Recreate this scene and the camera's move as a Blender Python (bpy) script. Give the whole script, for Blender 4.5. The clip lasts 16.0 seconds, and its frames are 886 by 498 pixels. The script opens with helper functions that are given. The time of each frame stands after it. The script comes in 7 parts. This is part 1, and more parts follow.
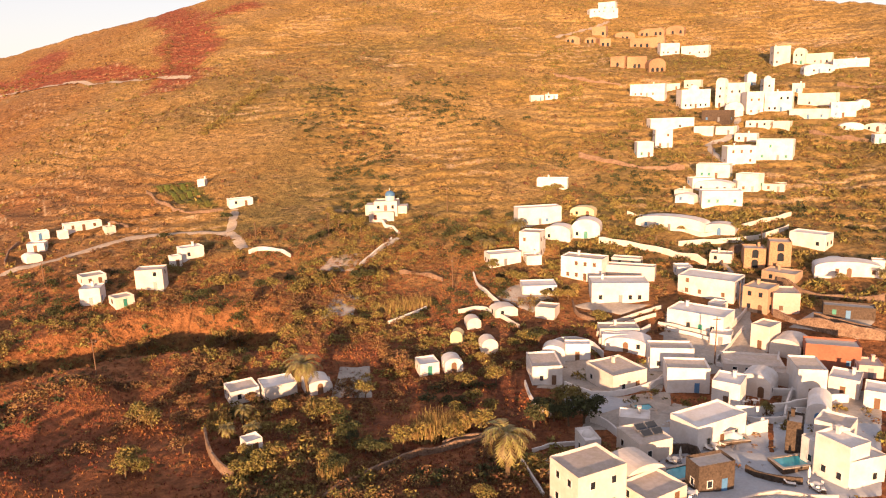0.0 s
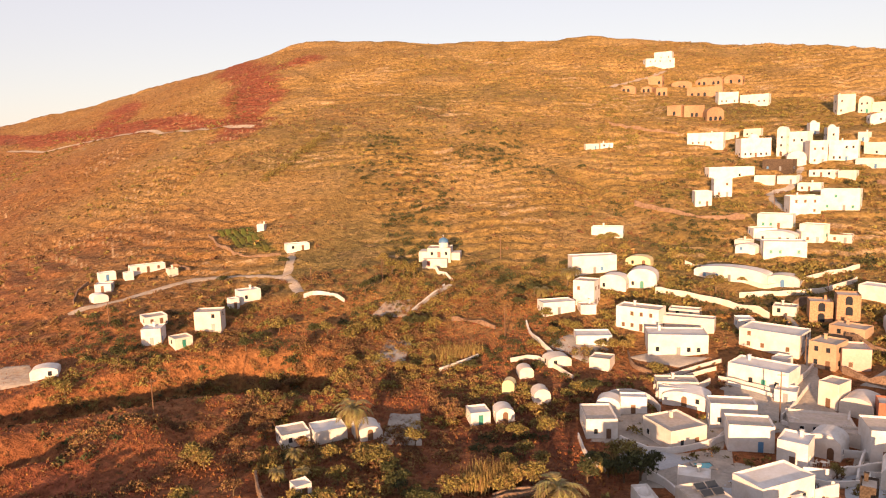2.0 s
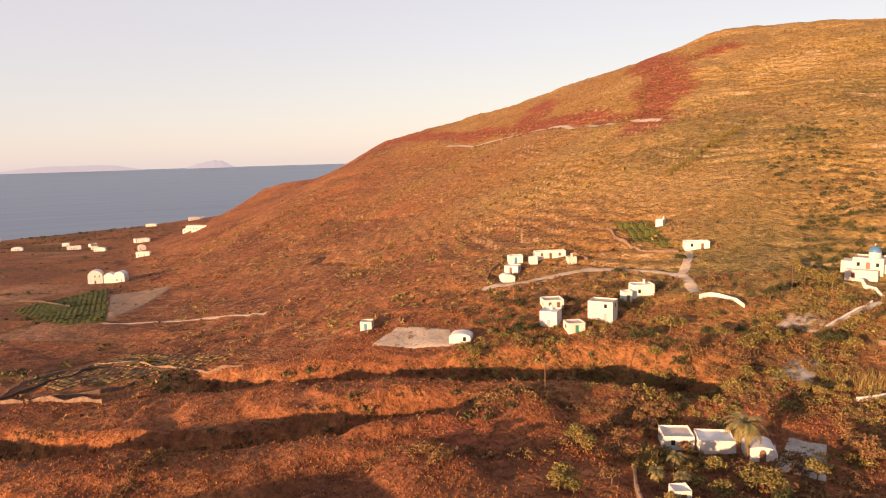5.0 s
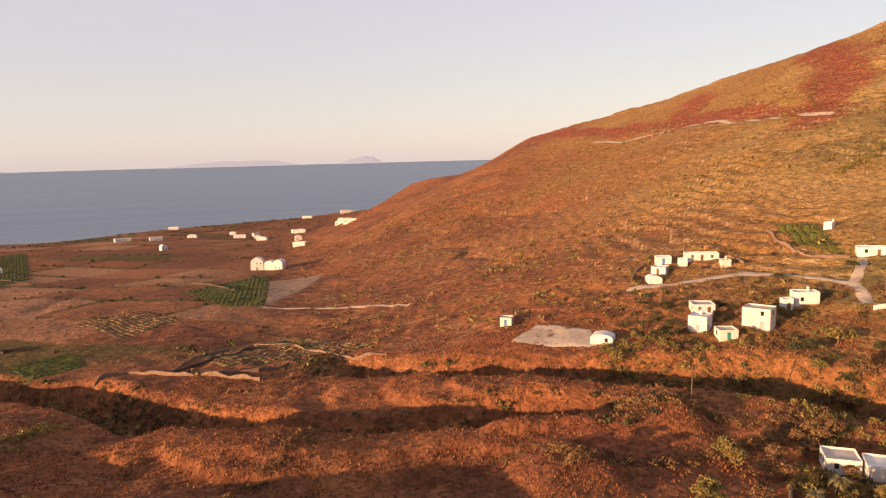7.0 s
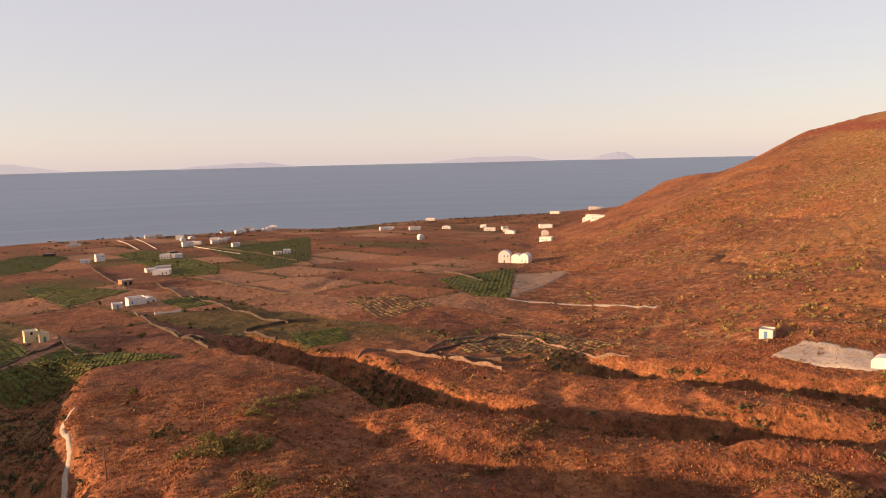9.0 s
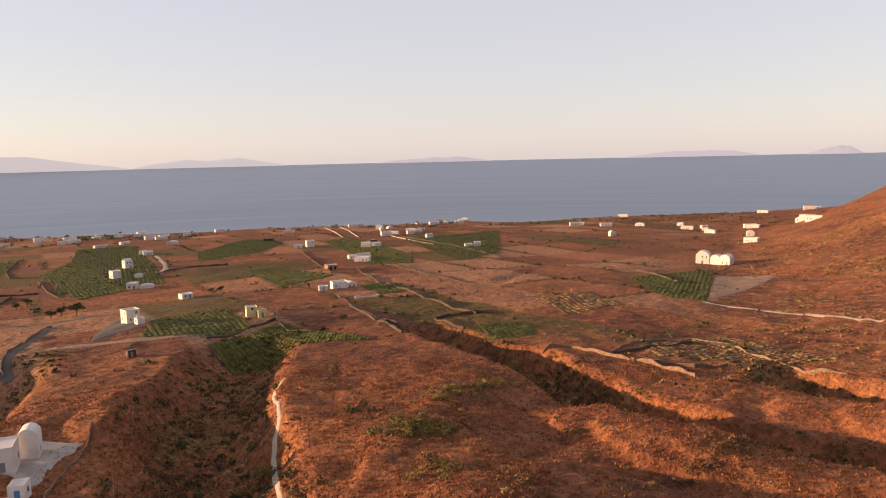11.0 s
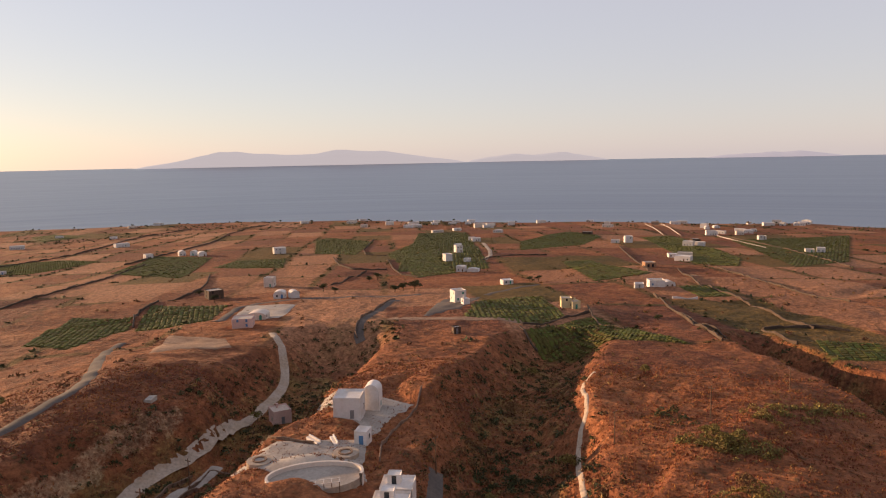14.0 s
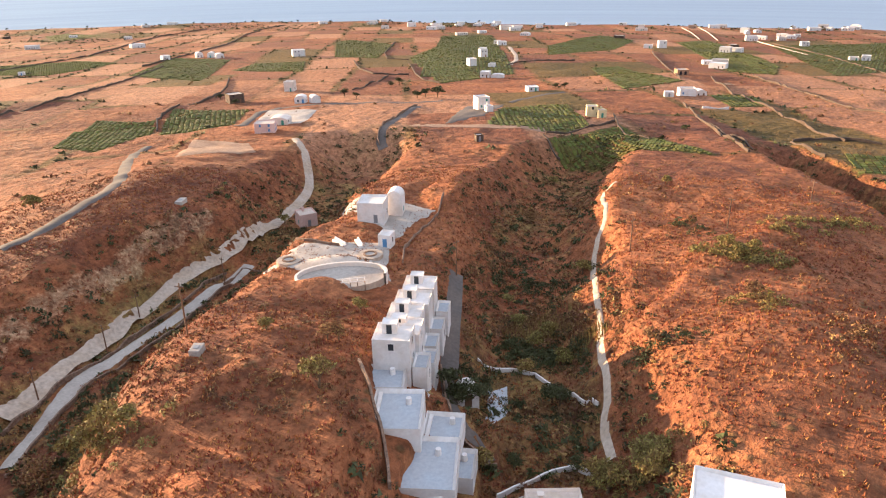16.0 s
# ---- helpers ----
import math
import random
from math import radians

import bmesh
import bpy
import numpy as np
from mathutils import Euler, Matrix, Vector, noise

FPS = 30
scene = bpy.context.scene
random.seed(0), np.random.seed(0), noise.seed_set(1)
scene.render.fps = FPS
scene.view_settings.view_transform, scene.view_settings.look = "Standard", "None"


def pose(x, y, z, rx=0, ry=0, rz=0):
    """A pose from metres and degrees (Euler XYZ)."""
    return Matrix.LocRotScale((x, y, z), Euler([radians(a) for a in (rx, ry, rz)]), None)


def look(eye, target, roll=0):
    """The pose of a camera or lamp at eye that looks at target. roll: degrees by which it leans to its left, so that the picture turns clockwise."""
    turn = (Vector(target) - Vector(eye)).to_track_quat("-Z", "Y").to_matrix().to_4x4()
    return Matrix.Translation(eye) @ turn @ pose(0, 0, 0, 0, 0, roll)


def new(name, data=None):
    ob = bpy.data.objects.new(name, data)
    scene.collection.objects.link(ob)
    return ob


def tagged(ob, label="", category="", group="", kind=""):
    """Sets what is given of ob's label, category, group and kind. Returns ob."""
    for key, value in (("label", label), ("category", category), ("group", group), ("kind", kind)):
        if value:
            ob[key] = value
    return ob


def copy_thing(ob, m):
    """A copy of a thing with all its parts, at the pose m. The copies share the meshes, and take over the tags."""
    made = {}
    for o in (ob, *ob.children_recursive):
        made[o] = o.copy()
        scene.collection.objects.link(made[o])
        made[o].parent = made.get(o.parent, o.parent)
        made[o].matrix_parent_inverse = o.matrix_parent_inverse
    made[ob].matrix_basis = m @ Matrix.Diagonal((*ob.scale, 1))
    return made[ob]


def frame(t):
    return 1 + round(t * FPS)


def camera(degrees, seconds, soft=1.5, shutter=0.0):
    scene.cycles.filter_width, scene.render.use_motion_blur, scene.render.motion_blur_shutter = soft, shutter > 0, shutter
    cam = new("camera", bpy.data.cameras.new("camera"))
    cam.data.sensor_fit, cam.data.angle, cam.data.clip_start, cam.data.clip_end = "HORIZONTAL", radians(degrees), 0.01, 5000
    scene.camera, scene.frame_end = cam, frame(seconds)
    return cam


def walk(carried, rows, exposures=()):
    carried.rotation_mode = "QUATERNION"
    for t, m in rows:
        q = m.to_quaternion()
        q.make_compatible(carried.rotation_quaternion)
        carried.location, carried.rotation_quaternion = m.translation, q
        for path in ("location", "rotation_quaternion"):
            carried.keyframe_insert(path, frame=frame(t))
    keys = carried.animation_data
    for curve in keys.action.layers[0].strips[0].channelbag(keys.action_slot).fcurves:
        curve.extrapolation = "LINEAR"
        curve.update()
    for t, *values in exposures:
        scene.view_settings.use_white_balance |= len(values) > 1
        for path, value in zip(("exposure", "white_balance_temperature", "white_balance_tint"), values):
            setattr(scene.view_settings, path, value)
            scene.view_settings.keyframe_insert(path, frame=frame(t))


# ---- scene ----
# ---------------------------------------------------------------- the camera and its way: it hovers and turns
EYE_Z = 122.0
cam = camera(64.7, 16.0, soft=1.15)
TURNS = (
    (0.0, 78.04, 1.74, 0.0), (0.5, 79.14, 1.64, 0.02), (1.0, 81.04, 1.64, 0.02), (1.5, 81.84, 1.64, 0.02),
    (2.0, 82.01, 1.64, 4.42), (2.5, 82.11, 1.66, 9.93), (3.0, 82.06, 1.60, 14.73), (3.5, 82.17, 1.68, 19.39),
    (4.0, 82.27, 1.61, 25.08), (4.5, 82.28, 1.59, 30.85), (5.0, 82.45, 1.56, 36.39), (7.5, 82.45, 1.43, 52.58),
    (8.0, 82.51, 1.41, 58.73), (10.5, 82.54, 1.27, 79.23), (11.0, 82.50, 1.28, 83.75), (11.5, 82.56, 1.21, 88.27),
    (12.0, 82.47, 1.17, 92.59), (12.5, 82.49, 1.16, 97.02), (13.0, 82.47, 1.19, 101.36), (13.5, 82.49, 1.16, 105.51),
    (14.0, 82.56, 1.09, 109.56), (14.5, 82.57, 1.07, 111.74), (15.0, 80.37, 1.07, 111.74), (15.5, 72.15, 0.88, 111.62),
    (16.0, 66.93, 0.79, 111.51))
walk(cam, [(t, pose(0, 0, EYE_Z, *turn)) for t, *turn in TURNS],
     exposures=((0.0, 1.27, 6750, 18), (1.5, 1.19, 6750, 17), (5.0, 1.17, 6800, 17), (8.0, 1.00, 6750, 17), (11.0, 1.08, 6500, 15), (12.5, 1.02, 6400, 15), (14.5, 0.80, 6400, 15), (15.0, 0.75, 6300, 13), (15.5, 1.20, 6100, 10), (16.0, 2.22, 5700, 5)))

# ---------------------------------------------------------------- low evening sun and sky
SUN_AZ, SUN_EL = 172.0, 6.5       # bearing anticlockwise from +y, and height, in degrees
world = bpy.data.worlds.new("evening_sky")
scene.world = world
world.use_nodes = True
wn, wl = world.node_tree.nodes, world.node_tree.links
wn.clear()
sky = wn.new("ShaderNodeTexSky")
sky.sky_type, sky.sun_disc = "NISHITA", False
sky.sun_elevation, sky.sun_rotation = radians(SUN_EL), radians(-SUN_AZ)
sky.altitude, sky.air_density, sky.dust_density, sky.ozone_density = 0, 1.0, 0.4, 1.0
sky_bg, sky_out = wn.new("ShaderNodeBackground"), wn.new("ShaderNodeOutputWorld")
veil, both = wn.new("ShaderNodeBackground"), wn.new("ShaderNodeAddShader")
sky_bg.inputs["Strength"].default_value = 0.034
veil.inputs["Color"].default_value, veil.inputs["Strength"].default_value = (0.93, 0.885, 0.96, 1), 0.275   # even evening haze
wl.new(sky.outputs[0], sky_bg.inputs["Color"])
wl.new(sky_bg.outputs[0], both.inputs[0])
wl.new(veil.outputs[0], both.inputs[1])
wl.new(both.outputs[0], sky_out.inputs["Surface"])
sun = new("sun", bpy.data.lights.new("sun", "SUN"))
sun.data.energy, sun.data.angle, sun.data.color = 5.6, radians(0.6), (1.0, 0.63, 0.33)
sx, sy = -math.sin(radians(SUN_AZ)), math.cos(radians(SUN_AZ))
sun.matrix_world = look((600 * sx, 600 * sy, 600 * math.tan(radians(SUN_EL))), (0, 0, 0))

# ---------------------------------------------------------------- materials
def material(name, colour, rough=0.9, grain=1.0, amount=0.35, bump=0.3, bump_size=None, second=None, second_size=12.0, metal=0.0, rand=0.0):
    """A surface with fine grain of grain metres, larger stains of second_size metres in a second colour, and relief."""
    m = bpy.data.materials.new(name)
    m.use_nodes = True
    n, l = m.node_tree.nodes, m.node_tree.links
    b = n["Principled BSDF"]
    b.inputs["Roughness"].default_value, b.inputs["Metallic"].default_value = rough, metal
    b.inputs["Specular IOR Level"].default_value = 0.2 if rough >= 0.75 else 0.5
    co = n.new("ShaderNodeTexCoord")
    geo = n.new("ShaderNodeNewGeometry")
    fine, wide = n.new("ShaderNodeTexNoise"), n.new("ShaderNodeTexNoise")
    fine.inputs["Scale"].default_value, fine.inputs["Detail"].default_value = 1 / grain, 6
    wide.inputs["Scale"].default_value, wide.inputs["Detail"].default_value = 1 / second_size, 5
    for t in (fine, wide):
        l.new(geo.outputs["Position"], t.inputs["Vector"])
    mix = n.new("ShaderNodeMix")
    mix.data_type = "RGBA"
    mix.inputs["A"].default_value = (*colour, 1)
    mix.inputs["B"].default_value = (*(second or [c * 0.7 for c in colour]), 1)
    ramp = n.new("ShaderNodeMapRange")
    ramp.inputs["From Min"].default_value, ramp.inputs["From Max"].default_value = 0.42, 0.66
    l.new(wide.outputs["Fac"], ramp.inputs["Value"])
    l.new(ramp.outputs[0], mix.inputs["Factor"])
    hsv = n.new("ShaderNodeHueSaturation")
    val = n.new("ShaderNodeMapRange")
    val.inputs["From Min"].default_value, val.inputs["From Max"].default_value = 0.3, 0.7
    val.inputs["To Min"].default_value, val.inputs["To Max"].default_value = 1 - amount, 1 + amount
    l.new(fine.outputs["Fac"], val.inputs["Value"])
    if rand:
        info = n.new("ShaderNodeObjectInfo")
        shift = n.new("ShaderNodeMapRange")
        shift.inputs["To Min"].default_value, shift.inputs["To Max"].default_value = 1 - rand, 1 + rand
        prod = n.new("ShaderNodeMath")
        prod.operation = "MULTIPLY"
        l.new(info.outputs["Random"], shift.inputs["Value"])
        l.new(shift.outputs[0], prod.inputs[0])
        l.new(val.outputs[0], prod.inputs[1])
        l.new(prod.outputs[0], hsv.inputs["Value"])
    else:
        l.new(val.outputs[0], hsv.inputs["Value"])
    l.new(mix.outputs["Result"], hsv.inputs["Color"])
    l.new(hsv.outputs[0], b.inputs["Base Color"])
    if bump:
        rel = n.new("ShaderNodeTexNoise")
        rel.inputs["Scale"].default_value, rel.inputs["Detail"].default_value = 1 / (bump_size or grain), 5
        l.new(geo.outputs["Position"], rel.inputs["Vector"])
        bp = n.new("ShaderNodeBump")
        bp.inputs["Strength"].default_value, bp.inputs["Distance"].default_value = bump, (bump_size or grain) * 0.5
        l.new(rel.outputs["Fac"], bp.inputs["Height"])
        l.new(bp.outputs[0], b.inputs["Normal"])
    return m


def islands(m, amount):
    """Vary a leafy material from clump to clump."""
    n, l = m.node_tree.nodes, m.node_tree.links
    hsv = next(k for k in n if k.bl_idname == "ShaderNodeHueSaturation")
    geo = next(k for k in n if k.bl_idname == "ShaderNodeNewGeometry")
    old = hsv.inputs["Value"].links[0].from_socket
    span, prod = n.new("ShaderNodeMapRange"), n.new("ShaderNodeMath")
    span.inputs["To Min"].default_value, span.inputs["To Max"].default_value = 1 - amount, 1 + amount
    prod.operation = "MULTIPLY"
    hue = n.new("ShaderNodeMapRange")
    hue.inputs["To Min"].default_value, hue.inputs["To Max"].default_value = 0.47, 0.53
    l.new(geo.outputs["Random Per Island"], span.inputs["Value"])
    l.new(geo.outputs["Random Per Island"], hue.inputs["Value"])
    l.new(hue.outputs[0], hsv.inputs["Hue"])
    l.new(span.outputs[0], prod.inputs[0])
    l.new(old, prod.inputs[1])
    l.new(prod.outputs[0], hsv.inputs["Value"])
    return m


def ground_material():
    """Dry grass, red earth, scrub and pale stony ground, shared out by the sheet's own cover map."""
    m = bpy.data.materials.new("dry_ground")
    m.use_nodes = True
    n, l = m.node_tree.nodes, m.node_tree.links
    b = n["Principled BSDF"]
    b.inputs["Roughness"].default_value = 0.95
    b.inputs["Specular IOR Level"].default_value = 0.15
    geo = n.new("ShaderNodeNewGeometry")
    cover = n.new("ShaderNodeAttribute")
    cover.attribute_name = "cover"
    parts = n.new("ShaderNodeSeparateColor")
    l.new(cover.outputs["Color"], parts.inputs[0])

    def noise_at(size, detail=6, rough=0.6):
        t = n.new("ShaderNodeTexNoise")
        t.inputs["Scale"].default_value, t.inputs["Detail"].default_value, t.inputs["Roughness"].default_value = 1 / size, detail, rough
        l.new(geo.outputs["Position"], t.inputs["Vector"])
        return t.outputs["Fac"]

    def span(v, a, c, lo=0.0, hi=1.0):
        t = n.new("ShaderNodeMapRange")
        for k, q in (("From Min", a), ("From Max", c), ("To Min", lo), ("To Max", hi)):
            t.inputs[k].default_value = q
        l.new(v, t.inputs["Value"])
        return t.outputs[0]

    def calc(op, a, c):
        t = n.new("ShaderNodeMath")
        t.operation, t.use_clamp = op.split("_")[0], op == "MULTIPLY"
        for k, q in enumerate((a, c)):
            if isinstance(q, float):
                t.inputs[k].default_value = q
            else:
                l.new(q, t.inputs[k])
        return t.outputs[0]

    def mixed(f, a, c):
        t = n.new("ShaderNodeMix")
        t.data_type = "RGBA"
        l.new(f, t.inputs["Factor"])
        for k, q in (("A", a), ("B", c)):
            if isinstance(q, tuple):
                t.inputs[k].default_value = (*q, 1)
            else:
                l.new(q, t.inputs[k])
        return t.outputs["Result"]

    wide, mid, fine = noise_at(45, 6), noise_at(7, 6), noise_at(0.9, 5, 0.7)
    grass = mixed(span(wide, 0.38, 0.62), (0.25, 0.092, 0.038), (0.13, 0.046, 0.023))
    grass = mixed(span(mid, 0.5, 0.72), grass, (0.29, 0.118, 0.050))
    red = mixed(span(mid, 0.35, 0.65), (0.18, 0.048, 0.027), (0.24, 0.075, 0.038))
    green = mixed(span(mid, 0.35, 0.65), (0.105, 0.080, 0.028), (0.22, 0.145, 0.050))
    pale = mixed(span(mid, 0.35, 0.65), (0.40, 0.29, 0.18), (0.31, 0.21, 0.125))

    def patchy(v):
        return span(calc("ADD", v, calc("ADD", span(mid, 0.2, 0.8, -0.22, 0.22), span(fine, 0.2, 0.8, -0.15, 0.15))), 0.32, 0.62)

    plot = n.new("ShaderNodeAttribute")
    plot.attribute_name = "plot"
    gold = mixed(span(mid, 0.3, 0.7), (0.30, 0.182, 0.056), (0.22, 0.130, 0.042))
    gold = mixed(span(wide, 0.45, 0.6), gold, (0.35, 0.215, 0.078))
    grass = mixed(plot.outputs["Alpha"], grass, gold)
    c = mixed(patchy(parts.outputs[1]), grass, green)
    c = mixed(patchy(parts.outputs[0]), c, red)
    c = mixed(patchy(parts.outputs[2]), c, pale)
    # each field of the plain has its own tone of stubble
    split = n.new("ShaderNodeSeparateColor")
    l.new(plot.outputs["Color"], split.inputs[0])
    c = mixed(calc("MULTIPLY", split.outputs[0], 0.75), c, (0.33, 0.165, 0.090))
    c = mixed(calc("MULTIPLY", split.outputs[1], 0.8), c, (0.145, 0.056, 0.033))
    c = mixed(calc("MULTIPLY", split.outputs[2], 0.9), c, (0.064, 0.064, 0.016))
    # thin broken terrace-wall lines along the contours, lit edge and shaded foot painted in
    where = n.new("ShaderNodeSeparateXYZ")
    l.new(geo.outputs["Position"], where.inputs[0])
    lie = calc("ADD", where.outputs[2], calc("ADD", span(wide, 0.0, 1.0, -14.0, 14.0), span(mid, 0.0, 1.0, -1.6, 1.6)))
    turnover = n.new("ShaderNodeMath")
    turnover.operation = "FRACT"
    l.new(calc("MULTIPLY_RAW", lie, 0.36), turnover.inputs[0])
    on = calc("MULTIPLY", cover.outputs["Alpha"], span(noise_at(16, 4), 0.45, 0.58))
    lit = calc("MULTIPLY", span(turnover.outputs[0], 0.30, 0.12), on)
    c = mixed(calc("MULTIPLY", lit, 0.45), c, (0.42, 0.26, 0.12))
    low = calc("MULTIPLY", span(turnover.outputs[0], 0.80, 0.93), on)
    c = mixed(calc("MULTIPLY", low, 0.7), c, (0.10, 0.055, 0.022))
    # tufts and low dark scrub
    spots = n.new("ShaderNodeTexVoronoi")
    spots.inputs["Scale"].default_value = 0.42
    l.new(geo.outputs["Position"], spots.inputs["Vector"])
    tuft = calc("MULTIPLY", span(spots.outputs["Distance"], 0.35, 0.15), span(noise_at(14, 4), 0.47, 0.6))
    tuft = calc("MULTIPLY", tuft, span(parts.outputs[2], 0.2, 0.6, 0.75, 0.0))
    c = mixed(tuft, c, (0.105, 0.068, 0.028))
    hsv = n.new("ShaderNodeHueSaturation")
    l.new(c, hsv.inputs["Color"])
    lumps = noise_at(2.6, 4, 0.65)
    l.new(calc("MULTIPLY_RAW", span(fine, 0.3, 0.7, 0.66, 1.34), span(lumps, 0.35, 0.65, 0.62, 1.3)), hsv.inputs["Value"])
    l.new(hsv.outputs[0], b.inputs["Base Color"])
    high = calc("ADD", calc("ADD", span(fine, 0.0, 1.0, 0.0, 0.5), span(lumps, 0.0, 1.0, 0.0, 0.9)), calc("ADD", span(mid, 0, 1, 0, 1.3), span(tuft, 0, 1, 0, 0.5)))
    bp = n.new("ShaderNodeBump")
    bp.inputs["Strength"].default_value, bp.inputs["Distance"].default_value = 0.9, 1.5
    l.new(high, bp.inputs["Height"])
    l.new(bp.outputs[0], b.inputs["Normal"])
    return m


GROUND = ground_material()
WHITE = material("whitewash", (0.60, 0.56, 0.535), 0.85, 0.5, 0.06, 0.15, 0.3, (0.54, 0.48, 0.43), 2.5, rand=0.08)
ROOF = material("roof_screed", (0.44, 0.36, 0.31), 0.9, 0.6, 0.12, 0.15, 0.3, (0.40, 0.33, 0.26), 2.0, rand=0.12)
CREAM = material("cream_render", (0.58, 0.50, 0.44), 0.85, 0.5, 0.07, 0.15, 0.3, (0.52, 0.44, 0.37), 2.5)
YELLOW = material("yellow_render", (0.64, 0.52, 0.30), 0.85, 0.5, 0.07, 0.15, 0.3)
PINK = material("pink_render", (0.62, 0.42, 0.36), 0.85, 0.5, 0.08, 0.15, 0.3)
OCHRE = material("ochre_render", (0.40, 0.27, 0.18), 0.9, 0.5, 0.12, 0.3, 0.3)
RUST = material("red_render", (0.34, 0.13, 0.08), 0.88, 0.5, 0.12, 0.2, 0.3)
RAW = material("raw_masonry", (0.34, 0.20, 0.12), 0.95, 0.35, 0.3, 0.6, 0.3)
STONE = material("dry_stone", (0.20, 0.13, 0.09), 0.95, 0.35, 0.45, 0.9, 0.35, (0.14, 0.085, 0.058), 1.4, rand=0.12)
DARKSTONE = material("dark_stone", (0.085, 0.060, 0.045), 0.95, 0.35, 0.4, 0.8, 0.35)
GLASS = material("dark_glass", (0.02, 0.024, 0.03), 0.12, 0.5, 0.1, 0)
WOOD = material("brown_wood", (0.14, 0.07, 0.035), 0.7, 0.1, 0.3, 0.2)
BLUE = material("blue_paint", (0.07, 0.18, 0.34), 0.5, 0.3, 0.1, 0.05)
GREENPAINT = material("green_paint", (0.03, 0.20, 0.15), 0.5, 0.3, 0.12, 0.05)
YELLOWPAINT = material("yellow_paint", (0.75, 0.55, 0.06), 0.6, 0.3, 0.1, 0.05)
REDPAINT = material("red_paint", (0.20, 0.045, 0.03), 0.5, 0.3, 0.1, 0.05)
GREY = material("grey_metal", (0.22, 0.22, 0.23), 0.5, 0.2, 0.15, 0.1, metal=0.3)
CLOTH = material("white_cloth", (0.78, 0.75, 0.70), 0.9, 0.2, 0.06, 0.1)
POOL = material("pool_water", (0.06, 0.36, 0.42), 0.06, 0.6, 0.1, 0.08, 0.4)
PAVING = material("pale_paving", (0.34, 0.30, 0.26), 0.9, 0.5, 0.14, 0.2, 0.3, (0.26, 0.22, 0.19), 5)
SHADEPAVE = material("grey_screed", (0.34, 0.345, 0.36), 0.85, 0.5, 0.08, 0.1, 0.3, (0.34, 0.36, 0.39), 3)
DIRT = material("pale_track", (0.36, 0.29, 0.23), 0.95, 0.8, 0.22, 0.5, 0.5, (0.33, 0.25, 0.18), 5)
FIELD = material("ploughed_soil", (0.27, 0.17, 0.11), 0.95, 0.8, 0.25, 0.5, 0.5, (0.21, 0.12, 0.075), 5)
ASPHALT = material("worn_asphalt", (0.085, 0.07, 0.062), 0.9, 0.6, 0.2, 0.2, 0.3, (0.115, 0.09, 0.075), 8)
BARK = material("bark", (0.13, 0.085, 0.05), 0.95, 0.15, 0.35, 0.5)
LEAF = islands(material("scrub_leaf", (0.15, 0.118, 0.036), 0.8, 0.4, 0.3, 0.2, second=(0.22, 0.145, 0.048), second_size=6), 0.4)
DRYLEAF = islands(material("dry_scrub", (0.20, 0.105, 0.046), 0.9, 0.3, 0.35, 0.2, second=(0.12, 0.065, 0.034), second_size=8), 0.4)
DARKLEAF = islands(material("dark_leaf", (0.06, 0.06, 0.022), 0.75, 0.4, 0.3, 0.2), 0.4)
PALMLEAF = islands(material("palm_frond", (0.19, 0.145, 0.045), 0.6, 0.3, 0.2, 0.1), 0.25)
REED = islands(material("cane", (0.25, 0.165, 0.06), 0.8, 0.3, 0.25, 0.1), 0.3)
VINE = islands(material("vine_leaf", (0.082, 0.080, 0.014), 0.85, 0.5, 0.3, 0.2, second=(0.070, 0.074, 0.016), second_size=20), 0.16)
STRAW = islands(material("russet_straw", (0.25, 0.090, 0.035), 0.9, 0.5, 0.3, 0, second=(0.18, 0.058, 0.027), second_size=14), 0.35)

# ---------------------------------------------------------------- the lie of the land
ZC = 122.0          # height of the eye above the sea


def lattice(ix, iy, seed):
    h = (ix.astype(np.int64) * 374761393 + iy.astype(np.int64) * 668265263 + seed * 974711) & 0x7FFFFFFF
    h = ((h ^ (h >> 13)) * 1274126177) & 0x7FFFFFFF
    return ((h ^ (h >> 16)) & 0xFFFF) / 65535.0


def value_noise(x, y, seed=0):
    fx, fy = np.floor(x), np.floor(y)
    u, v = x - fx, y - fy
    u, v = u * u * (3 - 2 * u), v * v * (3 - 2 * v)
    a, b = lattice(fx, fy, seed), lattice(fx + 1, fy, seed)
    c, d = lattice(fx, fy + 1, seed), lattice(fx + 1, fy + 1, seed)
    return (a * (1 - u) + b * u) * (1 - v) + (c * (1 - u) + d * u) * v


def fbm(x, y, size, octaves=4, seed=0):
    """Noise from -1 to 1 whose largest lumps are about size metres across."""
    total, amp, norm = 0.0, 1.0, 0.0
    for k in range(octaves):
        total = total + amp * (value_noise(x / size + 17.3 * k, y / size - 9.1 * k, seed + k) * 2 - 1)
        norm, amp, size = norm + amp, amp * 0.5, size * 0.5
    return total / norm


def smooth(a, b, v):
    w = np.clip((v - a) / (b - a), 0, 1)
    return w * w * (3 - 2 * w)


def polar(az, r):
    """Plan place of a bearing (degrees anticlockwise from +y) and a distance from the foot of the eye."""
    return -r * np.sin(np.radians(az)), r * np.cos(np.radians(az))


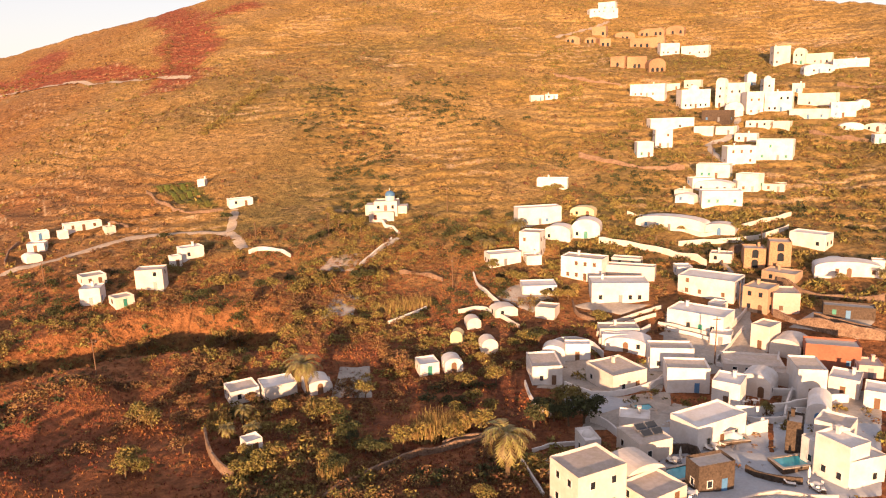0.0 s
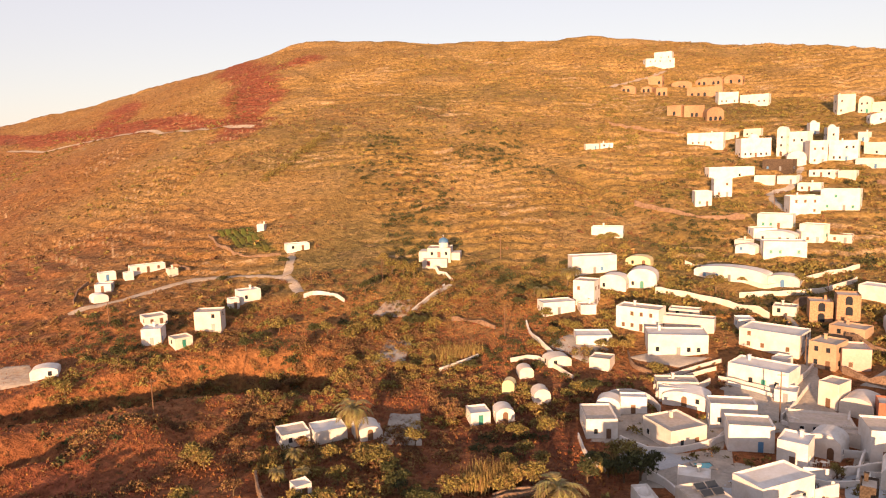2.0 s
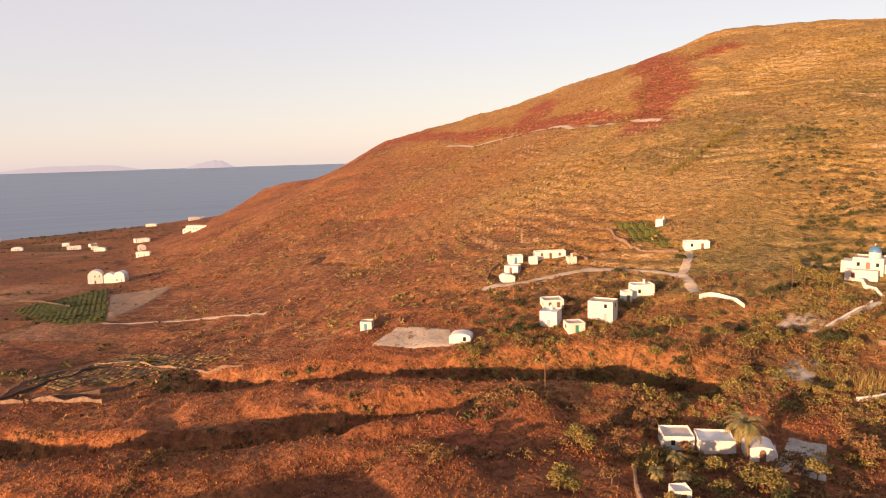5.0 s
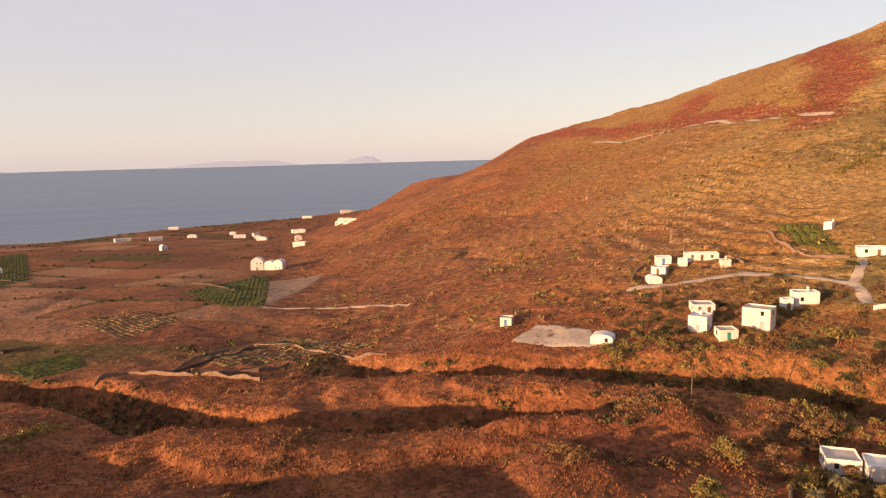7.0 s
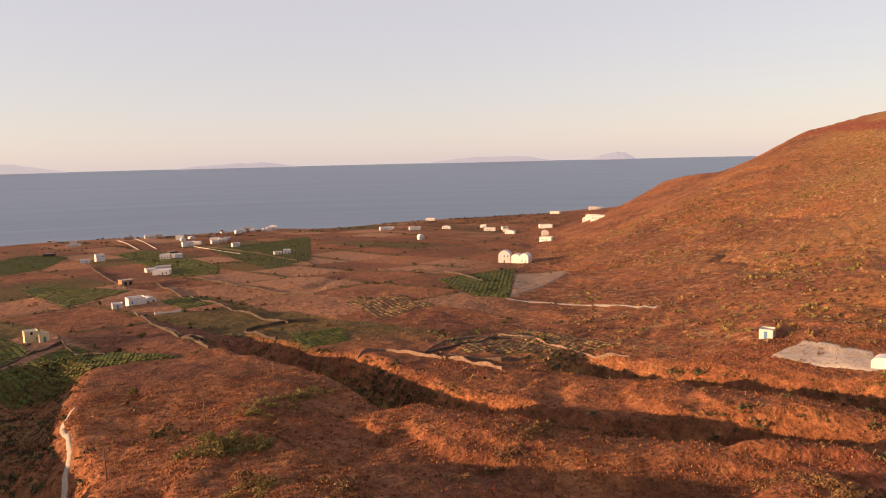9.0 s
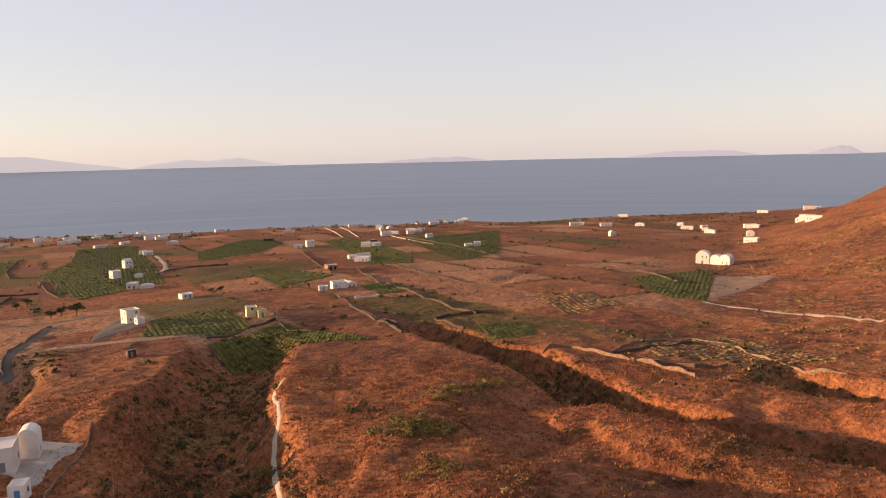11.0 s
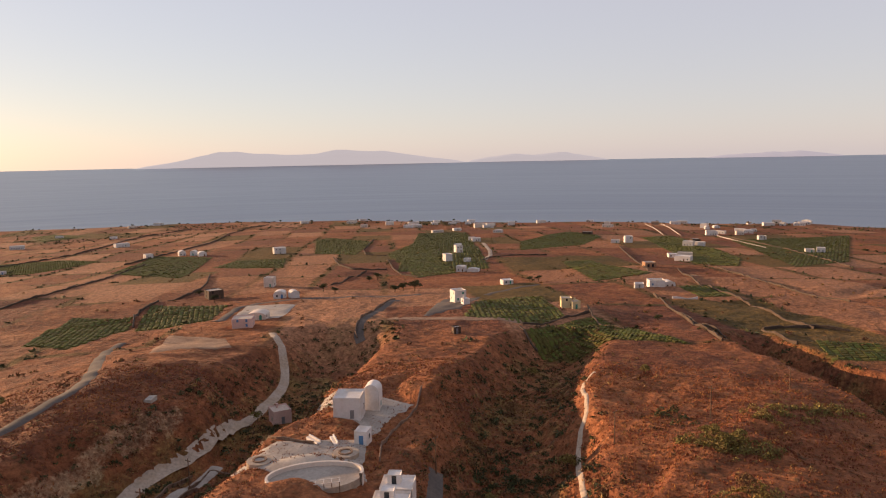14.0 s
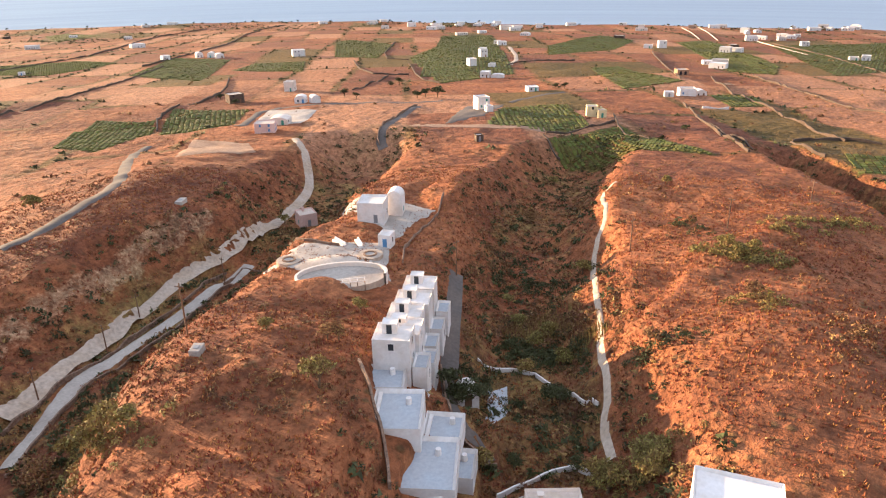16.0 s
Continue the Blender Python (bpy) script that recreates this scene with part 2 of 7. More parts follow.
def along(x, y, line):
    """Distance to a polyline of plan points, and the share of its length at the nearest place."""
    pts = np.array(line, float)
    lens = np.hypot(*(pts[1:] - pts[:-1]).T)
    start = np.concatenate(([0], np.cumsum(lens)))
    best, share = np.full(np.shape(x), 1e9), np.zeros(np.shape(x))
    for k in range(len(pts) - 1):
        d = pts[k + 1] - pts[k]
        s = np.clip(((x - pts[k][0]) * d[0] + (y - pts[k][1]) * d[1]) / (lens[k] ** 2), 0, 1)
        dist = np.hypot(x - pts[k][0] - s * d[0], y - pts[k][1] - s * d[1])
        near = dist < best
        best = np.where(near, dist, best)
        share = np.where(near, (start[k] + s * lens[k]) / start[-1], share)
    return best, share


# bearing, distance and height in degrees of the crest as seen from the eye
CREST_AZ = (70, 57, 54, 50, 48, 47, 43.8, 40.5, 39.6, 37.5, 35.2, 33, 31, 26.8, 23, 20, 18, 15.5, 14.2, 12, 9.4, 8.2, 4.5, 0.5, -1.2, -4.2, -7.5, -9.9, -12, -12.8, -17.8, -22, -26, -32, -50, -75)
CREST_R = (1150, 1037, 1006, 950, 925, 915, 888, 863, 858, 848, 837, 828, 821, 809, 800, 792, 787, 781, 779, 776, 772, 770, 764, 756, 752, 746, 740, 734, 730, 728, 718, 703, 680, 650, 600, 560)
CREST_EL = (-8, -6.3, -4.5, -2.1, -1.5, -1.9, -0.35, 1.15, 1.75, 2.3, 2.55, 3.2, 3.85, 5, 5.95, 6.7, 7.35, 8.65, 8.7, 8.5, 8.35, 8.6, 8.25, 8.6, 8, 8.1, 8.7, 8.05, 7.7, 7.35, 6.85, 6.75, 6, 4.8, 4.6, 4.6)
CREST = [polar(a, r) for a, r in zip(CREST_AZ, CREST_R)]
CREST_Z = [ZC + r * math.tan(math.radians(e)) for r, e in zip(CREST_R, CREST_EL)]


CREST_DENSE = []
for k in range(len(CREST) - 1):
    for f in (0.0, 0.5):
        CREST_DENSE.append((CREST[k][0] * (1 - f) + CREST[k + 1][0] * f, CREST[k][1] * (1 - f) + CREST[k + 1][1] * f,
                            CREST_Z[k] * (1 - f) + CREST_Z[k + 1] * f))
# x, y, radius along, radius across, turn in degrees, height
MOUNDS = [(-58, -56, 50, 22, 40, 6), (-110, -69, 44, 15, 28, 3), (-106, 13, 45, 24, -10, 6), (-168, 9, 45, 20, -10, 3),
          (-146, -159, 66, 28, 22, 7), (-112, 50, 50, 22, -35, 4), (-90, 106, 39, 18, -35, 3), (-185, -69, 25, 20, 0, 4), (-132, 117, 42, 12, 20, 4)]
# line, half width, depth
RAVINES = [([(-34, -7), (-65, -14), (-105, -26), (-147, -38), (-199, -48), (-242, -50), (-290, -45)], 17, 12),
           ([(-22, -76), (-55, -94), (-81, -102), (-115, -110), (-150, -111), (-177, -118), (-213, -128), (-270, -134)], 18, 13),
           ([(-40, 172), (-70, 172), (-88, 160), (-104, 148), (-120, 141), (-140, 133), (-168, 126), (-200, 118)], 9, 11),
           ([(-85, 132), (-97, 121), (-112, 106), (-125, 93), (-134, 83), (-150, 74), (-177, 64), (-235, 52), (-268, 34), (-301, 13)], 10, 12),
           ([(-69, 140), (-82, 127), (-96, 112), (-106, 94), (-114, 76), (-130, 60), (-170, 46)], 11, -4.0)]


def land(x, y, carved=True):
    """Height of the ground at plan places (numpy arrays)."""
    x, y = np.asarray(x, float), np.asarray(y, float)
    r, az = np.hypot(x, y) + 1e-6, np.degrees(np.arctan2(-x, y))
    upland = np.interp(r, (0, 60, 110, 150, 200, 300, 500), (70, 68, 62, 61, 69, 82, 90))
    plain = np.interp(r, (0, 50, 120, 200, 300, 450, 700, 1170, 1500), (70, 68, 60, 56, 50, 43, 31, 12, 11))
    w = smooth(28, 62, az) * (1 - smooth(150, 200, az))
    base = upland * (1 - w) + plain * w
    base = base + w * 3.0 * fbm(x, y, 150, 2, 5) * smooth(150, 400, r)
    # the flank falls from every stretch of the crest; nearer stretches count for more
    total, weight, near = 0.0, 0.0, np.full(np.shape(x), 1e9)
    for cx, cy, cz in CREST_DENSE:
        near = np.minimum(near, np.hypot(x - cx, y - cy))
    for cx, cy, cz in CREST_DENSE:
        g = np.exp(-(np.hypot(x - cx, y - cy) - near) / 24.0)
        total, weight = total + g * cz, weight + g
    d, _ = along(x, y, CREST)
    hill = total / weight - 0.285 * d + 2.0 + 6 * fbm(x, y, 180, 3, 9) * smooth(20, 200, d)
    k = 7.0
    z = k * np.logaddexp(base / k, hill / k)
    coast = np.interp(az, (-180, -100, 40, 57, 69, 76, 88, 103, 112, 129, 144, 165, 180),
                      (1550, 1550, 1430, 1400, 1270, 1195, 1172, 1175, 1255, 1350, 1440, 1500, 1550)) + 25 * fbm(x, y, 120, 3, 3)
    z = z - 40 * smooth(-10, 50, r - coast)
    if carved:
        for mx, my, ra, rb, turn, h in MOUNDS:
            c, q = math.cos(math.radians(turn)), math.sin(math.radians(turn))
            u, v = (x - mx) * c + (y - my) * q, -(x - mx) * q + (y - my) * c
            z = z + h * np.exp(-(u / ra) ** 2 - (v / rb) ** 2)
        for line, half, depth in RAVINES:
            d, s = along(x, y, line)
            d = np.abs(d + 0.4 * half * fbm(x, y, 26, 4, 21))
            z = z - depth * (1 - smooth(0.3 * half, 1.35 * half, d)) * smooth(0, 0.06, s) * (1 - smooth(0.9, 1, s))
    return z



def rings():
    return np.concatenate((np.arange(2, 30, 2), np.arange(30, 215, 0.75), np.arange(215, 760, 1.35),
                           np.arange(760, 1500, 4), np.arange(1500, 1800, 40)))


SCARS = [([(-269, 732), (-196, 574), (-163, 456), (-161, 430)], 34, 0.74), ([(-173, 666), (-204, 624)], 22, 0.66),
         ([(-547, 648), (-430, 612), (-335, 575), (-155, 455)], 22, 0.8), ([(-347, 644), (-331, 569)], 34, 0.78)]     # line, half width, share of bare red earth


def red_earth(x, y):
    """Share of bare red earth: the scar under the crest and the banks near the hamlet."""
    r, az = np.hypot(x, y), np.degrees(np.arctan2(-x, y))
    scar = np.zeros(np.shape(x))
    for line, wide, share in SCARS:
        d, s = along(x, y, line)
        scar = np.maximum(scar, (1 - smooth(0.05 * wide, 1.25 * wide, d + 0.5 * wide * fbm(x, y, 30, 3, 35))) * share)
    near = 0.36 * (1 - smooth(150, 330, r)) * (1 - 0.5 * smooth(80, 100, az)) + 0.2 * smooth(20, 40, az) * (1 - smooth(75, 110, az))
    return scar + near * (0.5 + 0.9 * fbm(x, y, 40, 4, 31)) + 0.12 * fbm(x, y, 90, 3, 33)


def field_cell(x, y):
    """Number of the field in which a place of the plain lies, and its distance to the field's edge."""
    c, q = math.cos(radians(24)), math.sin(radians(24))
    wx, wy = x + 10 * fbm(x, y, 160, 2, 61), y + 10 * fbm(x, y, 160, 2, 62)
    u, v = wx * c + wy * q, -wx * q + wy * c
    row = np.floor(v / 48)
    u = u + 37 * lattice(row, row * 0 + 3, 8)
    col = np.floor(u / 82)
    return lattice(row, col, 77), np.minimum((0.5 - np.abs(v / 48 - row - 0.5)) * 48, (0.5 - np.abs(u / 82 - col - 0.5)) * 82)


def edge_far(edge, r):
    """The overgrown strip along a field's edge."""
    return 1 - smooth(1.2, 2.6 + r * 0.002, edge)


# vineyards: corners, distance of the rows, words
PLAIN_VINES = [
    ([(-877.1, -347.7), (-900.7, -287.5), (-506.4, -143.0), (-476.0, -207.5)], 2.8, "green vineyard with low rows of vines"),
    ([(-582.8, -263.8), (-736.9, -295.4), (-480.9, -161.5), (-451.6, -181.5)], 2.8, "green vineyard with low rows of vines"),
    ([(-753.8, -436.3), (-783.0, -431.2), (-726.7, -344.5), (-580.6, -293.7), (-588.5, -344.0)], 2.8, "green vineyard with low rows of vines"),
    ([(-344.4, -104.1), (-366.5, -76.4), (-307.5, -52.8), (-291.5, -64.0), (-291.7, -95.8)], 2.4, "green vineyard with low rows of vines"),
    ([(-278.6, -65.2), (-317.1, -40.9), (-269.3, 2.7), (-269.2, -54.3)], 2.2, "green vineyard with low rows of vines"),
    ([(-239.4, -232.2), (-301.9, -279.8), (-308.6, -232.3), (-259.9, -210.3)], 2.4, "green vineyard with low rows of vines"),
    ([(-203.9, -257.2), (-266.3, -297.3), (-271.4, -263.8), (-244.0, -239.2), (-203.7, -231.6)], 2.4, "dark green vineyard with low rows of vines"),
    ([(-442.4, -450.6), (-558.6, -507.1), (-551.2, -432.6), (-419.8, -360.8)], 2.8, "green vineyard with low rows of vines"),
]
COAST_VINES = [
    ([(-487.3, -383.0), (-531.9, -389.4), (-554.3, -352.4), (-478.8, -307.1)], 2.8, "green vineyard with low rows of vines"),
    ([(-471.9, -661.3), (-522.9, -591.2), (-522.2, -540.4), (-431.9, -533.8), (-428.2, -601.1)], 2.8, "green vineyard with low rows of vines"),
    ([(-796.7, -960.9), (-832.1, -952.8), (-830.0, -881.0), (-727.0, -857.9)], 2.8, "green vineyard with low rows of vines"),
    ([(-860.2, -56.6), (-896.1, -21.3), (-642.7, 40.7), (-570.4, 34.6), (-577.9, 5.1)], 2.8, "green vineyard with low rows of vines"),
    ([(-833.5, 42.0), (-960.9, 181.8), (-637.7, 121.8), (-580.5, 75.7), (-667.1, 61.7)], 2.8, "green vineyard with low rows of vines"),
    ([(-553.7, -98.9), (-572.9, -78.0), (-495.3, -23.9), (-442.1, -56.9)], 2.8, "green vineyard with low rows of vines"),
    ([(-768.5, -182.4), (-903.1, -148.7), (-849.5, -101.4), (-731.8, -107.5), (-645.6, -153.2)], 2.8, "green vineyard with low rows of vines"),
    ([(-445.7, -9.8), (-457.8, 10.1), (-405.9, 24.0), (-394.3, 6.5)], 2.8, "green vineyard with low rows of vines"),
]
NEAR_VINES = [
    ([(-415.4, 159.4), (-459.5, 237.6), (-327.6, 166.9), (-354.0, 162.7)], 2.8, "green vineyard with low rows of vines"),
    ([(-289.4, 42.5), (-291.4, 68.8), (-267.6, 65.5), (-264.5, 46.6)], 2.4, "green vineyard with low rows of vines"),
    ([(-248.5, 97.9), (-251.5, 137.7), (-195.1, 143.9), (-220.2, 94.7)], 2.4, "sparse olive-green vineyard in rows"),
    ([(-412.4, 158.2), (-438.1, 226.7), (-321.3, 162.2), (-336.8, 151.4)], 2.6, "green vineyard with low rows of vines"),
    ([(-118.2, 278.7), (-102.8, 284.0), (-85.3, 260.9), (-97.9, 260.9)], 2.6, "small hill vineyard planted in dark green rows"),
    ([(-371.7, 87.9), (-370.9, 119.7), (-320.7, 120.4), (-306.2, 90.9)], 2.6, "sparse olive-green vineyard in rows"),
]


def inside(quad, x, y):
    ok = np.zeros(np.shape(x), bool)
    n = len(quad)
    for k in range(n):
        (x1, y1), (x2, y2) = quad[k], quad[(k + 1) % n]
        cross = ((y1 > y) != (y2 > y)) & (x < (x2 - x1) * (y - y1) / (y2 - y1 + 1e-12) + x1)
        ok ^= cross
    return ok


def build_ground():
    rr = rings()
    aa = np.concatenate((np.arange(-44, 158, 0.31), np.arange(158, 315.5, 2.5)))
    a2, r2 = np.meshgrid(np.radians(aa), rr, indexing="ij")
    x, y = -r2 * np.sin(a2), r2 * np.cos(a2)
    z = land(x, y)
    az = np.degrees(np.arctan2(-x, y))
    dcrest, _ = along(x, y, CREST)
    # terraces, banked up by low dry-stone risers along the contours of the hill
    hillside = smooth(185, 260, r2) * (1 - smooth(58, 66, az)) * (1 - 0.5 * smooth(600, 800, r2))
    level = z + 5 * fbm(x, y, 90, 3, 41) + 2.2 * fbm(x, y, 28, 3, 42)
    step = 2.7 + 0.0 * z
    frac = (level / step) % 1.0
    mask = smooth(-0.4, 0.05, fbm(x, y, 36, 3, 44)) * hillside * (1 - 0.45 * smooth(34, 54, az))
    tread = smooth(0.78, 0.97, frac)
    z = z + mask * 0.7 * step * (tread - frac)
    riser = mask * smooth(0.76, 0.84, frac) * (1 - smooth(0.95, 1.0, frac)) * smooth(-0.2, 0.3, fbm(x, y, 24, 3, 47))
    # banks between fields on the upper plain
    lower = smooth(52, 64, az) * smooth(140, 240, r2) * (1 - smooth(520, 700, r2))
    frac2 = ((z + 4 * fbm(x, y, 120, 2, 48)) / 4.0) % 1.0
    mask2 = lower * smooth(-0.1, 0.3, fbm(x, y, 70, 2, 49))
    z = z + mask2 * 0.65 * 4.0 * (smooth(0.8, 0.97, frac2) - frac2)
    # worn terrace lips on the near spurs
    spur = smooth(45, 70, r2) * (1 - smooth(190, 260, r2)) * smooth(14, 40, az)
    frac3 = ((z + 2.5 * fbm(x, y, 45, 3, 65)) / 2.6) % 1.0
    mask3 = spur * smooth(-0.05, 0.25, fbm(x, y, 34, 2, 66))
    z = z + mask3 * 0.75 * 2.6 * (smooth(0.72, 0.97, frac3) - frac3)
    z = z + 0.55 * fbm(x, y, 6, 3, 51) * (1 - smooth(300, 500, r2)) + 1.3 * fbm(x, y, 25, 3, 52) * (1 - smooth(200, 700, r2))
    z = z + 1.2 * fbm(x, y, 14, 3, 53) * hillside * smooth(300, 500, r2)
    # shallow washed-out gullies down the flank
    rill = 1 - np.abs(fbm(x, y, 110, 3, 59)) * 5
    z = z - 3.0 * np.clip(rill, 0, 1) ** 2 * hillside * smooth(230, 330, r2)
    # crags along the crest
    z = z + 3.5 * np.maximum(0, fbm(x, y, 30, 4, 55)) * (1 - smooth(15, 70, dcrest)) * (1 - smooth(50, 60, az))
    red = red_earth(x, y)
    green = hillside * (0.40 + 0.5 * fbm(x, y, 60, 4, 57)) * (1 - smooth(18, 34, az)) * (1 - smooth(480, 640, r2))
    for line, half, depth in RAVINES[:4]:
        d, _ = along(x, y, line)
        green = np.maximum(green, (0.40 + 0.25 * fbm(x, y, 18, 3, 67)) * (1 - smooth(0.5 * half, 1.3 * half, d)))
    pale = 0.56 * riser + 0.6 * mask2 * smooth(0.8, 0.85, frac2) * (1 - smooth(0.93, 0.99, frac2)) * smooth(-0.1, 0.4, fbm(x, y, 25, 3, 58))
    plain = smooth(60, 70, az) * smooth(250, 300, r2)
    tone, edge = field_cell(x, y)
    red = red * (1 - plain) + 0.15 * plain
    pale_plot = plain * np.clip((0.42 - tone) / 0.3, 0, 1)
    dark_plot = plain * np.where((tone > 0.5) & (tone < 0.78), (tone - 0.5) / 0.28, 0.0)
    green_plot = plain * np.where(tone > 0.88, 0.75, 0.0)
    for quad, spacing, words in PLAIN_VINES + COAST_VINES + NEAR_VINES:
        sown = inside(quad, x, y)
        green_plot = np.where(sown, 0.9, green_plot)
        pale_plot, dark_plot = np.where(sown, 0.0, pale_plot), np.where(sown, 0.0, dark_plot)
    hedge = plain * (edge_far(edge, r2)) * smooth(-0.5, 0.1, fbm(x, y, 60, 2, 63))
    pale_plot, green_plot = pale_plot * (1 - hedge), np.maximum(green_plot, 0.7 * hedge)
    # bare pale cut banks beside the lane
    dl, sl = along(x, y, [(-62, -117), (-85, -122), (-117, -126), (-143, -127)])
    pale = np.maximum(pale, 0.42 * (1 - smooth(1.5, 5, dl)))
    na, nr = x.shape
    centre = len(rr) * na
    co = np.empty((na * nr + 1, 3))
    co[:-1] = np.stack((x, y, z), -1).reshape(-1, 3)
    co[-1] = (0, 0, float(land(0.0, 0.0)))
    i, j = np.meshgrid(np.arange(na), np.arange(nr - 1), indexing="ij")
    i2 = (i + 1) % na
    quads = np.stack((i * nr + j, i * nr + j + 1, i2 * nr + j + 1, i2 * nr + j), -1).reshape(-1, 4)[:, ::-1]
    k = np.arange(na)
    tris = np.stack((k * nr, ((k + 1) % na) * nr, np.full(na, na * nr)), -1)
    tris = tris[:, ::-1]
    me = bpy.data.meshes.new("ground")
    me.vertices.add(len(co))
    me.vertices.foreach_set("co", co.ravel())
    loops = np.concatenate((quads.ravel(), tris.ravel()))
    me.loops.add(len(loops))
    me.loops.foreach_set("vertex_index", loops.astype(np.int32))
    nq, nt = len(quads), len(tris)
    me.polygons.add(nq + nt)
    me.polygons.foreach_set("loop_start", np.concatenate((np.arange(nq) * 4, nq * 4 + np.arange(nt) * 3)).astype(np.int32))
    me.polygons.foreach_set("use_smooth", np.ones(nq + nt, bool))
    cover = np.zeros((len(co), 4), np.float32)
    cover[:-1, 0], cover[:-1, 1], cover[:-1, 2] = red.ravel(), green.ravel(), pale.ravel()
    cover[:-1, 3] = hillside.ravel()
    at = me.attributes.new("cover", "FLOAT_COLOR", "POINT")
    at.data.foreach_set("color", np.clip(cover, 0, 1).ravel())
    plots = np.zeros((len(co), 4), np.float32)
    plots[:-1, 3] = ((1 - smooth(8, 52, az + 12 * fbm(x, y, 90, 2, 60))) * smooth(150, 260, r2)).ravel()
    plots[:-1, 0], plots[:-1, 1], plots[:-1, 2] = pale_plot.ravel(), dark_plot.ravel(), green_plot.ravel()
    at = me.attributes.new("plot", "FLOAT_COLOR", "POINT")
    at.data.foreach_set("color", np.clip(plots, 0, 1).ravel())
    me.update()
    me.validate()
    me.materials.append(GROUND)
    global LAND_Z, LAND_A, LAND_R
    LAND_Z, LAND_A, LAND_R = z, aa, rr
    return tagged(new("ground", me), "dry reddish-brown hillside and farmland with terraces and scrub", "ground", kind="structure")


def ground_z(x, y):
    """Height of the built sheet at plan places, read between its own rings and rays."""
    x, y = np.asarray(x, float), np.asarray(y, float)
    az = np.degrees(np.arctan2(-x, y))
    az = np.where(az < -44, az + 360, az)
    i = np.clip(np.searchsorted(LAND_A, az) - 1, 0, len(LAND_A) - 2)
    r = np.hypot(x, y)
    j = np.clip(np.searchsorted(LAND_R, r) - 1, 0, len(LAND_R) - 2)
    u = np.clip((az - LAND_A[i]) / (LAND_A[i + 1] - LAND_A[i]), 0, 1)
    v = np.clip((r - LAND_R[j]) / (LAND_R[j + 1] - LAND_R[j]), 0, 1)
    return ((LAND_Z[i, j] * (1 - v) + LAND_Z[i, j + 1] * v) * (1 - u) + (LAND_Z[i + 1, j] * (1 - v) + LAND_Z[i + 1, j + 1] * v) * u)


ground = build_ground()


def sheet(name, co, faces, mat, smoothed=True):
    me = bpy.data.meshes.new(name)
    me.from_pydata([tuple(map(float, p)) for p in co], [], [tuple(map(int, f)) for f in faces])
    me.materials.append(mat)
    if smoothed:
        me.polygons.foreach_set("use_smooth", np.ones(len(me.polygons), bool))
    me.update()
    return me


def sea_material():
    m = bpy.data.materials.new("sea_water")
    m.use_nodes = True
    n, l = m.node_tree.nodes, m.node_tree.links
    b = n["Principled BSDF"]
    b.inputs["Base Color"].default_value = (0.030, 0.055, 0.115, 1)
    b.inputs["Roughness"].default_value = 0.42
    geo = n.new("ShaderNodeNewGeometry")
    waves, streaks = n.new("ShaderNodeTexNoise"), n.new("ShaderNodeTexNoise")
    stretch = n.new("ShaderNodeMapping")
    stretch.inputs["Rotation"].default_value[2] = radians(-20)
    stretch.inputs["Scale"].default_value = (0.0035, 0.0006, 1)
    l.new(geo.outputs["Position"], stretch.inputs["Vector"])
    l.new(stretch.outputs[0], streaks.inputs["Vector"])
    streaks.inputs["Scale"].default_value, streaks.inputs["Detail"].default_value = 1.0, 6
    waves.inputs["Scale"].default_value, waves.inputs["Detail"].default_value = 0.12, 8
    l.new(geo.outputs["Position"], waves.inputs["Vector"])
    ramp = n.new("ShaderNodeMapRange")
    ramp.inputs["To Min"].default_value, ramp.inputs["To Max"].default_value = 0.26, 0.36
    l.new(streaks.outputs["Fac"], ramp.inputs["Value"])
    l.new(ramp.outputs[0], b.inputs["Roughness"])
    bp = n.new("ShaderNodeBump")
    bp.inputs["Strength"].default_value, bp.inputs["Distance"].default_value = 0.10, 2.0
    l.new(waves.outputs["Fac"], bp.inputs["Height"])
    l.new(bp.outputs[0], b.inputs["Normal"])
    return m


def build_sea():
    aa, rr = np.radians(np.arange(0, 360, 2.0)), np.array((1050, 1250, 1450, 1700, 2000, 2400, 2900, 3400, 3900, 4400, 4900.0))
    a2, r2 = np.meshgrid(aa, rr, indexing="ij")
    z = 90.3 * np.clip((r2 - 1450) / 3450, 0, 1) ** 1.0
    z = np.where(r2 <= 1450, 0, z)
    co = np.stack((-r2 * np.sin(a2), r2 * np.cos(a2), z), -1).reshape(-1, 3)
    n, k = len(aa), len(rr)
    faces = [(i * k + j, ((i + 1) % n) * k + j, ((i + 1) % n) * k + j + 1, i * k + j + 1)[::-1] for i in range(n) for j in range(k - 1)]
    return tagged(new("sea", sheet("sea", co, faces, sea_material())), "calm grey-blue evening sea reaching the horizon", "water", kind="structure")


build_sea()


# Distance haze imitated by an even emission over a dark base colour.
def haze_glow_material(name, colour, glow, strength):
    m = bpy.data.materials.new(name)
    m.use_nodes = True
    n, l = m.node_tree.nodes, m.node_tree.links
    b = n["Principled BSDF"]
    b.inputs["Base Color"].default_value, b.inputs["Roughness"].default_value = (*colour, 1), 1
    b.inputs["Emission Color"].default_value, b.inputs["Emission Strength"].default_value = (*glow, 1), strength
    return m


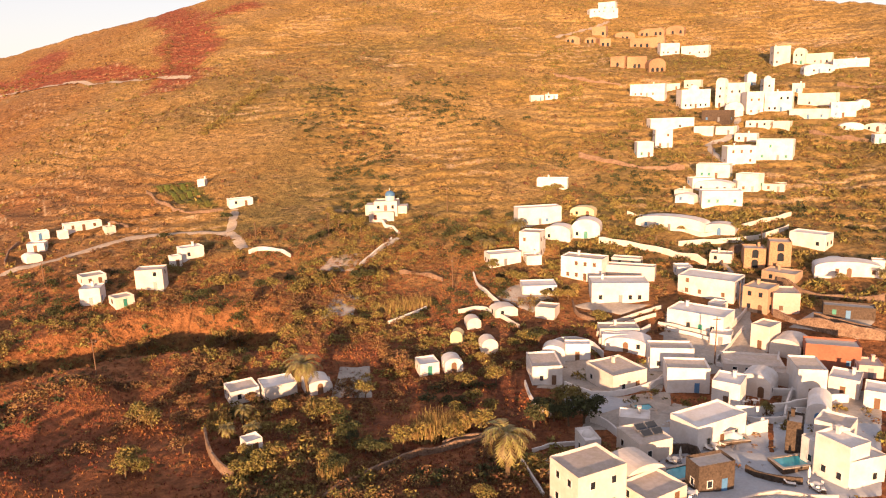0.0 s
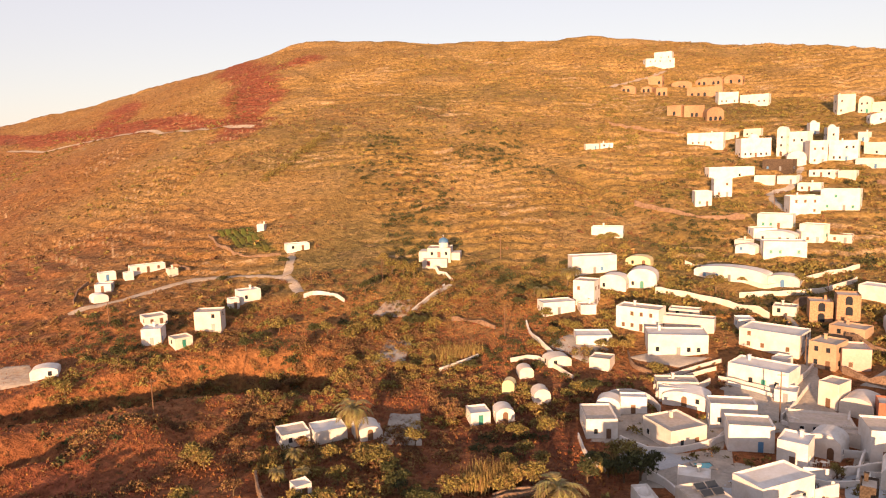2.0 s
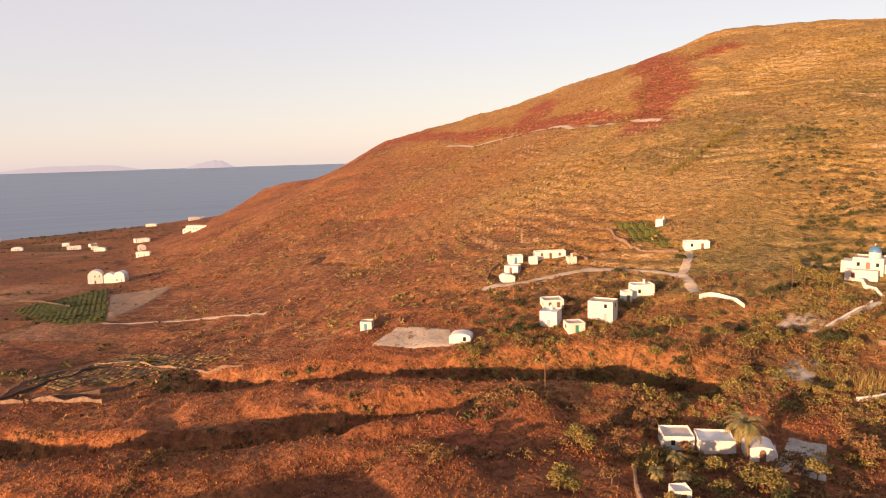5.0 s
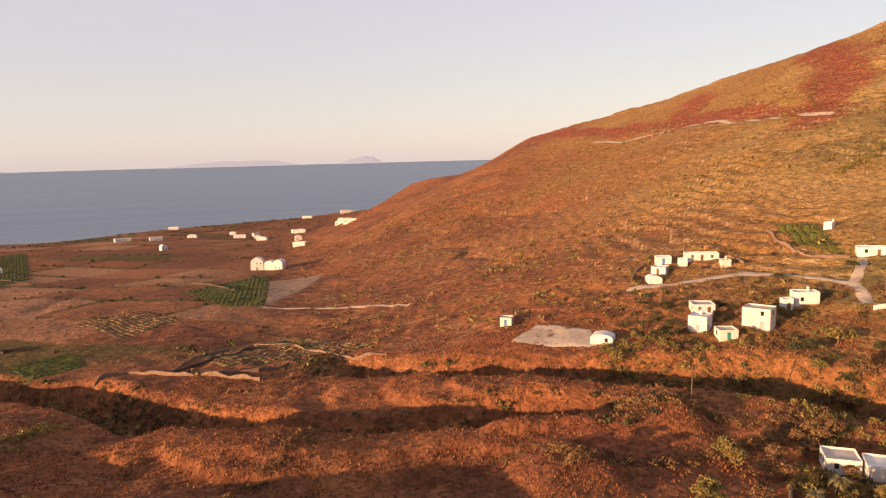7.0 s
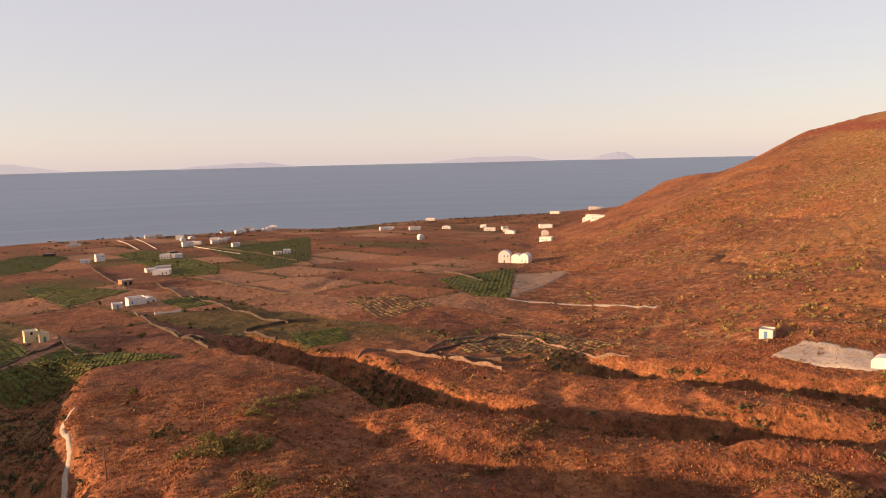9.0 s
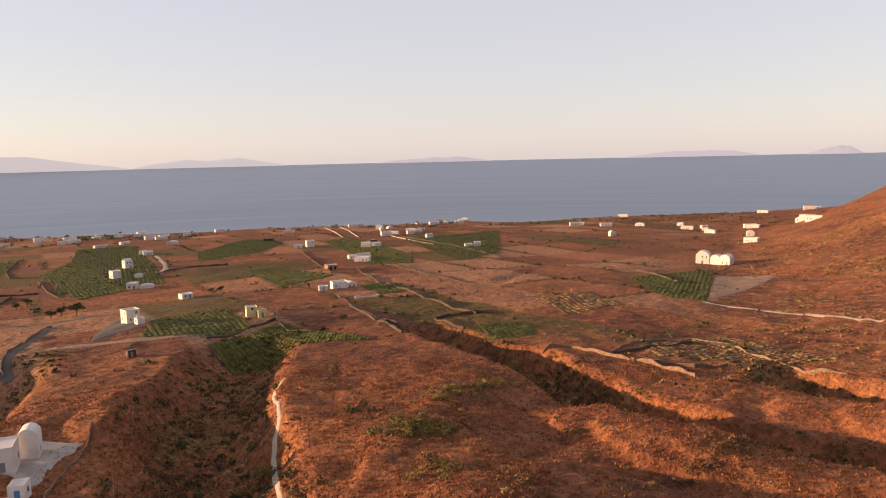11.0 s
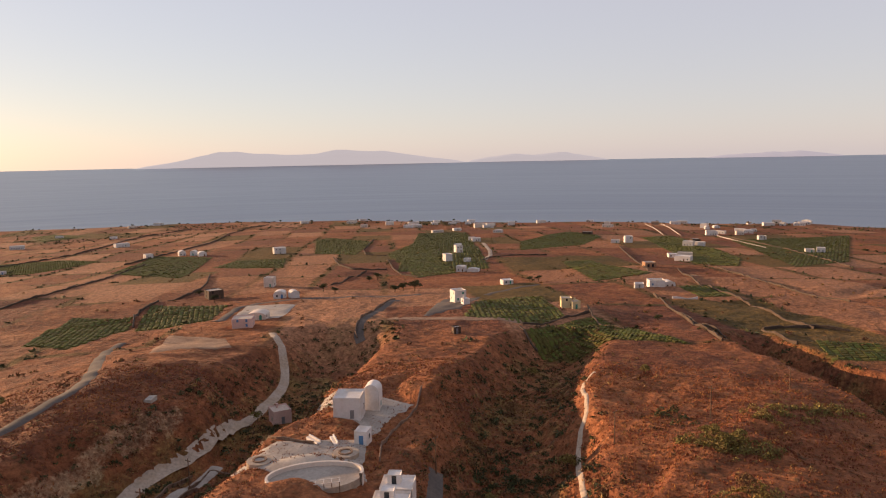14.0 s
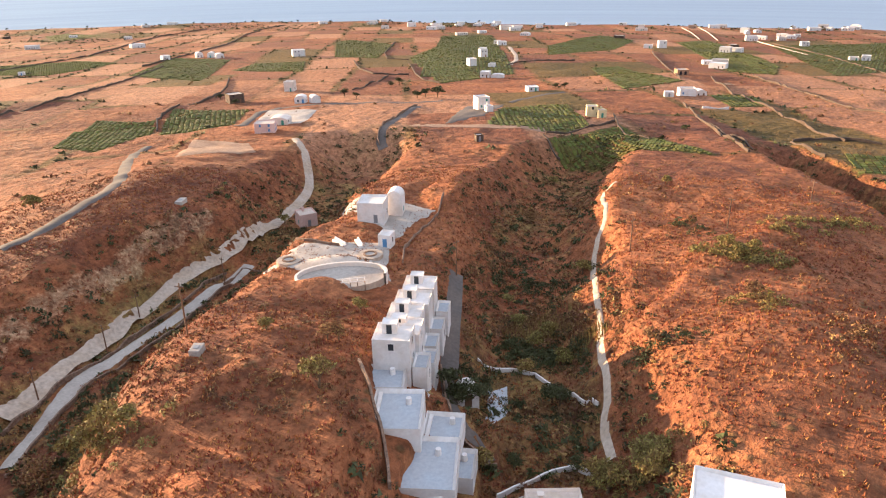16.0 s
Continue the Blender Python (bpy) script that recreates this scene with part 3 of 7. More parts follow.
def far_island(az, half, r, peak, seed, mat, label):
    """A distant island: a long hump with a notched ridge line."""
    us = np.linspace(-1, 1, 90)
    shape = np.clip(1 - np.abs(us) ** 1.5, 0, 1) ** 0.9 * (0.72 + 0.4 * fbm(us * 100, us * 0 + 7, 45, 4, seed)) * smooth(0, 0.12, 1 - np.abs(us))
    co, faces = [], []
    base = ZC - r * math.tan(radians(0.42))
    for u, h in zip(us, shape):
        for dr, f in ((-60, 0.0), (-25, 0.65), (0, 1.0), (40, 0.0)):
            px, py = polar(az - u * half, r + dr)
            co.append((px, py, base - 3 + (peak * h + 3) * f))
    for i in range(len(us) - 1):
        for j in range(3):
            faces.append((i * 4 + j, i * 4 + j + 1, i * 4 + j + 5, i * 4 + j + 4))
    ob = new("island", sheet("island", co, faces, mat))
    return tagged(ob, label, "island", kind="structure")


# The islands' paleness is haze painted as glow; nothing veils them.
HAZE = haze_glow_material("island_haze_glow", (0.04, 0.04, 0.045), (0.74, 0.65, 0.63), 0.385)
HAZE_FAINT = haze_glow_material("faint_island_haze_glow", (0.04, 0.04, 0.05), (0.73, 0.64, 0.66), 0.345)

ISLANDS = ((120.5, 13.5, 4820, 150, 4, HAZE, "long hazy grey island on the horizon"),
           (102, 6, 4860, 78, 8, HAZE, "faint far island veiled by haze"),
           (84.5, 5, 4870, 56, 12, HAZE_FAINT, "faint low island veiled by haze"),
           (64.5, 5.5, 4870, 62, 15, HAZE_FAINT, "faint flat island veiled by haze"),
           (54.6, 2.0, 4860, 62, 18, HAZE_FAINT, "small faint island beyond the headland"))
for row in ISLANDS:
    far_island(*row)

# ---------------------------------------------------------------- builders
def mesh_of(name, bm, mat, smoothed=False):
    me = bpy.data.meshes.new(name)
    bm.normal_update()
    bm.to_mesh(me)
    bm.free()
    me.materials.append(mat)
    if smoothed:
        me.polygons.foreach_set("use_smooth", np.ones(len(me.polygons), bool))
    return me


def part(name, data, mat, parent, label="", m=None):
    """Link a bmesh or a ready mesh as one part under a thing or a part."""
    ob = new(name, mesh_of(name, data, mat) if isinstance(data, bmesh.types.BMesh) else data)
    ob.parent = parent
    if m is not None:
        ob.matrix_basis = m
    if label:
        ob["label"] = label
    return ob


def thing(name, m, label, category, group=""):
    ob = new(name)
    ob.empty_display_size = 0.5
    ob.matrix_basis = m
    return tagged(ob, label, category, group)


def box(bm, x0, x1, y0, y1, z0, z1, bevel=0.0):
    r = bmesh.ops.create_cube(bm, size=1, matrix=Matrix.Translation(((x0 + x1) / 2, (y0 + y1) / 2, (z0 + z1) / 2)) @ Matrix.Diagonal((x1 - x0, y1 - y0, z1 - z0, 1)))
    if bevel:
        es = list({e for v in r["verts"] for e in v.link_edges})
        bmesh.ops.bevel(bm, geom=es, offset=bevel, segments=2, affect="EDGES", profile=0.6)
    return bm


def boxed(*dims, bevel=0.0):
    return box(bmesh.new(), *dims, bevel=bevel)


def frame_mesh(w, h, mat):
    bm = bmesh.new()
    t = 0.12
    for q in ((-w / 2, w / 2, 0, t), (-w / 2, w / 2, h - t, h), (-w / 2, -w / 2 + t, t, h - t), (w / 2 - t, w / 2, t, h - t)):
        box(bm, q[0], q[1], -0.07, 0.05, q[2], q[3])
    return mesh_of("frame", bm, mat)


WINDOW_FRAME = frame_mesh(1.05, 1.35, WHITE)
WINDOW_PANE = mesh_of("pane", boxed(-0.42, 0.42, -0.02, 0.05, 0.11, 1.24), GLASS)
DOOR_LEAF = {m.name: mesh_of("door", boxed(-0.5, 0.5, -0.05, 0.05, 0, 2.15, bevel=0.02), m) for m in (WOOD, GREENPAINT, BLUE, REDPAINT, GREY)}
SHUTTER_LEAF = {m.name: mesh_of("window", boxed(-0.45, 0.45, -0.04, 0.05, 0, 1.2), m) for m in (GLASS, BLUE, GREENPAINT, YELLOWPAINT, WOOD)}


def arch_mesh(w, h, mat, name="opening"):
    bm = bmesh.new()
    pts = [(-w / 2, 0), (w / 2, 0), (w / 2, h - w / 2)]
    pts += [(w / 2 * math.cos(a), h - w / 2 + w / 2 * math.sin(a)) for a in np.linspace(0.3, math.pi - 0.3, 6)]
    pts.append((-w / 2, h - w / 2))
    face = bm.faces.new([bm.verts.new((px, -0.04, pz)) for px, pz in pts])
    ext = bmesh.ops.extrude_face_region(bm, geom=[face])
    bmesh.ops.translate(bm, vec=(0, 0.1, 0), verts=[v for v in ext["geom"] if isinstance(v, bmesh.types.BMVert)])
    bmesh.ops.recalc_face_normals(bm, faces=bm.faces)
    return mesh_of(name, bm, mat)


# Dark plate for the unlit inside of an open, unglazed arch.
ARCH_DARK_PLATE = arch_mesh(1.7, 2.5, GLASS)
ARCH_DOOR = {m.name: arch_mesh(1.2, 2.4, m, "door") for m in (GREENPAINT, BLUE, WOOD)}


def vault_body(w, d, h, rise, down):
    """Walls carried up into a barrel vault that runs back from the front."""
    bm = bmesh.new()
    prof = [(-w / 2, -down), (w / 2, -down)] + [(w / 2 * math.cos(a), h - rise + rise * math.sin(a)) for a in np.linspace(0, math.pi, 13)]
    front = [bm.verts.new((x, -d / 2, z)) for x, z in prof]
    back = [bm.verts.new((x, d / 2, z)) for x, z in prof]
    n = len(prof)
    bm.faces.new(front)
    bm.faces.new(back[::-1])
    for k in range(n):
        bm.faces.new((front[(k + 1) % n], front[k], back[k], back[(k + 1) % n]))
    bmesh.ops.recalc_face_normals(bm, faces=bm.faces)
    return bm


def parapet_body(w, d, h, down, wall=0.28, lip=0.4):
    bm = bmesh.new()
    r = bmesh.ops.create_cube(bm, size=1, matrix=Matrix.Translation((0, 0, (h - down) / 2)) @ Matrix.Diagonal((w, d, h + down, 1)))
    bm.edges.ensure_lookup_table()
    ups = [e for e in bm.edges if abs(e.verts[0].co.z - e.verts[1].co.z) > 0.5]
    bmesh.ops.bevel(bm, geom=ups, offset=0.12, segments=2, affect="EDGES", profile=0.6)
    top = max(bm.faces, key=lambda f: f.calc_center_median().z + f.normal.z)
    bmesh.ops.inset_region(bm, faces=[top], thickness=wall)
    bmesh.ops.translate(bm, vec=(0, 0, -lip), verts=list(top.verts))
    return bm


def dome_mesh(radius, height, mat, name="dome", rings_n=7, seg=20):
    bm = bmesh.new()
    bmesh.ops.create_uvsphere(bm, u_segments=seg, v_segments=rings_n * 2, radius=1)
    bmesh.ops.delete(bm, geom=[v for v in bm.verts if v.co.z < -0.2], context="VERTS")
    bmesh.ops.scale(bm, vec=(radius, radius, height), verts=bm.verts)
    return mesh_of(name, bm, mat, True)


WALL_WORDS = {"whitewash": "whitewashed", "cream_render": "cream rendered", "yellow_render": "yellow rendered", "pink_render": "pale pink rendered",
              "ochre_render": "ochre rendered", "red_render": "rust-red rendered", "raw_masonry": "unfinished bare-masonry", "dark_stone": "dark grey stone"}
ROOF_WORDS = {"f": "flat parapet roof", "v": "barrel-vaulted roof", "d": "white dome"}
chance = random.Random(11)
LANES = []
FOOTPRINTS = []     # plan circles round the houses, kept free of scrub


def house(x, y, turn, w, d, h, mat, roof, storeys, where="in the village", floor_mat=None, openings=True, group=""):
    """A block of a cubic island house; its front looks along its own -y."""
    c, q = math.cos(radians(turn)), math.sin(radians(turn))
    # the given place is the middle of the front's foot
    cx, cy = x - q * d / 2, y + c * d / 2
    corners = [(cx + sx * w / 2 * c - sy * d / 2 * q, cy + sx * w / 2 * q + sy * d / 2 * c) for sx in (-1, 1) for sy in (-1, 1)]
    zs = ground_z([p[0] for p in corners] + [x], [p[1] for p in corners] + [y])
    z0 = float(zs[4])
    down = max(1.0, z0 - float(zs.min()) + 0.8)
    r = math.hypot(x, y)
    words = ("two-storey " if storeys == 2 else "three-storey " if storeys > 2 else "low ") + WALL_WORDS[mat.name]
    FOOTPRINTS.append((cx, cy, 0.5 * math.hypot(w, d)))
    ob = thing("house", pose(cx, cy, z0, 0, 0, turn), f"{words} house, {ROOF_WORDS[roof]}, {where}", "house", group)
    if roof == "v":
        me = mesh_of("wall", vault_body(w, d, h, min(w / 2, h * 0.42), down), mat)
        part("wall", me, mat, ob)
    else:
        part("wall", parapet_body(w, d, h, down), mat, ob)
        part("roof", boxed(-w / 2 + 0.3, w / 2 - 0.3, -d / 2 + 0.3, d / 2 - 0.3, h - 0.6, h - 0.36), floor_mat or (chance.choice((WHITE, WHITE, ROOF)) if mat is WHITE else ROOF), ob)
        if roof == "d":
            part("dome", dome_mesh(min(w, d) * 0.36, min(w, d) * 0.36, mat), mat, ob, "", pose(0, 0, h - 0.4))
        elif chance.random() < 0.35 and r < 500:
            sx = chance.uniform(-0.3, 0.3) * w
            bm = boxed(sx - 0.3, sx + 0.3, d * 0.2, d * 0.2 + 0.6, h - 0.4, h + 0.9, bevel=0.04)
            box(bm, sx - 0.4, sx + 0.4, d * 0.2 - 0.1, d * 0.2 + 0.7, h + 0.9, h + 1.0)
            part("chimney", bm, mat, ob)
    if not openings:
        return ob
    far = r > 430
    leaf = chance.choice((GLASS, GLASS, GLASS, BLUE, GREENPAINT, WOOD)) if mat is not YELLOW else GLASS
    level = h / storeys if roof != "v" else h * 0.8 / storeys
    for face in ("front", "left", "right"):
        span, push, spin = (w, d / 2, 0) if face == "front" else (d, w / 2, -90 if face == "left" else 90)
        n = max(1, min(5, int(span / 3.0)))
        if face != "front" and (far or chance.random() < 0.25):
            n = max(0, n - 1)
        for s in range(storeys):
            for k in range(n):
                if chance.random() < 0.34:
                    continue
                u = ((k + 0.5) / n - 0.5) * span * 0.86 + chance.uniform(-0.15, 0.15)
                base = s * level + (0.95 if level > 2.3 else 0.6)
                if roof == "v" and abs(u) > w * 0.36 and face == "front":
                    continue
                m = pose(0, 0, 0, 0, 0, spin) @ pose(u, -push, base)
                grounded = s == 0 and level > 2.4 and (k == n // 2 if face == "front" else False)
                # No hole is cut: a dark plate paints the opening's inner shade.
                if mat is RAW:
                    hole = part("opening", ARCH_DARK_PLATE, GLASS, ob, "", pose(0, 0, 0, 0, 0, spin) @ pose(u, -push, s * level + 0.1))
                    hole.scale = (1, 1, min(1.0, level * 0.85 / 2.5))
                elif grounded:
                    kind = chance.choice((WOOD, WOOD, GREY, GREENPAINT, GREY, WOOD, BLUE))
                    if roof == "v" and kind.name in ARCH_DOOR:
                        part("door", ARCH_DOOR[kind.name], kind, ob, "", m @ pose(0, 0, -0.9))
                    else:
                        part("door", DOOR_LEAF[kind.name], kind, ob, "", m @ pose(0, 0, -0.93))
                elif far:
                    part("window", SHUTTER_LEAF["dark_glass"], GLASS, ob, "", m)
                elif r > 160:
                    part("window", SHUTTER_LEAF[leaf.name], leaf, ob, "", m)
                else:
                    fr = part("window", WINDOW_FRAME, WHITE, ob, "", m)
                    part("pane", WINDOW_PANE, GLASS, fr)
    return ob


def resample(pts, step):
    p = np.array(pts, float)
    # rounded corners before the even spacing
    for _ in range(1):
        a, b = p[:-1] * 0.75 + p[1:] * 0.25, p[:-1] * 0.25 + p[1:] * 0.75
        p = np.concatenate((p[:1], np.stack((a, b), 1).reshape(-1, 2), p[-1:]))
    s = np.concatenate(([0], np.cumsum(np.hypot(*(p[1:] - p[:-1]).T))))
    n = max(2, int(s[-1] / step) + 1)
    t = np.linspace(0, s[-1], n)
    return np.stack((np.interp(t, s, p[:, 0]), np.interp(t, s, p[:, 1])), -1)


def sideways(p):
    d = np.gradient(p, axis=0)
    d /= np.hypot(d[:, 0], d[:, 1])[:, None] + 1e-9
    return np.stack((-d[:, 1], d[:, 0]), -1)


def strip(name, pts, width, mat, label, category="road", lift=0.22):
    """A road or path that lies on the ground."""
    LANES.append((pts, width))
    p = resample(pts, 2.0)
    side = sideways(p)
    across = np.linspace(-0.5, 0.5, 5)
    wob = 1 + 0.12 * fbm(p[:, 0], p[:, 1], 9, 2, 71)
    mid = ground_z(p[:, 0], p[:, 1])
    co = []
    for k in range(len(p)):
        for a in across:
            q = p[k] + side[k] * a * width * wob[k]
            co.append((q[0], q[1], max(float(ground_z(q[0], q[1])), float(mid[k]) - 0.35) + lift - (0.25 if abs(a) == 0.5 else 0.0)))
    faces = [(k * 5 + j, (k + 1) * 5 + j, (k + 1) * 5 + j + 1, k * 5 + j + 1) for k in range(len(p) - 1) for j in range(4)]
    return tagged(new(name, sheet(name, co, [f[::-1] for f in faces], mat)), label, category, kind="structure")


def wall_run(pts, mat, label, height=1.1, thick=0.5, name="stone_wall", rough=0.15, group="walls between plots"):
    """A low wall that follows the ground, with an uneven top."""
    height, thick = height * 0.75, thick * 0.8
    if name == "stone_wall":
        rough = 0.5
    p = resample(pts, 1.6)
    side = sideways(p)
    gz = ground_z(p[:, 0], p[:, 1])
    top = height * (1 + rough * 2.0 * fbm(p[:, 0], p[:, 1], 5, 3, 81))
    co, faces = [], []
    for k in range(len(p)):
        for a, z in ((-1.15, -0.6), (-1, 0.93 * top[k]), (-0.7, top[k]), (0.7, top[k]), (1, 0.93 * top[k]), (1.15, -0.6)):
            q = p[k] + side[k] * a * thick / 2
            co.append((q[0], q[1], gz[k] + z))
    for k in range(len(p) - 1):
        for j in range(5):
            faces.append((k * 6 + j, k * 6 + j + 1, (k + 1) * 6 + j + 1, (k + 1) * 6 + j))
    e = (len(p) - 1) * 6
    faces += [tuple(range(5, -1, -1)), tuple(range(e, e + 6))]
    return tagged(new(name, sheet(name, co, faces, mat, False)), label, "wall", group)


def patch(name, quad, mat, label, category="paving", lift=0.18, n=14, level=None, kind="structure"):
    """A plot between four plan corners, laid on the ground or, with level, flat at that height over it."""
    a, b, c, d = [np.array(k, float) for k in quad]
    co, faces = [], []
    flat = None
    if level is not None:
        flat = max(float(ground_z(k[0], k[1])) for k in (a, b, c, d)) + level
    for i in range(n + 1):
        for j in range(n + 1):
            u, v = i / n, j / n
            q = a * (1 - u) * (1 - v) + b * u * (1 - v) + c * u * v + d * (1 - u) * v
            rim = i in (0, n) or j in (0, n)
            z = flat if flat is not None else float(ground_z(q[0], q[1])) + lift
            co.append((q[0], q[1], z - (0.5 if rim and flat is None else 0)))
    for i in range(n):
        for j in range(n):
            faces.append((i * (n + 1) + j, (i + 1) * (n + 1) + j, (i + 1) * (n + 1) + j + 1, i * (n + 1) + j + 1))
    me = sheet(name, co, faces, mat)
    if me.polygons[0].normal.z < 0:
        me.flip_normals()
    return tagged(new(name, me), label, category, kind=kind)


def vineyard(quad, spacing, label, mat=None, high=0.45):
    """Rows of low vines over a plot: each row a leafy, uneven ridge."""
    p = np.array(quad, float)
    edge = max(((p[(k + 1) % len(p)] - p[k]) for k in range(len(p))), key=lambda v: v @ v)
    th = math.atan2(edge[1], edge[0])
    c, q = math.cos(th), math.sin(th)
    mid = p.mean(0)
    rot = (p - mid) @ np.array(((c, -q), (q, c)))
    co, faces = [], []
    v = rot[:, 1].min()
    step = spacing * 1.0
    while v < rot[:, 1].max():
        us = np.arange(rot[:, 0].min(), rot[:, 0].max(), step)
        px, py = mid[0] + us * c - v * q, mid[1] + us * q + v * c
        ok = inside(quad, px, py)
        gz = ground_z(px, py)
        for k in range(len(us) - 1):
            if not (ok[k] and ok[k + 1]) or chance.random() < 0.06:
                continue
            b = len(co)
            for m in (k, k + 1):
                e = 0.12 * step if m == k else -0.12 * step
                hgt, wd, sh = high * chance.uniform(0.6, 1.3), spacing * chance.uniform(0.36, 0.52), chance.uniform(-0.2, 0.2)
                for a, z in ((-wd, -0.1), (-wd * 0.6, hgt * 0.8), (wd * 0.5, hgt), (wd, -0.1)):
                    a += sh
                    co.append((px[m] + e * c - a * q, py[m] + e * q + a * c, gz[m] + z))
            faces += [(b + j, b + j + 1, b + j + 5, b + j + 4)[::-1] for j in range(3)] + [(b, b + 1, b + 2, b + 3), (b + 7, b + 6, b + 5, b + 4)]
        v += spacing
    return tagged(new("vineyard", sheet("vineyard", co, faces, mat or VINE, False)), label, "vineyard", kind="stuff")


def leaf_cloud(centres, radii, count, leaf, seed, squash=0.75):
    """Corners of many small leaf triangles filling ellipsoids, denser to the outside."""
    g = np.random.default_rng(seed)
    n = len(centres)
    d = g.normal(size=(n, count, 3))
    d /= np.linalg.norm(d, axis=2, keepdims=True)
    d[:, :, 2] = np.abs(d[:, :, 2]) * 1.15 - 0.15
    rad = np.asarray(radii)[:, None, None] * (0.45 + 0.6 * g.random((n, count, 1)) ** 0.6)
    mid = np.asarray(centres)[:, None, :] + d * rad * np.array((1, 1, squash))
    size = np.asarray(radii)[:, None, None] * leaf
    u = g.normal(size=(n, count, 3)) * size
    v = g.normal(size=(n, count, 3)) * size
    tri = np.stack((mid - u * 0.6 - v * 0.4, mid + u * 0.6 - v * 0.2, mid + v * 0.8), 2)
    return tri.reshape(-1, 3)


def tri_mesh(name, corners, mat):
    me = bpy.data.meshes.new(name)
    n = len(corners)
    me.vertices.add(n)
    me.vertices.foreach_set("co", np.asarray(corners, np.float32).ravel())
    me.loops.add(n)
    me.loops.foreach_set("vertex_index", np.arange(n, dtype=np.int32))
    me.polygons.add(n // 3)
    me.polygons.foreach_set("loop_start", np.arange(0, n, 3, dtype=np.int32))
    me.update()
    me.validate()
    me.materials.append(mat)
    return me


def stick(bm, a, b, r0, r1, seg=6):
    a, b = Vector(a), Vector(b)
    q = (b - a).to_track_quat("Z", "Y").to_matrix().to_4x4()
    bmesh.ops.create_cone(bm, cap_ends=True, segments=seg, radius1=r0, radius2=r1, depth=(b - a).length, matrix=Matrix.Translation((a + b) / 2) @ q)


def tree_master(kind, seed):
    """A garden tree: a leaning tapered trunk with limbs, and a ragged crown of leaves. About 4 m high."""
    g = random.Random(seed)
    mat = {"green": LEAF, "dark": DARKLEAF, "dry": DRYLEAF}[kind]
    word = {"green": "olive-green leafy", "dark": "dark green dense", "dry": "dry brownish"}[kind]
    ob = thing("tree", Matrix(), f"{word} garden tree with a ragged crown on dry ground", "tree", "garden trees")
    bm = bmesh.new()
    stick(bm, (0, 0, -0.5), (0.15, 0.1, 1.5), 0.2, 0.13)
    tips = []
    for k in range(7):
        a = k * 0.9 + g.uniform(-0.3, 0.3)
        tip = (1.25 * math.cos(a) * g.uniform(0.5, 1.2), 1.25 * math.sin(a) * g.uniform(0.5, 1.2), g.uniform(1.7, 3.3))
        stick(bm, (0.15, 0.1, 1.3), tip, 0.09, 0.03, 5)
        tips.append(tip)
    part("trunk", bm, BARK, ob)
    part("crown", tri_mesh("crown", leaf_cloud(tips + [(0.1, 0, 2.6)], [g.uniform(0.85, 1.35) for _ in range(8)], 130, 0.15, seed), mat), mat, ob)
    return ob


def palm_master():
    ob = thing("palm_tree", Matrix(), "tall date palm with arching yellow-green fronds", "palm tree", "palms")
    bm = bmesh.new()
    last = Vector((0, 0, -0.5))
    for k in range(1, 8):
        nxt = Vector((0.03 * k * k * 0.3, 0.02 * k, k * 0.62))
        stick(bm, last, nxt, 0.27 - 0.012 * k, 0.24 - 0.012 * k, 8)
        last = nxt
    part("trunk", bm, BARK, ob)
    g = random.Random(3)
    tri = []
    for k in range(46):
        a, lift, length = k * 2.399, g.uniform(-0.5, 1.25), g.uniform(2.3, 3.1)
        d = Vector((math.cos(a), math.sin(a), 0))
        s = Vector((-d.y, d.x, 0))
        prev = last.copy()
        slope = lift
        for i in range(10):
            stepv = (d * math.cos(slope) + Vector((0, 0, 1)) * math.sin(slope)) * (length / 10)
            cur = prev + stepv
            wide = 0.55 * math.sin(math.pi * (i + 1.2) / 12)
            for sg in (-1, 1):
                tip = cur + s * sg * wide + stepv * 0.9 - Vector((0, 0, 0.25 * wide))
                tri += [prev, cur, tip]
            slope -= 0.2
            prev = cur
    part("frond_crown", tri_mesh("frond_crown", [tuple(p) for p in tri], PALMLEAF), PALMLEAF, ob)
    return ob


def pole(x, y, h, label="weathered wooden utility pole with a short crossarm", lean=0.0):
    ob = thing("utility_pole", pose(x, y, float(ground_z(x, y)), lean, 0, chance.uniform(0, 180)), label, "pole", "utility poles")
    bm = bmesh.new()
    stick(bm, (0, 0, -1), (0, 0, h), 0.16, 0.1, 8)
    part("post", bm, WOOD, ob)
    part("crossarm", boxed(-0.8, 0.8, -0.06, 0.06, h - 0.7, h - 0.56), WOOD, ob)
    for sx in (-0.7, 0.0, 0.7):
        bm = bmesh.new()
        stick(bm, (sx, 0, h - 0.56), (sx, 0, h - 0.36), 0.05, 0.035, 6)
        part("insulator", bm, GREY, ob)
    return ob


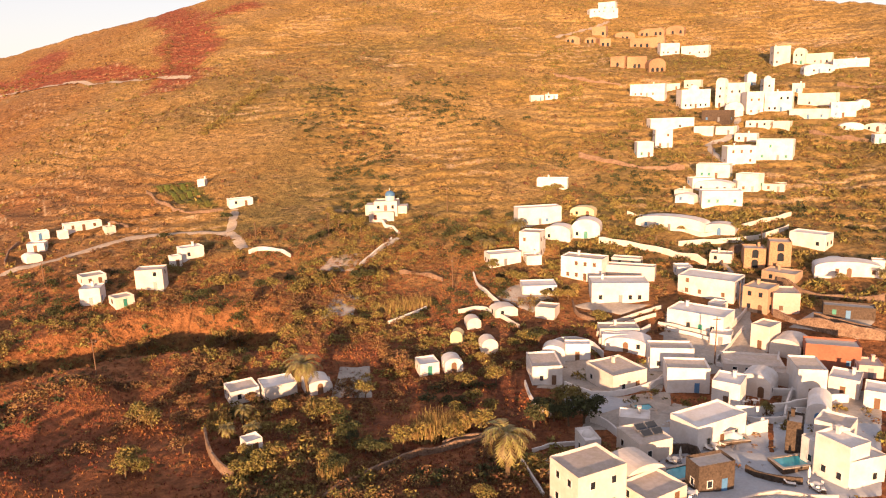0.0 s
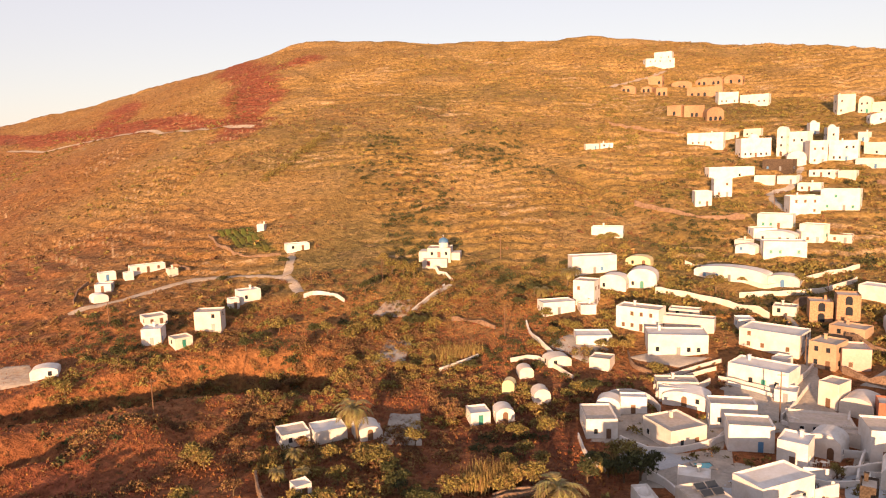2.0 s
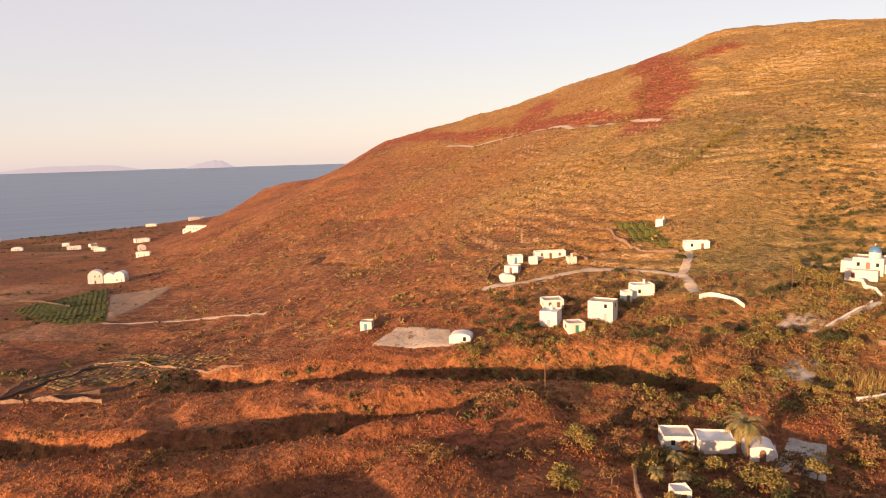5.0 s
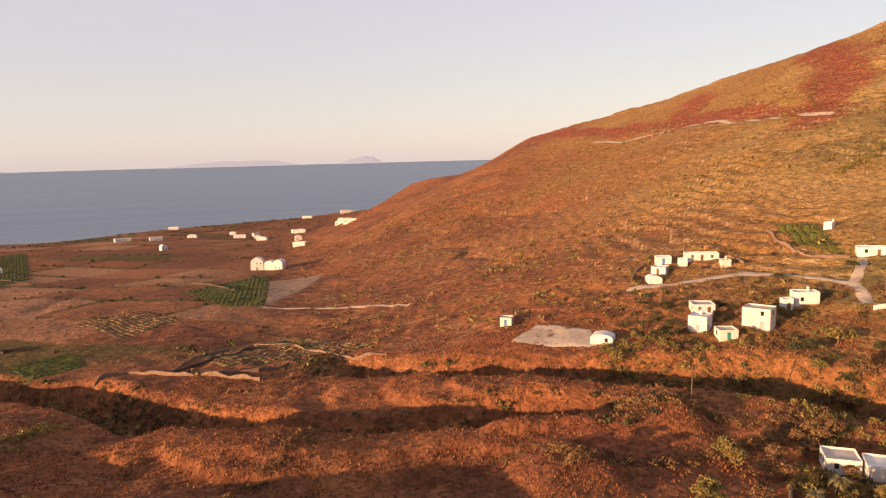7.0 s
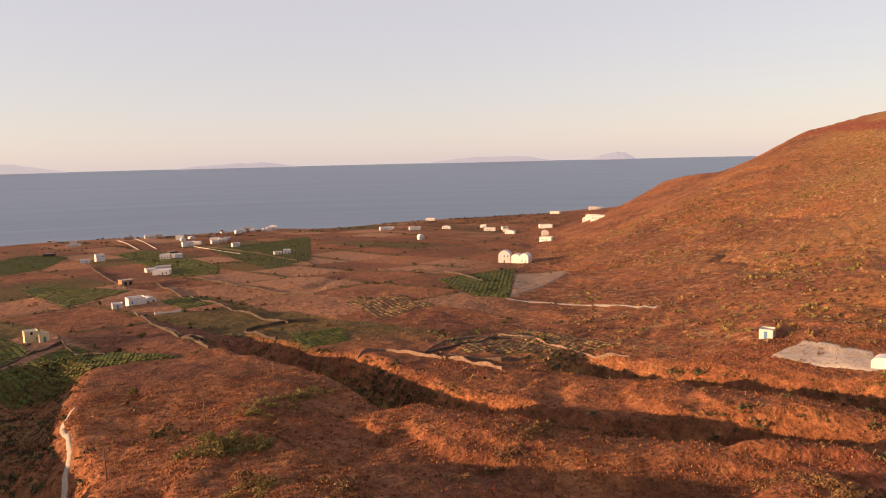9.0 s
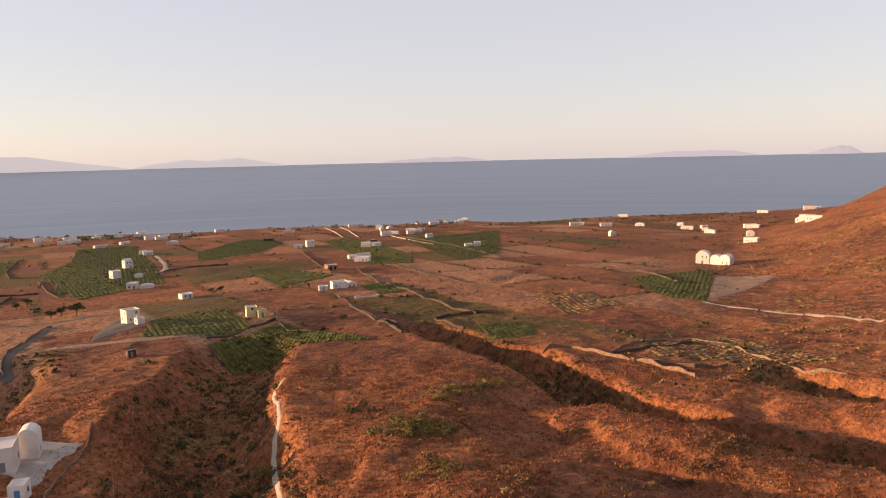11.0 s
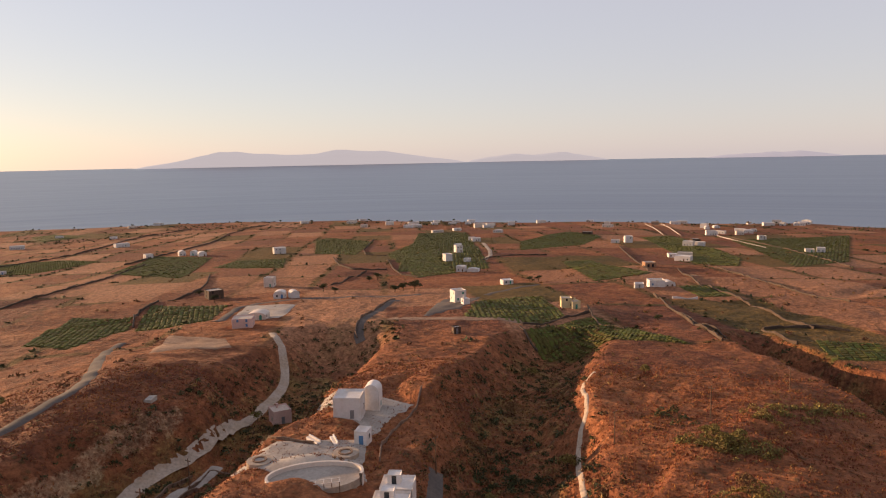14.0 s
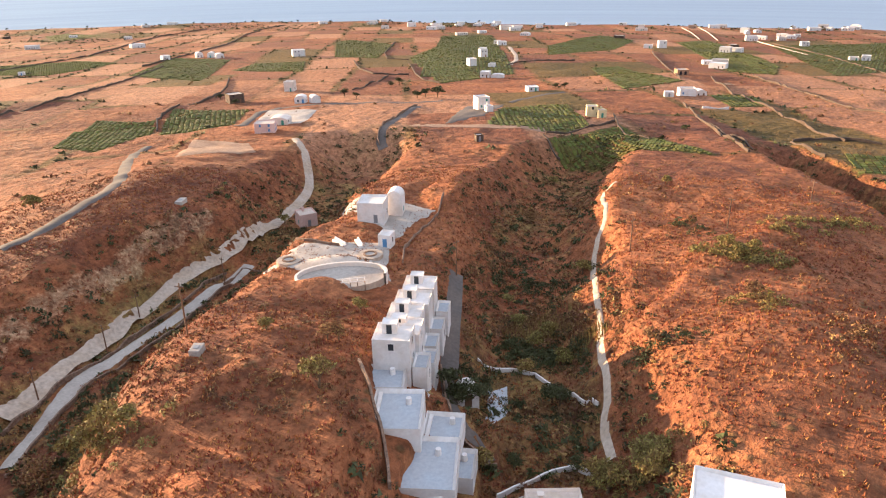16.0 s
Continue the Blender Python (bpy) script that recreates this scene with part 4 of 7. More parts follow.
def cane_clump(x, y, r, h, seed):
    g = np.random.default_rng(seed)
    n = 260
    a, rr = g.random(n) * 6.28, r * np.sqrt(g.random(n))
    bx, by = x + rr * np.cos(a), y + rr * np.sin(a)
    bz = ground_z(bx, by)
    hh = h * (0.55 + 0.5 * g.random(n))
    lean = g.normal(size=(n, 2)) * 0.16 * h
    tri = np.empty((n, 3, 3))
    th = g.random(n) * 6.28
    tri[:, 0] = np.stack((bx - 0.12 * np.cos(th), by - 0.12 * np.sin(th), bz - 0.2), -1)
    tri[:, 1] = np.stack((bx + 0.12 * np.cos(th), by + 0.12 * np.sin(th), bz - 0.2), -1)
    tri[:, 2] = np.stack((bx + lean[:, 0], by + lean[:, 1], bz + hh), -1)
    return tagged(new("cane_clump", tri_mesh("cane_clump", tri.reshape(-1, 3), REED)), "clump of tall straw-coloured dry canes", "reeds", "cane clumps")

# ---------------------------------------------------------------- houses: front middle x, y, turn, width, depth, height, walls, roof, storeys
for row in (
        (32.7, 241.3, 10, 15.7, 6.0, 6.1, WHITE, "f", 1),
        (25.8, 215.8, -26, 6.8, 6.0, 8.0, WHITE, "f", 2),
        (36.5, 228.5, -25, 9.1, 6.0, 5.1, WHITE, "v", 1),
        (46.1, 228.8, -19, 9.3, 7.0, 6.4, WHITE, "v", 1),
        (17.9, 210.0, 15, 10.2, 6.0, 3.8, WHITE, "f", 1),
        (26.6, 209.3, 7, 4.7, 5.0, 3.0, WHITE, "f", 1),
        (42.1, 276.0, -15, 12.1, 5.0, 3.8, WHITE, "f", 1),
        (48.2, 246.0, -24, 8.6, 5.0, 3.8, YELLOW, "v", 1),
        (38.5, 197.2, -32, 12.5, 6.0, 6.8, WHITE, "f", 2),
        (46.0, 181.1, -6, 15.1, 8.0, 5.5, WHITE, "f", 1),
        (52.0, 194.8, -23, 13.8, 4.0, 4.7, CREAM, "f", 1),
        (68.4, 180.3, -39, 14.9, 9.0, 5.5, WHITE, "f", 2),
        (59.3, 162.2, -40, 13.8, 8.0, 4.8, WHITE, "f", 1),
        (25.4, 188.1, 0, 9.7, 7.0, 2.9, WHITE, "f", 1)):
    house(*row, where="in the village", group="houses of the lower village")
for row in (
        (74.7, 231.7, -39, 23.7, 6.0, 4.7, WHITE, "v", 1),
        (88.2, 222.9, -31, 9.6, 6.0, 3.7, CREAM, "v", 1),
        (107.8, 205.7, -49, 10.5, 6.0, 4.4, WHITE, "f", 1),
        (88.3, 257.3, -39, 7.0, 5.0, 3.4, WHITE, "v", 1),
        (99.5, 250.3, -11, 14.0, 7.0, 5.2, WHITE, "f", 1),
        (102.4, 267.1, -36, 13.8, 6.0, 4.4, WHITE, "v", 1),
        (106.7, 279.4, -30, 12.7, 7.0, 5.5, WHITE, "f", 1),
        (115.3, 267.3, -45, 8.6, 6.0, 5.5, WHITE, "f", 1),
        (87.8, 195.1, -16, 5.8, 5.9, 5.8, RAW, "f", 2),
        (93.0, 191.0, -18, 5.7, 5.8, 8.5, RAW, "f", 3),
        (76.6, 168.9, -46, 6.3, 7.0, 6.5, OCHRE, "f", 2),
        (83.3, 166.1, -12, 6.3, 7.0, 5.4, PINK, "f", 1),
        (107.1, 181.5, -20, 16.4, 6.0, 4.1, WHITE, "v", 1),
        (70.4, 151.5, -50, 4.3, 5.7, 5.7, CREAM, "f", 1)):
    house(*row, where="in the village", group="houses of the lower village")
for row in (
        (74.2, 147.2, -42, 6.6, 7.4, 4.3, CREAM, "v", 1),
        (81.1, 140.5, -20, 10.6, 5.0, 5.3, RUST, "f", 1),
        (9.4, 157.0, 9, 3.9, 4.2, 3.8, CREAM, "v", 1),
        (1.5, 162.1, -11, 3.0, 3.0, 3.3, YELLOW, "v", 1),
        (0.7, 148.4, 11, 4.2, 4.5, 3.3, WHITE, "v", 1),
        (24.8, 174.3, -24, 5.3, 5.0, 3.1, CREAM, "f", 1),
        (116.2, 183.8, -25, 3.1, 3.1, 3.7, WHITE, "f", 1)):
    house(*row, where="in the village", group="houses of the lower village")
for row in (
        (40.7, 154.1, -25, 9.7, 6.0, 3.4, WHITE, "v", 1),
        (40.9, 160.5, -4, 9.4, 5.0, 2.8, CREAM, "f", 1)):
    house(*row, where="in the village", group="houses of the lower village")
for row in (
        (89.2, 263.4, -37, 5.5, 5.0, 3.0, CREAM, "f", 1),
        (-4.7, 147.5, 16, 4.5, 5.0, 2.8, WHITE, "f", 1),
        # the dark stone block stands in for an open, dark pergola
        (94.5, 158.7, -25, 10.9, 4.0, 3.2, DARKSTONE, "f", 1),
        (39.9, 158.3, -28, 6.2, 5.0, 2.8, WHITE, "f", 1),
        (64.7, 140.8, -15, 12.2, 8.0, 2.8, CREAM, "f", 1),
        (62.7, 154.6, -29, 4.6, 4.6, 2.8, WHITE, "f", 1),
        (86.0, 134.9, -18, 4.6, 5.2, 2.8, PINK, "f", 1),
        (88.9, 183.2, -46, 8.7, 6.0, 3.0, OCHRE, "f", 1),
        (80.2, 200.7, -28, 6.2, 5.0, 2.8, CREAM, "f", 1),
        (67.7, 194.2, -4, 4.3, 4.9, 2.9, WHITE, "f", 1),
        (15.1, 176.5, 15, 6.3, 5.0, 2.8, CREAM, "v", 1),
        (6.3, 170.1, 11, 3.6, 4.0, 2.8, CREAM, "v", 1)):
    house(*row, where="in the village", group="houses of the lower village")
for row in (
        (67.8, 171.7, -42, 3.6, 4.4, 2.8, WHITE, "f", 1),
        (107.8, 187.3, -11, 6.0, 5.0, 2.8, WHITE, "v", 1),
        (53.4, 204.7, -25, 8.6, 4.0, 2.8, CREAM, "f", 1),
        (68.5, 136.6, -34, 4.2, 4.3, 2.9, CREAM, "f", 1)):
    house(*row, where="in the village", group="houses of the lower village")
for row in (
        (100.5, 271.6, 1, 8.7, 6.0, 3.3, WHITE, "f", 1),
        (114.9, 264.9, -6, 7.8, 6.0, 4.2, WHITE, "f", 1),
        (123.9, 263.8, -33, 7.8, 6.0, 3.0, CREAM, "f", 1)):
    house(*row, where="in the village", group="houses of the lower village")
for row in (
        (20.9, 89.3, 26, 8.5, 7.0, 6.9, CREAM, "f", 2),
        (29.6, 98.0, 24, 7.6, 6.0, 4.3, CREAM, "v", 1),
        (31.1, 91.9, 31, 7.8, 6.0, 2.6, CREAM, "f", 1),
        (34.0, 107.6, 19, 6.5, 7.0, 3.7, CREAM, "f", 1),
        (47.0, 112.7, 27, 11.8, 6.5, 4.8, WHITE, "f", 1),
        (48.6, 134.7, -9, 8.5, 6.0, 5.4, WHITE, "f", 1),
        (53.3, 127.4, -34, 5.3, 6.0, 5.0, WHITE, "f", 1),
        (60.9, 132.1, -39, 6.2, 6.0, 4.8, WHITE, "v", 1),
        (37.3, 136.9, 24, 8.7, 9.5, 4.4, CREAM, "f", 1),
        (20.6, 140.8, 2, 6.5, 9.0, 4.3, WHITE, "f", 1),
        (23.4, 151.2, -15, 5.4, 4.0, 4.3, WHITE, "v", 1),
        (29.1, 151.4, -5, 5.7, 3.0, 4.0, WHITE, "f", 1),
        (58.3, 100.9, -74, 9.7, 7.0, 4.8, WHITE, "f", 1),
        (60.5, 103.4, -43, 5.2, 5.0, 7.6, WHITE, "f", 1),
        (66.5, 118.0, -29, 4.1, 8.0, 4.3, WHITE, "v", 1),
        (71.2, 129.5, -11, 5.4, 8.0, 6.2, WHITE, "f", 1),
        (77.5, 129.7, -36, 5.5, 6.0, 3.9, WHITE, "f", 1),
        (80.7, 123.6, -33, 4.8, 6.0, 3.5, WHITE, "f", 1),
        (57.1, 108.0, -28, 2.6, 4.0, 6.1, DARKSTONE, "f", 1),
        (23.8, 109.4, 10, 2.9, 5.0, 3.8, WHITE, "d", 1),
        (48.4, 144.7, -8, 9.3, 5.0, 5.2, WHITE, "f", 1),
        (38.9, 157.0, -8, 6.1, 4.0, 3.2, WHITE, "f", 1),
        (39.9, 96.7, 15, 6.3, 3.5, 4.9, DARKSTONE, "f", 1),
        (61.7, 97.3, 25, 4.6, 6.0, 7.0, WHITE, "f", 1),
        (33.1, 118.1, -16, 5.5, 4.0, 3.1, WHITE, "f", 1)):
    house(*row, where="in the village", group="houses of the lower village")
for row in (
        (133.2, 597.0, 5, 23.5, 8.0, 7.6, WHITE, "f", 2),
        (142.0, 627.0, -26, 14.6, 8.0, 6.3, WHITE, "f", 1),
        (92.8, 514.6, -17, 10.3, 6.0, 4.7, RAW, "v", 1),
        (105.8, 516.6, -33, 8.0, 6.0, 4.2, RAW, "v", 1),
        (115.4, 511.6, 7, 8.2, 6.0, 5.6, RAW, "f", 1),
        (116.1, 536.4, -27, 10.5, 6.0, 6.3, RAW, "f", 1),
        (136.6, 541.6, -2, 14.8, 6.0, 5.9, RAW, "v", 1),
        (156.9, 544.6, -29, 19.4, 6.0, 5.4, RAW, "v", 1),
        (173.6, 541.6, -34, 13.1, 6.0, 6.2, RAW, "v", 1),
        (143.0, 505.4, -24, 23.5, 6.0, 6.4, RAW, "f", 1),
        (111.2, 458.3, -35, 9.2, 7.0, 6.3, RAW, "f", 1),
        (122.7, 454.9, -4, 12.3, 7.0, 7.1, RAW, "f", 1),
        (133.3, 447.0, 4, 10.5, 7.0, 8.2, RAW, "v", 1),
        (152.9, 485.4, 1, 12.8, 7.0, 7.5, WHITE, "f", 1)):
    house(*row, where="high on the hillside", group="houses of the upper village")
for row in (
        (167.8, 481.0, -35, 17.7, 6.0, 6.1, WHITE, "f", 1),
        (204.7, 435.4, -5, 9.7, 7.0, 10.9, CREAM, "f", 2),
        (212.1, 429.9, -39, 6.4, 7.0, 9.8, CREAM, "v", 2),
        (222.0, 426.9, -37, 14.4, 6.0, 6.2, CREAM, "f", 1),
        (212.9, 407.2, -7, 16.2, 6.0, 5.2, WHITE, "v", 1),
        (231.3, 408.6, -19, 18.2, 6.0, 4.8, WHITE, "f", 1),
        (113.6, 398.7, -27, 18.9, 7.0, 6.9, WHITE, "f", 1),
        (131.6, 409.8, -7, 7.4, 5.0, 3.7, CREAM, "f", 1),
        (141.7, 407.9, -35, 9.2, 5.0, 4.5, CREAM, "f", 1),
        (132.0, 373.2, 2, 15.2, 8.0, 9.6, WHITE, "d", 1),
        (142.6, 368.6, -39, 4.5, 5.3, 14.9, WHITE, "v", 3),
        (150.0, 367.1, -44, 8.8, 7.0, 11.8, WHITE, "f", 2),
        (143.9, 352.7, -16, 8.5, 6.0, 7.4, WHITE, "v", 1),
        (154.8, 354.4, -4, 8.2, 7.0, 11.1, WHITE, "f", 2)):
    house(*row, where="high on the hillside", group="houses of the upper village")
for row in (
        (170.1, 374.1, -8, 5.4, 6.0, 10.6, WHITE, "d", 2),
        (165.4, 352.8, -32, 12.5, 7.0, 9.7, WHITE, "f", 2),
        (189.3, 383.7, -45, 4.8, 5.0, 4.9, WHITE, "f", 1),
        (172.6, 401.3, -4, 4.9, 5.0, 6.2, WHITE, "d", 1),
        (174.0, 339.9, -49, 17.8, 6.0, 4.7, WHITE, "f", 1),
        (185.1, 354.9, -44, 17.4, 7.0, 6.2, WHITE, "f", 1),
        (186.5, 332.3, -22, 10.6, 7.0, 7.0, WHITE, "f", 2),
        (199.7, 339.6, -18, 5.9, 6.0, 5.0, WHITE, "v", 1),
        (133.6, 349.2, -40, 14.0, 6.0, 5.5, DARKSTONE, "f", 1),
        (182.8, 318.1, -22, 9.6, 5.0, 3.5, WHITE, "v", 1),
        (189.8, 313.4, -53, 8.1, 5.0, 3.7, WHITE, "v", 1),
        (111.5, 346.1, 4, 21.7, 6.0, 5.4, WHITE, "f", 1),
        (88.0, 308.7, -2, 7.0, 6.0, 6.6, WHITE, "f", 1),
        (99.8, 320.9, -4, 7.7, 6.0, 8.2, WHITE, "f", 2)):
    house(*row, where="high on the hillside", group="houses of the upper village")
for row in (
        (122.5, 334.8, -28, 8.7, 5.0, 4.0, WHITE, "f", 1),
        (131.2, 331.6, -38, 8.2, 5.0, 3.7, WHITE, "f", 1),
        (123.3, 292.0, -3, 11.9, 7.0, 7.5, WHITE, "f", 2),
        (138.8, 296.8, -32, 14.2, 8.0, 8.5, WHITE, "f", 2),
        (52.3, 395.9, 7, 7.6, 4.0, 3.3, CREAM, "f", 1),
        (59.6, 392.3, -2, 6.8, 4.0, 2.8, WHITE, "f", 1),
        (184.6, 299.3, -15, 4.2, 5.0, 3.9, WHITE, "f", 1),
        (136.9, 321.4, -33, 9.5, 6.0, 3.6, WHITE, "f", 1),
        (147.9, 334.9, -42, 11.0, 6.0, 3.1, WHITE, "f", 1),
        (156.4, 329.3, -37, 7.3, 6.0, 3.3, CREAM, "f", 1)):
    house(*row, where="high on the hillside", group="houses of the upper village")
for row in (
        (-97.2, 182.7, 13, 5.3, 6.0, 4.7, WHITE, "f", 1),
        (-101.7, 195.3, 42, 6.4, 6.0, 2.9, WHITE, "f", 1),
        (-85.0, 192.6, 9, 7.6, 6.0, 5.8, CREAM, "f", 2),
        (-87.6, 182.3, 45, 5.1, 5.0, 2.8, CREAM, "f", 1),
        (-80.2, 215.8, 39, 7.0, 5.0, 3.7, WHITE, "f", 1),
        (-83.4, 210.4, 43, 3.0, 3.0, 3.4, WHITE, "f", 1),
        (-128.9, 213.0, 48, 4.5, 5.0, 2.8, WHITE, "v", 1),
        (-133.3, 221.7, 17, 5.2, 5.0, 2.8, WHITE, "f", 1),
        (-136.3, 230.6, 42, 5.4, 4.0, 2.8, WHITE, "f", 1),
        (-126.0, 239.4, 41, 11.9, 4.0, 2.8, WHITE, "f", 1),
        (-129.7, 232.7, 41, 3.0, 3.0, 2.8, WHITE, "f", 1),
        (-115.6, 237.2, 44, 3.2, 3.8, 2.8, CREAM, "f", 1),
        (-76.6, 259.8, 28, 8.8, 5.0, 2.9, WHITE, "f", 1),
        (-97.4, 278.1, -1, 3.0, 3.2, 2.8, WHITE, "f", 1)):
    house(*row, where="among dry gardens", group="houses of the gardens")
for row in (
        (-43.5, 137.9, 30, 6.1, 6.0, 3.0, WHITE, "f", 1),
        (-36.3, 139.4, 27, 7.1, 6.0, 2.8, WHITE, "f", 1),
        (-28.1, 139.9, 23, 5.6, 6.0, 3.0, WHITE, "v", 1),
        (-34.9, 113.4, 39, 3.0, 3.0, 2.8, WHITE, "f", 1),
        (-716.9, 470.6, 50, 10.2, 8.0, 4.5, WHITE, "v", 1),
        (-675.8, 458.0, 49, 15.6, 8.0, 4.5, WHITE, "f", 1),
        (-709.2, 473.1, 41, 16.0, 8.0, 4.5, WHITE, "f", 1),
        (-115.7, 162.8, 25, 6.4, 5.0, 2.8, WHITE, "v", 1),
        (-156.4, 166.5, 33, 3.9, 4.0, 2.8, CREAM, "f", 1)):
    house(*row, where="among dry gardens", group="houses of the gardens")
for row in (
        (-642.1, -799.7, 132, 16.0, 8.0, 4.5, WHITE, "f", 1),
        (-655.7, -642.7, 155, 16.0, 8.0, 4.5, WHITE, "f", 1),
        (-562.0, -476.4, 141, 6.5, 6.8, 5.1, WHITE, "v", 1),
        (-562.0, -463.9, 112, 5.8, 6.8, 5.1, WHITE, "v", 1),
        (-558.9, -449.9, 138, 7.7, 7.0, 4.5, WHITE, "v", 1),
        (-586.9, -379.8, 134, 11.7, 8.0, 6.0, WHITE, "f", 2),
        (-330.6, -258.2, 146, 8.6, 8.0, 5.2, DARKSTONE, "f", 2),
        (-330.0, -215.7, 114, 6.3, 6.5, 4.3, WHITE, "v", 1),
        (-331.7, -206.4, 138, 4.8, 5.6, 4.3, WHITE, "v", 1),
        (-250.2, -183.0, 117, 8.7, 8.0, 4.1, PINK, "f", 2),
        (-269.8, -189.3, 109, 8.7, 8.0, 3.6, CREAM, "v", 1),
        (-998.0, -896.1, 110, 16.0, 8.0, 4.5, WHITE, "f", 1),
        (-791.0, -895.9, 130, 10.8, 6.0, 3.1, WHITE, "f", 1),
        (-432.3, -558.0, 134, 5.0, 4.0, 2.8, WHITE, "f", 1)):
    house(*row, where="on the plain", group="houses of the plain")
for row in (
        (-766.3, -1001.4, 129, 8.6, 6.0, 3.1, DARKSTONE, "f", 1),
        (-1002.9, -416.4, 100, 14.3, 8.0, 4.5, WHITE, "f", 1),
        (-1017.8, -407.1, 124, 15.3, 8.0, 4.5, WHITE, "f", 1),
        (-613.0, -205.5, 93, 5.7, 6.5, 7.6, WHITE, "f", 2),
        (-536.9, -172.2, 90, 4.9, 5.0, 2.8, WHITE, "f", 1),
        (-757.7, -230.6, 113, 9.6, 7.0, 4.0, WHITE, "f", 1),
        (-328.1, -108.6, 130, 6.2, 7.0, 5.9, WHITE, "f", 2),
        (-322.3, -103.5, 128, 3.3, 4.0, 2.8, WHITE, "f", 1),
        (-420.4, -107.4, 126, 6.8, 6.0, 2.8, WHITE, "f", 1),
        (-329.4, -55.6, 107, 5.0, 5.1, 4.9, YELLOW, "f", 2),
        (-328.5, -50.7, 120, 4.1, 5.1, 3.6, YELLOW, "f", 1),
        (-259.2, -87.3, 130, 3.0, 3.0, 2.8, DARKSTONE, "f", 1),
        (-486.8, -151.5, 95, 8.9, 5.0, 2.8, WHITE, "v", 1),
        (-1019.4, -290.5, 119, 15.9, 7.0, 4.5, WHITE, "f", 1)):
    house(*row, where="on the plain", group="houses of the plain")
for row in (
        (-1110.3, -352.9, 92, 9.4, 7.0, 4.5, WHITE, "f", 1),
        (-930.5, -310.5, 130, 11.3, 7.0, 3.2, WHITE, "f", 1),
        (-1097.1, -560.0, 101, 12.7, 7.0, 4.5, WHITE, "f", 1),
        (-892.9, -326.3, 129, 15.7, 7.0, 3.1, CREAM, "f", 1),
        (-996.7, -489.4, 104, 10.8, 7.0, 4.5, CREAM, "f", 1),
        (-1139.6, -234.0, 117, 15.2, 7.0, 4.5, WHITE, "f", 1),
        (-760.0, -77.0, 85, 8.3, 6.0, 3.5, WHITE, "f", 1),
        (-767.4, -63.0, 108, 8.2, 7.0, 7.0, WHITE, "f", 2),
        (-753.4, -3.7, 76, 10.3, 8.0, 5.1, WHITE, "f", 1),
        (-797.7, 5.2, 111, 8.6, 8.0, 4.5, DARKSTONE, "f", 2),
        (-636.4, -12.4, 103, 12.0, 8.0, 3.1, WHITE, "f", 1),
        (-605.0, -6.9, 75, 13.1, 8.0, 4.1, WHITE, "f", 1),
        (-533.2, -27.9, 111, 8.2, 8.0, 3.7, RAW, "f", 1),
        (-422.6, -18.1, 106, 9.1, 8.0, 3.9, WHITE, "f", 1)):
    house(*row, where="on the plain", group="houses of the plain")
for row in (
        (-415.9, -27.8, 100, 5.2, 5.2, 2.8, WHITE, "f", 1),
        (-839.8, 74.0, 99, 8.1, 8.0, 4.5, WHITE, "f", 2),
        (-698.6, 100.9, 90, 7.3, 7.0, 2.9, CREAM, "f", 1),
        (-1101.1, -52.8, 85, 11.0, 8.0, 4.5, OCHRE, "f", 1),
        (-1125.8, -23.4, 101, 15.1, 7.0, 4.5, WHITE, "f", 1),
        (-1127.0, 124.2, 65, 6.8, 8.0, 4.5, WHITE, "f", 1),
        (-1124.4, 143.7, 89, 7.8, 7.7, 4.5, WHITE, "v", 1),
        (-1123.2, 150.8, 92, 8.0, 8.0, 4.5, WHITE, "f", 1),
        (-1124.4, 107.4, 103, 16.0, 8.0, 4.5, WHITE, "f", 1),
        (-986.3, 58.4, 73, 12.3, 7.0, 3.6, WHITE, "f", 1),
        (-942.5, 31.9, 71, 14.9, 7.0, 3.8, WHITE, "f", 1),
        (-992.9, 76.8, 96, 7.1, 6.0, 3.2, WHITE, "f", 1),
        (-1007.4, 20.1, 103, 5.9, 6.6, 4.5, WHITE, "v", 1),
        (-1041.4, -116.4, 90, 16.0, 7.0, 3.7, CREAM, "f", 1)):
    house(*row, where="on the plain", group="houses of the plain")
for row in (
        (-860.9, -120.9, 87, 11.7, 7.0, 3.4, DARKSTONE, "f", 1),
        (-1157.7, 83.2, 102, 5.9, 6.8, 4.5, WHITE, "v", 1),
        (-498.6, 250.0, 54, 9.8, 9.0, 9.5, WHITE, "v", 2),
        (-492.7, 256.9, 45, 7.2, 8.0, 7.3, WHITE, "v", 1),
        (-486.8, 261.3, 40, 7.6, 8.0, 7.6, WHITE, "v", 1),
        (-941.1, 330.1, 79, 16.0, 8.0, 4.5, WHITE, "f", 1),
        (-880.0, 510.2, 47, 16.0, 8.0, 4.5, WHITE, "f", 1),
        (-647.3, 373.5, 43, 13.0, 7.0, 4.5, WHITE, "f", 1),
        (-1151.8, 432.7, 59, 16.0, 7.0, 4.5, WHITE, "f", 1),
        (-791.6, 404.8, 45, 12.7, 7.0, 4.5, WHITE, "v", 1),
        (-904.9, 430.3, 58, 16.0, 7.0, 4.5, WHITE, "f", 1),
        (-962.5, 386.5, 57, 12.7, 7.0, 4.5, WHITE, "v", 1),
        (-977.2, 297.3, 87, 16.0, 7.0, 4.5, WHITE, "f", 1),
        (-609.9, -202.0, 129, 6.6, 7.0, 6.8, WHITE, "f", 2)):
    house(*row, where="on the plain", group="houses of the plain")
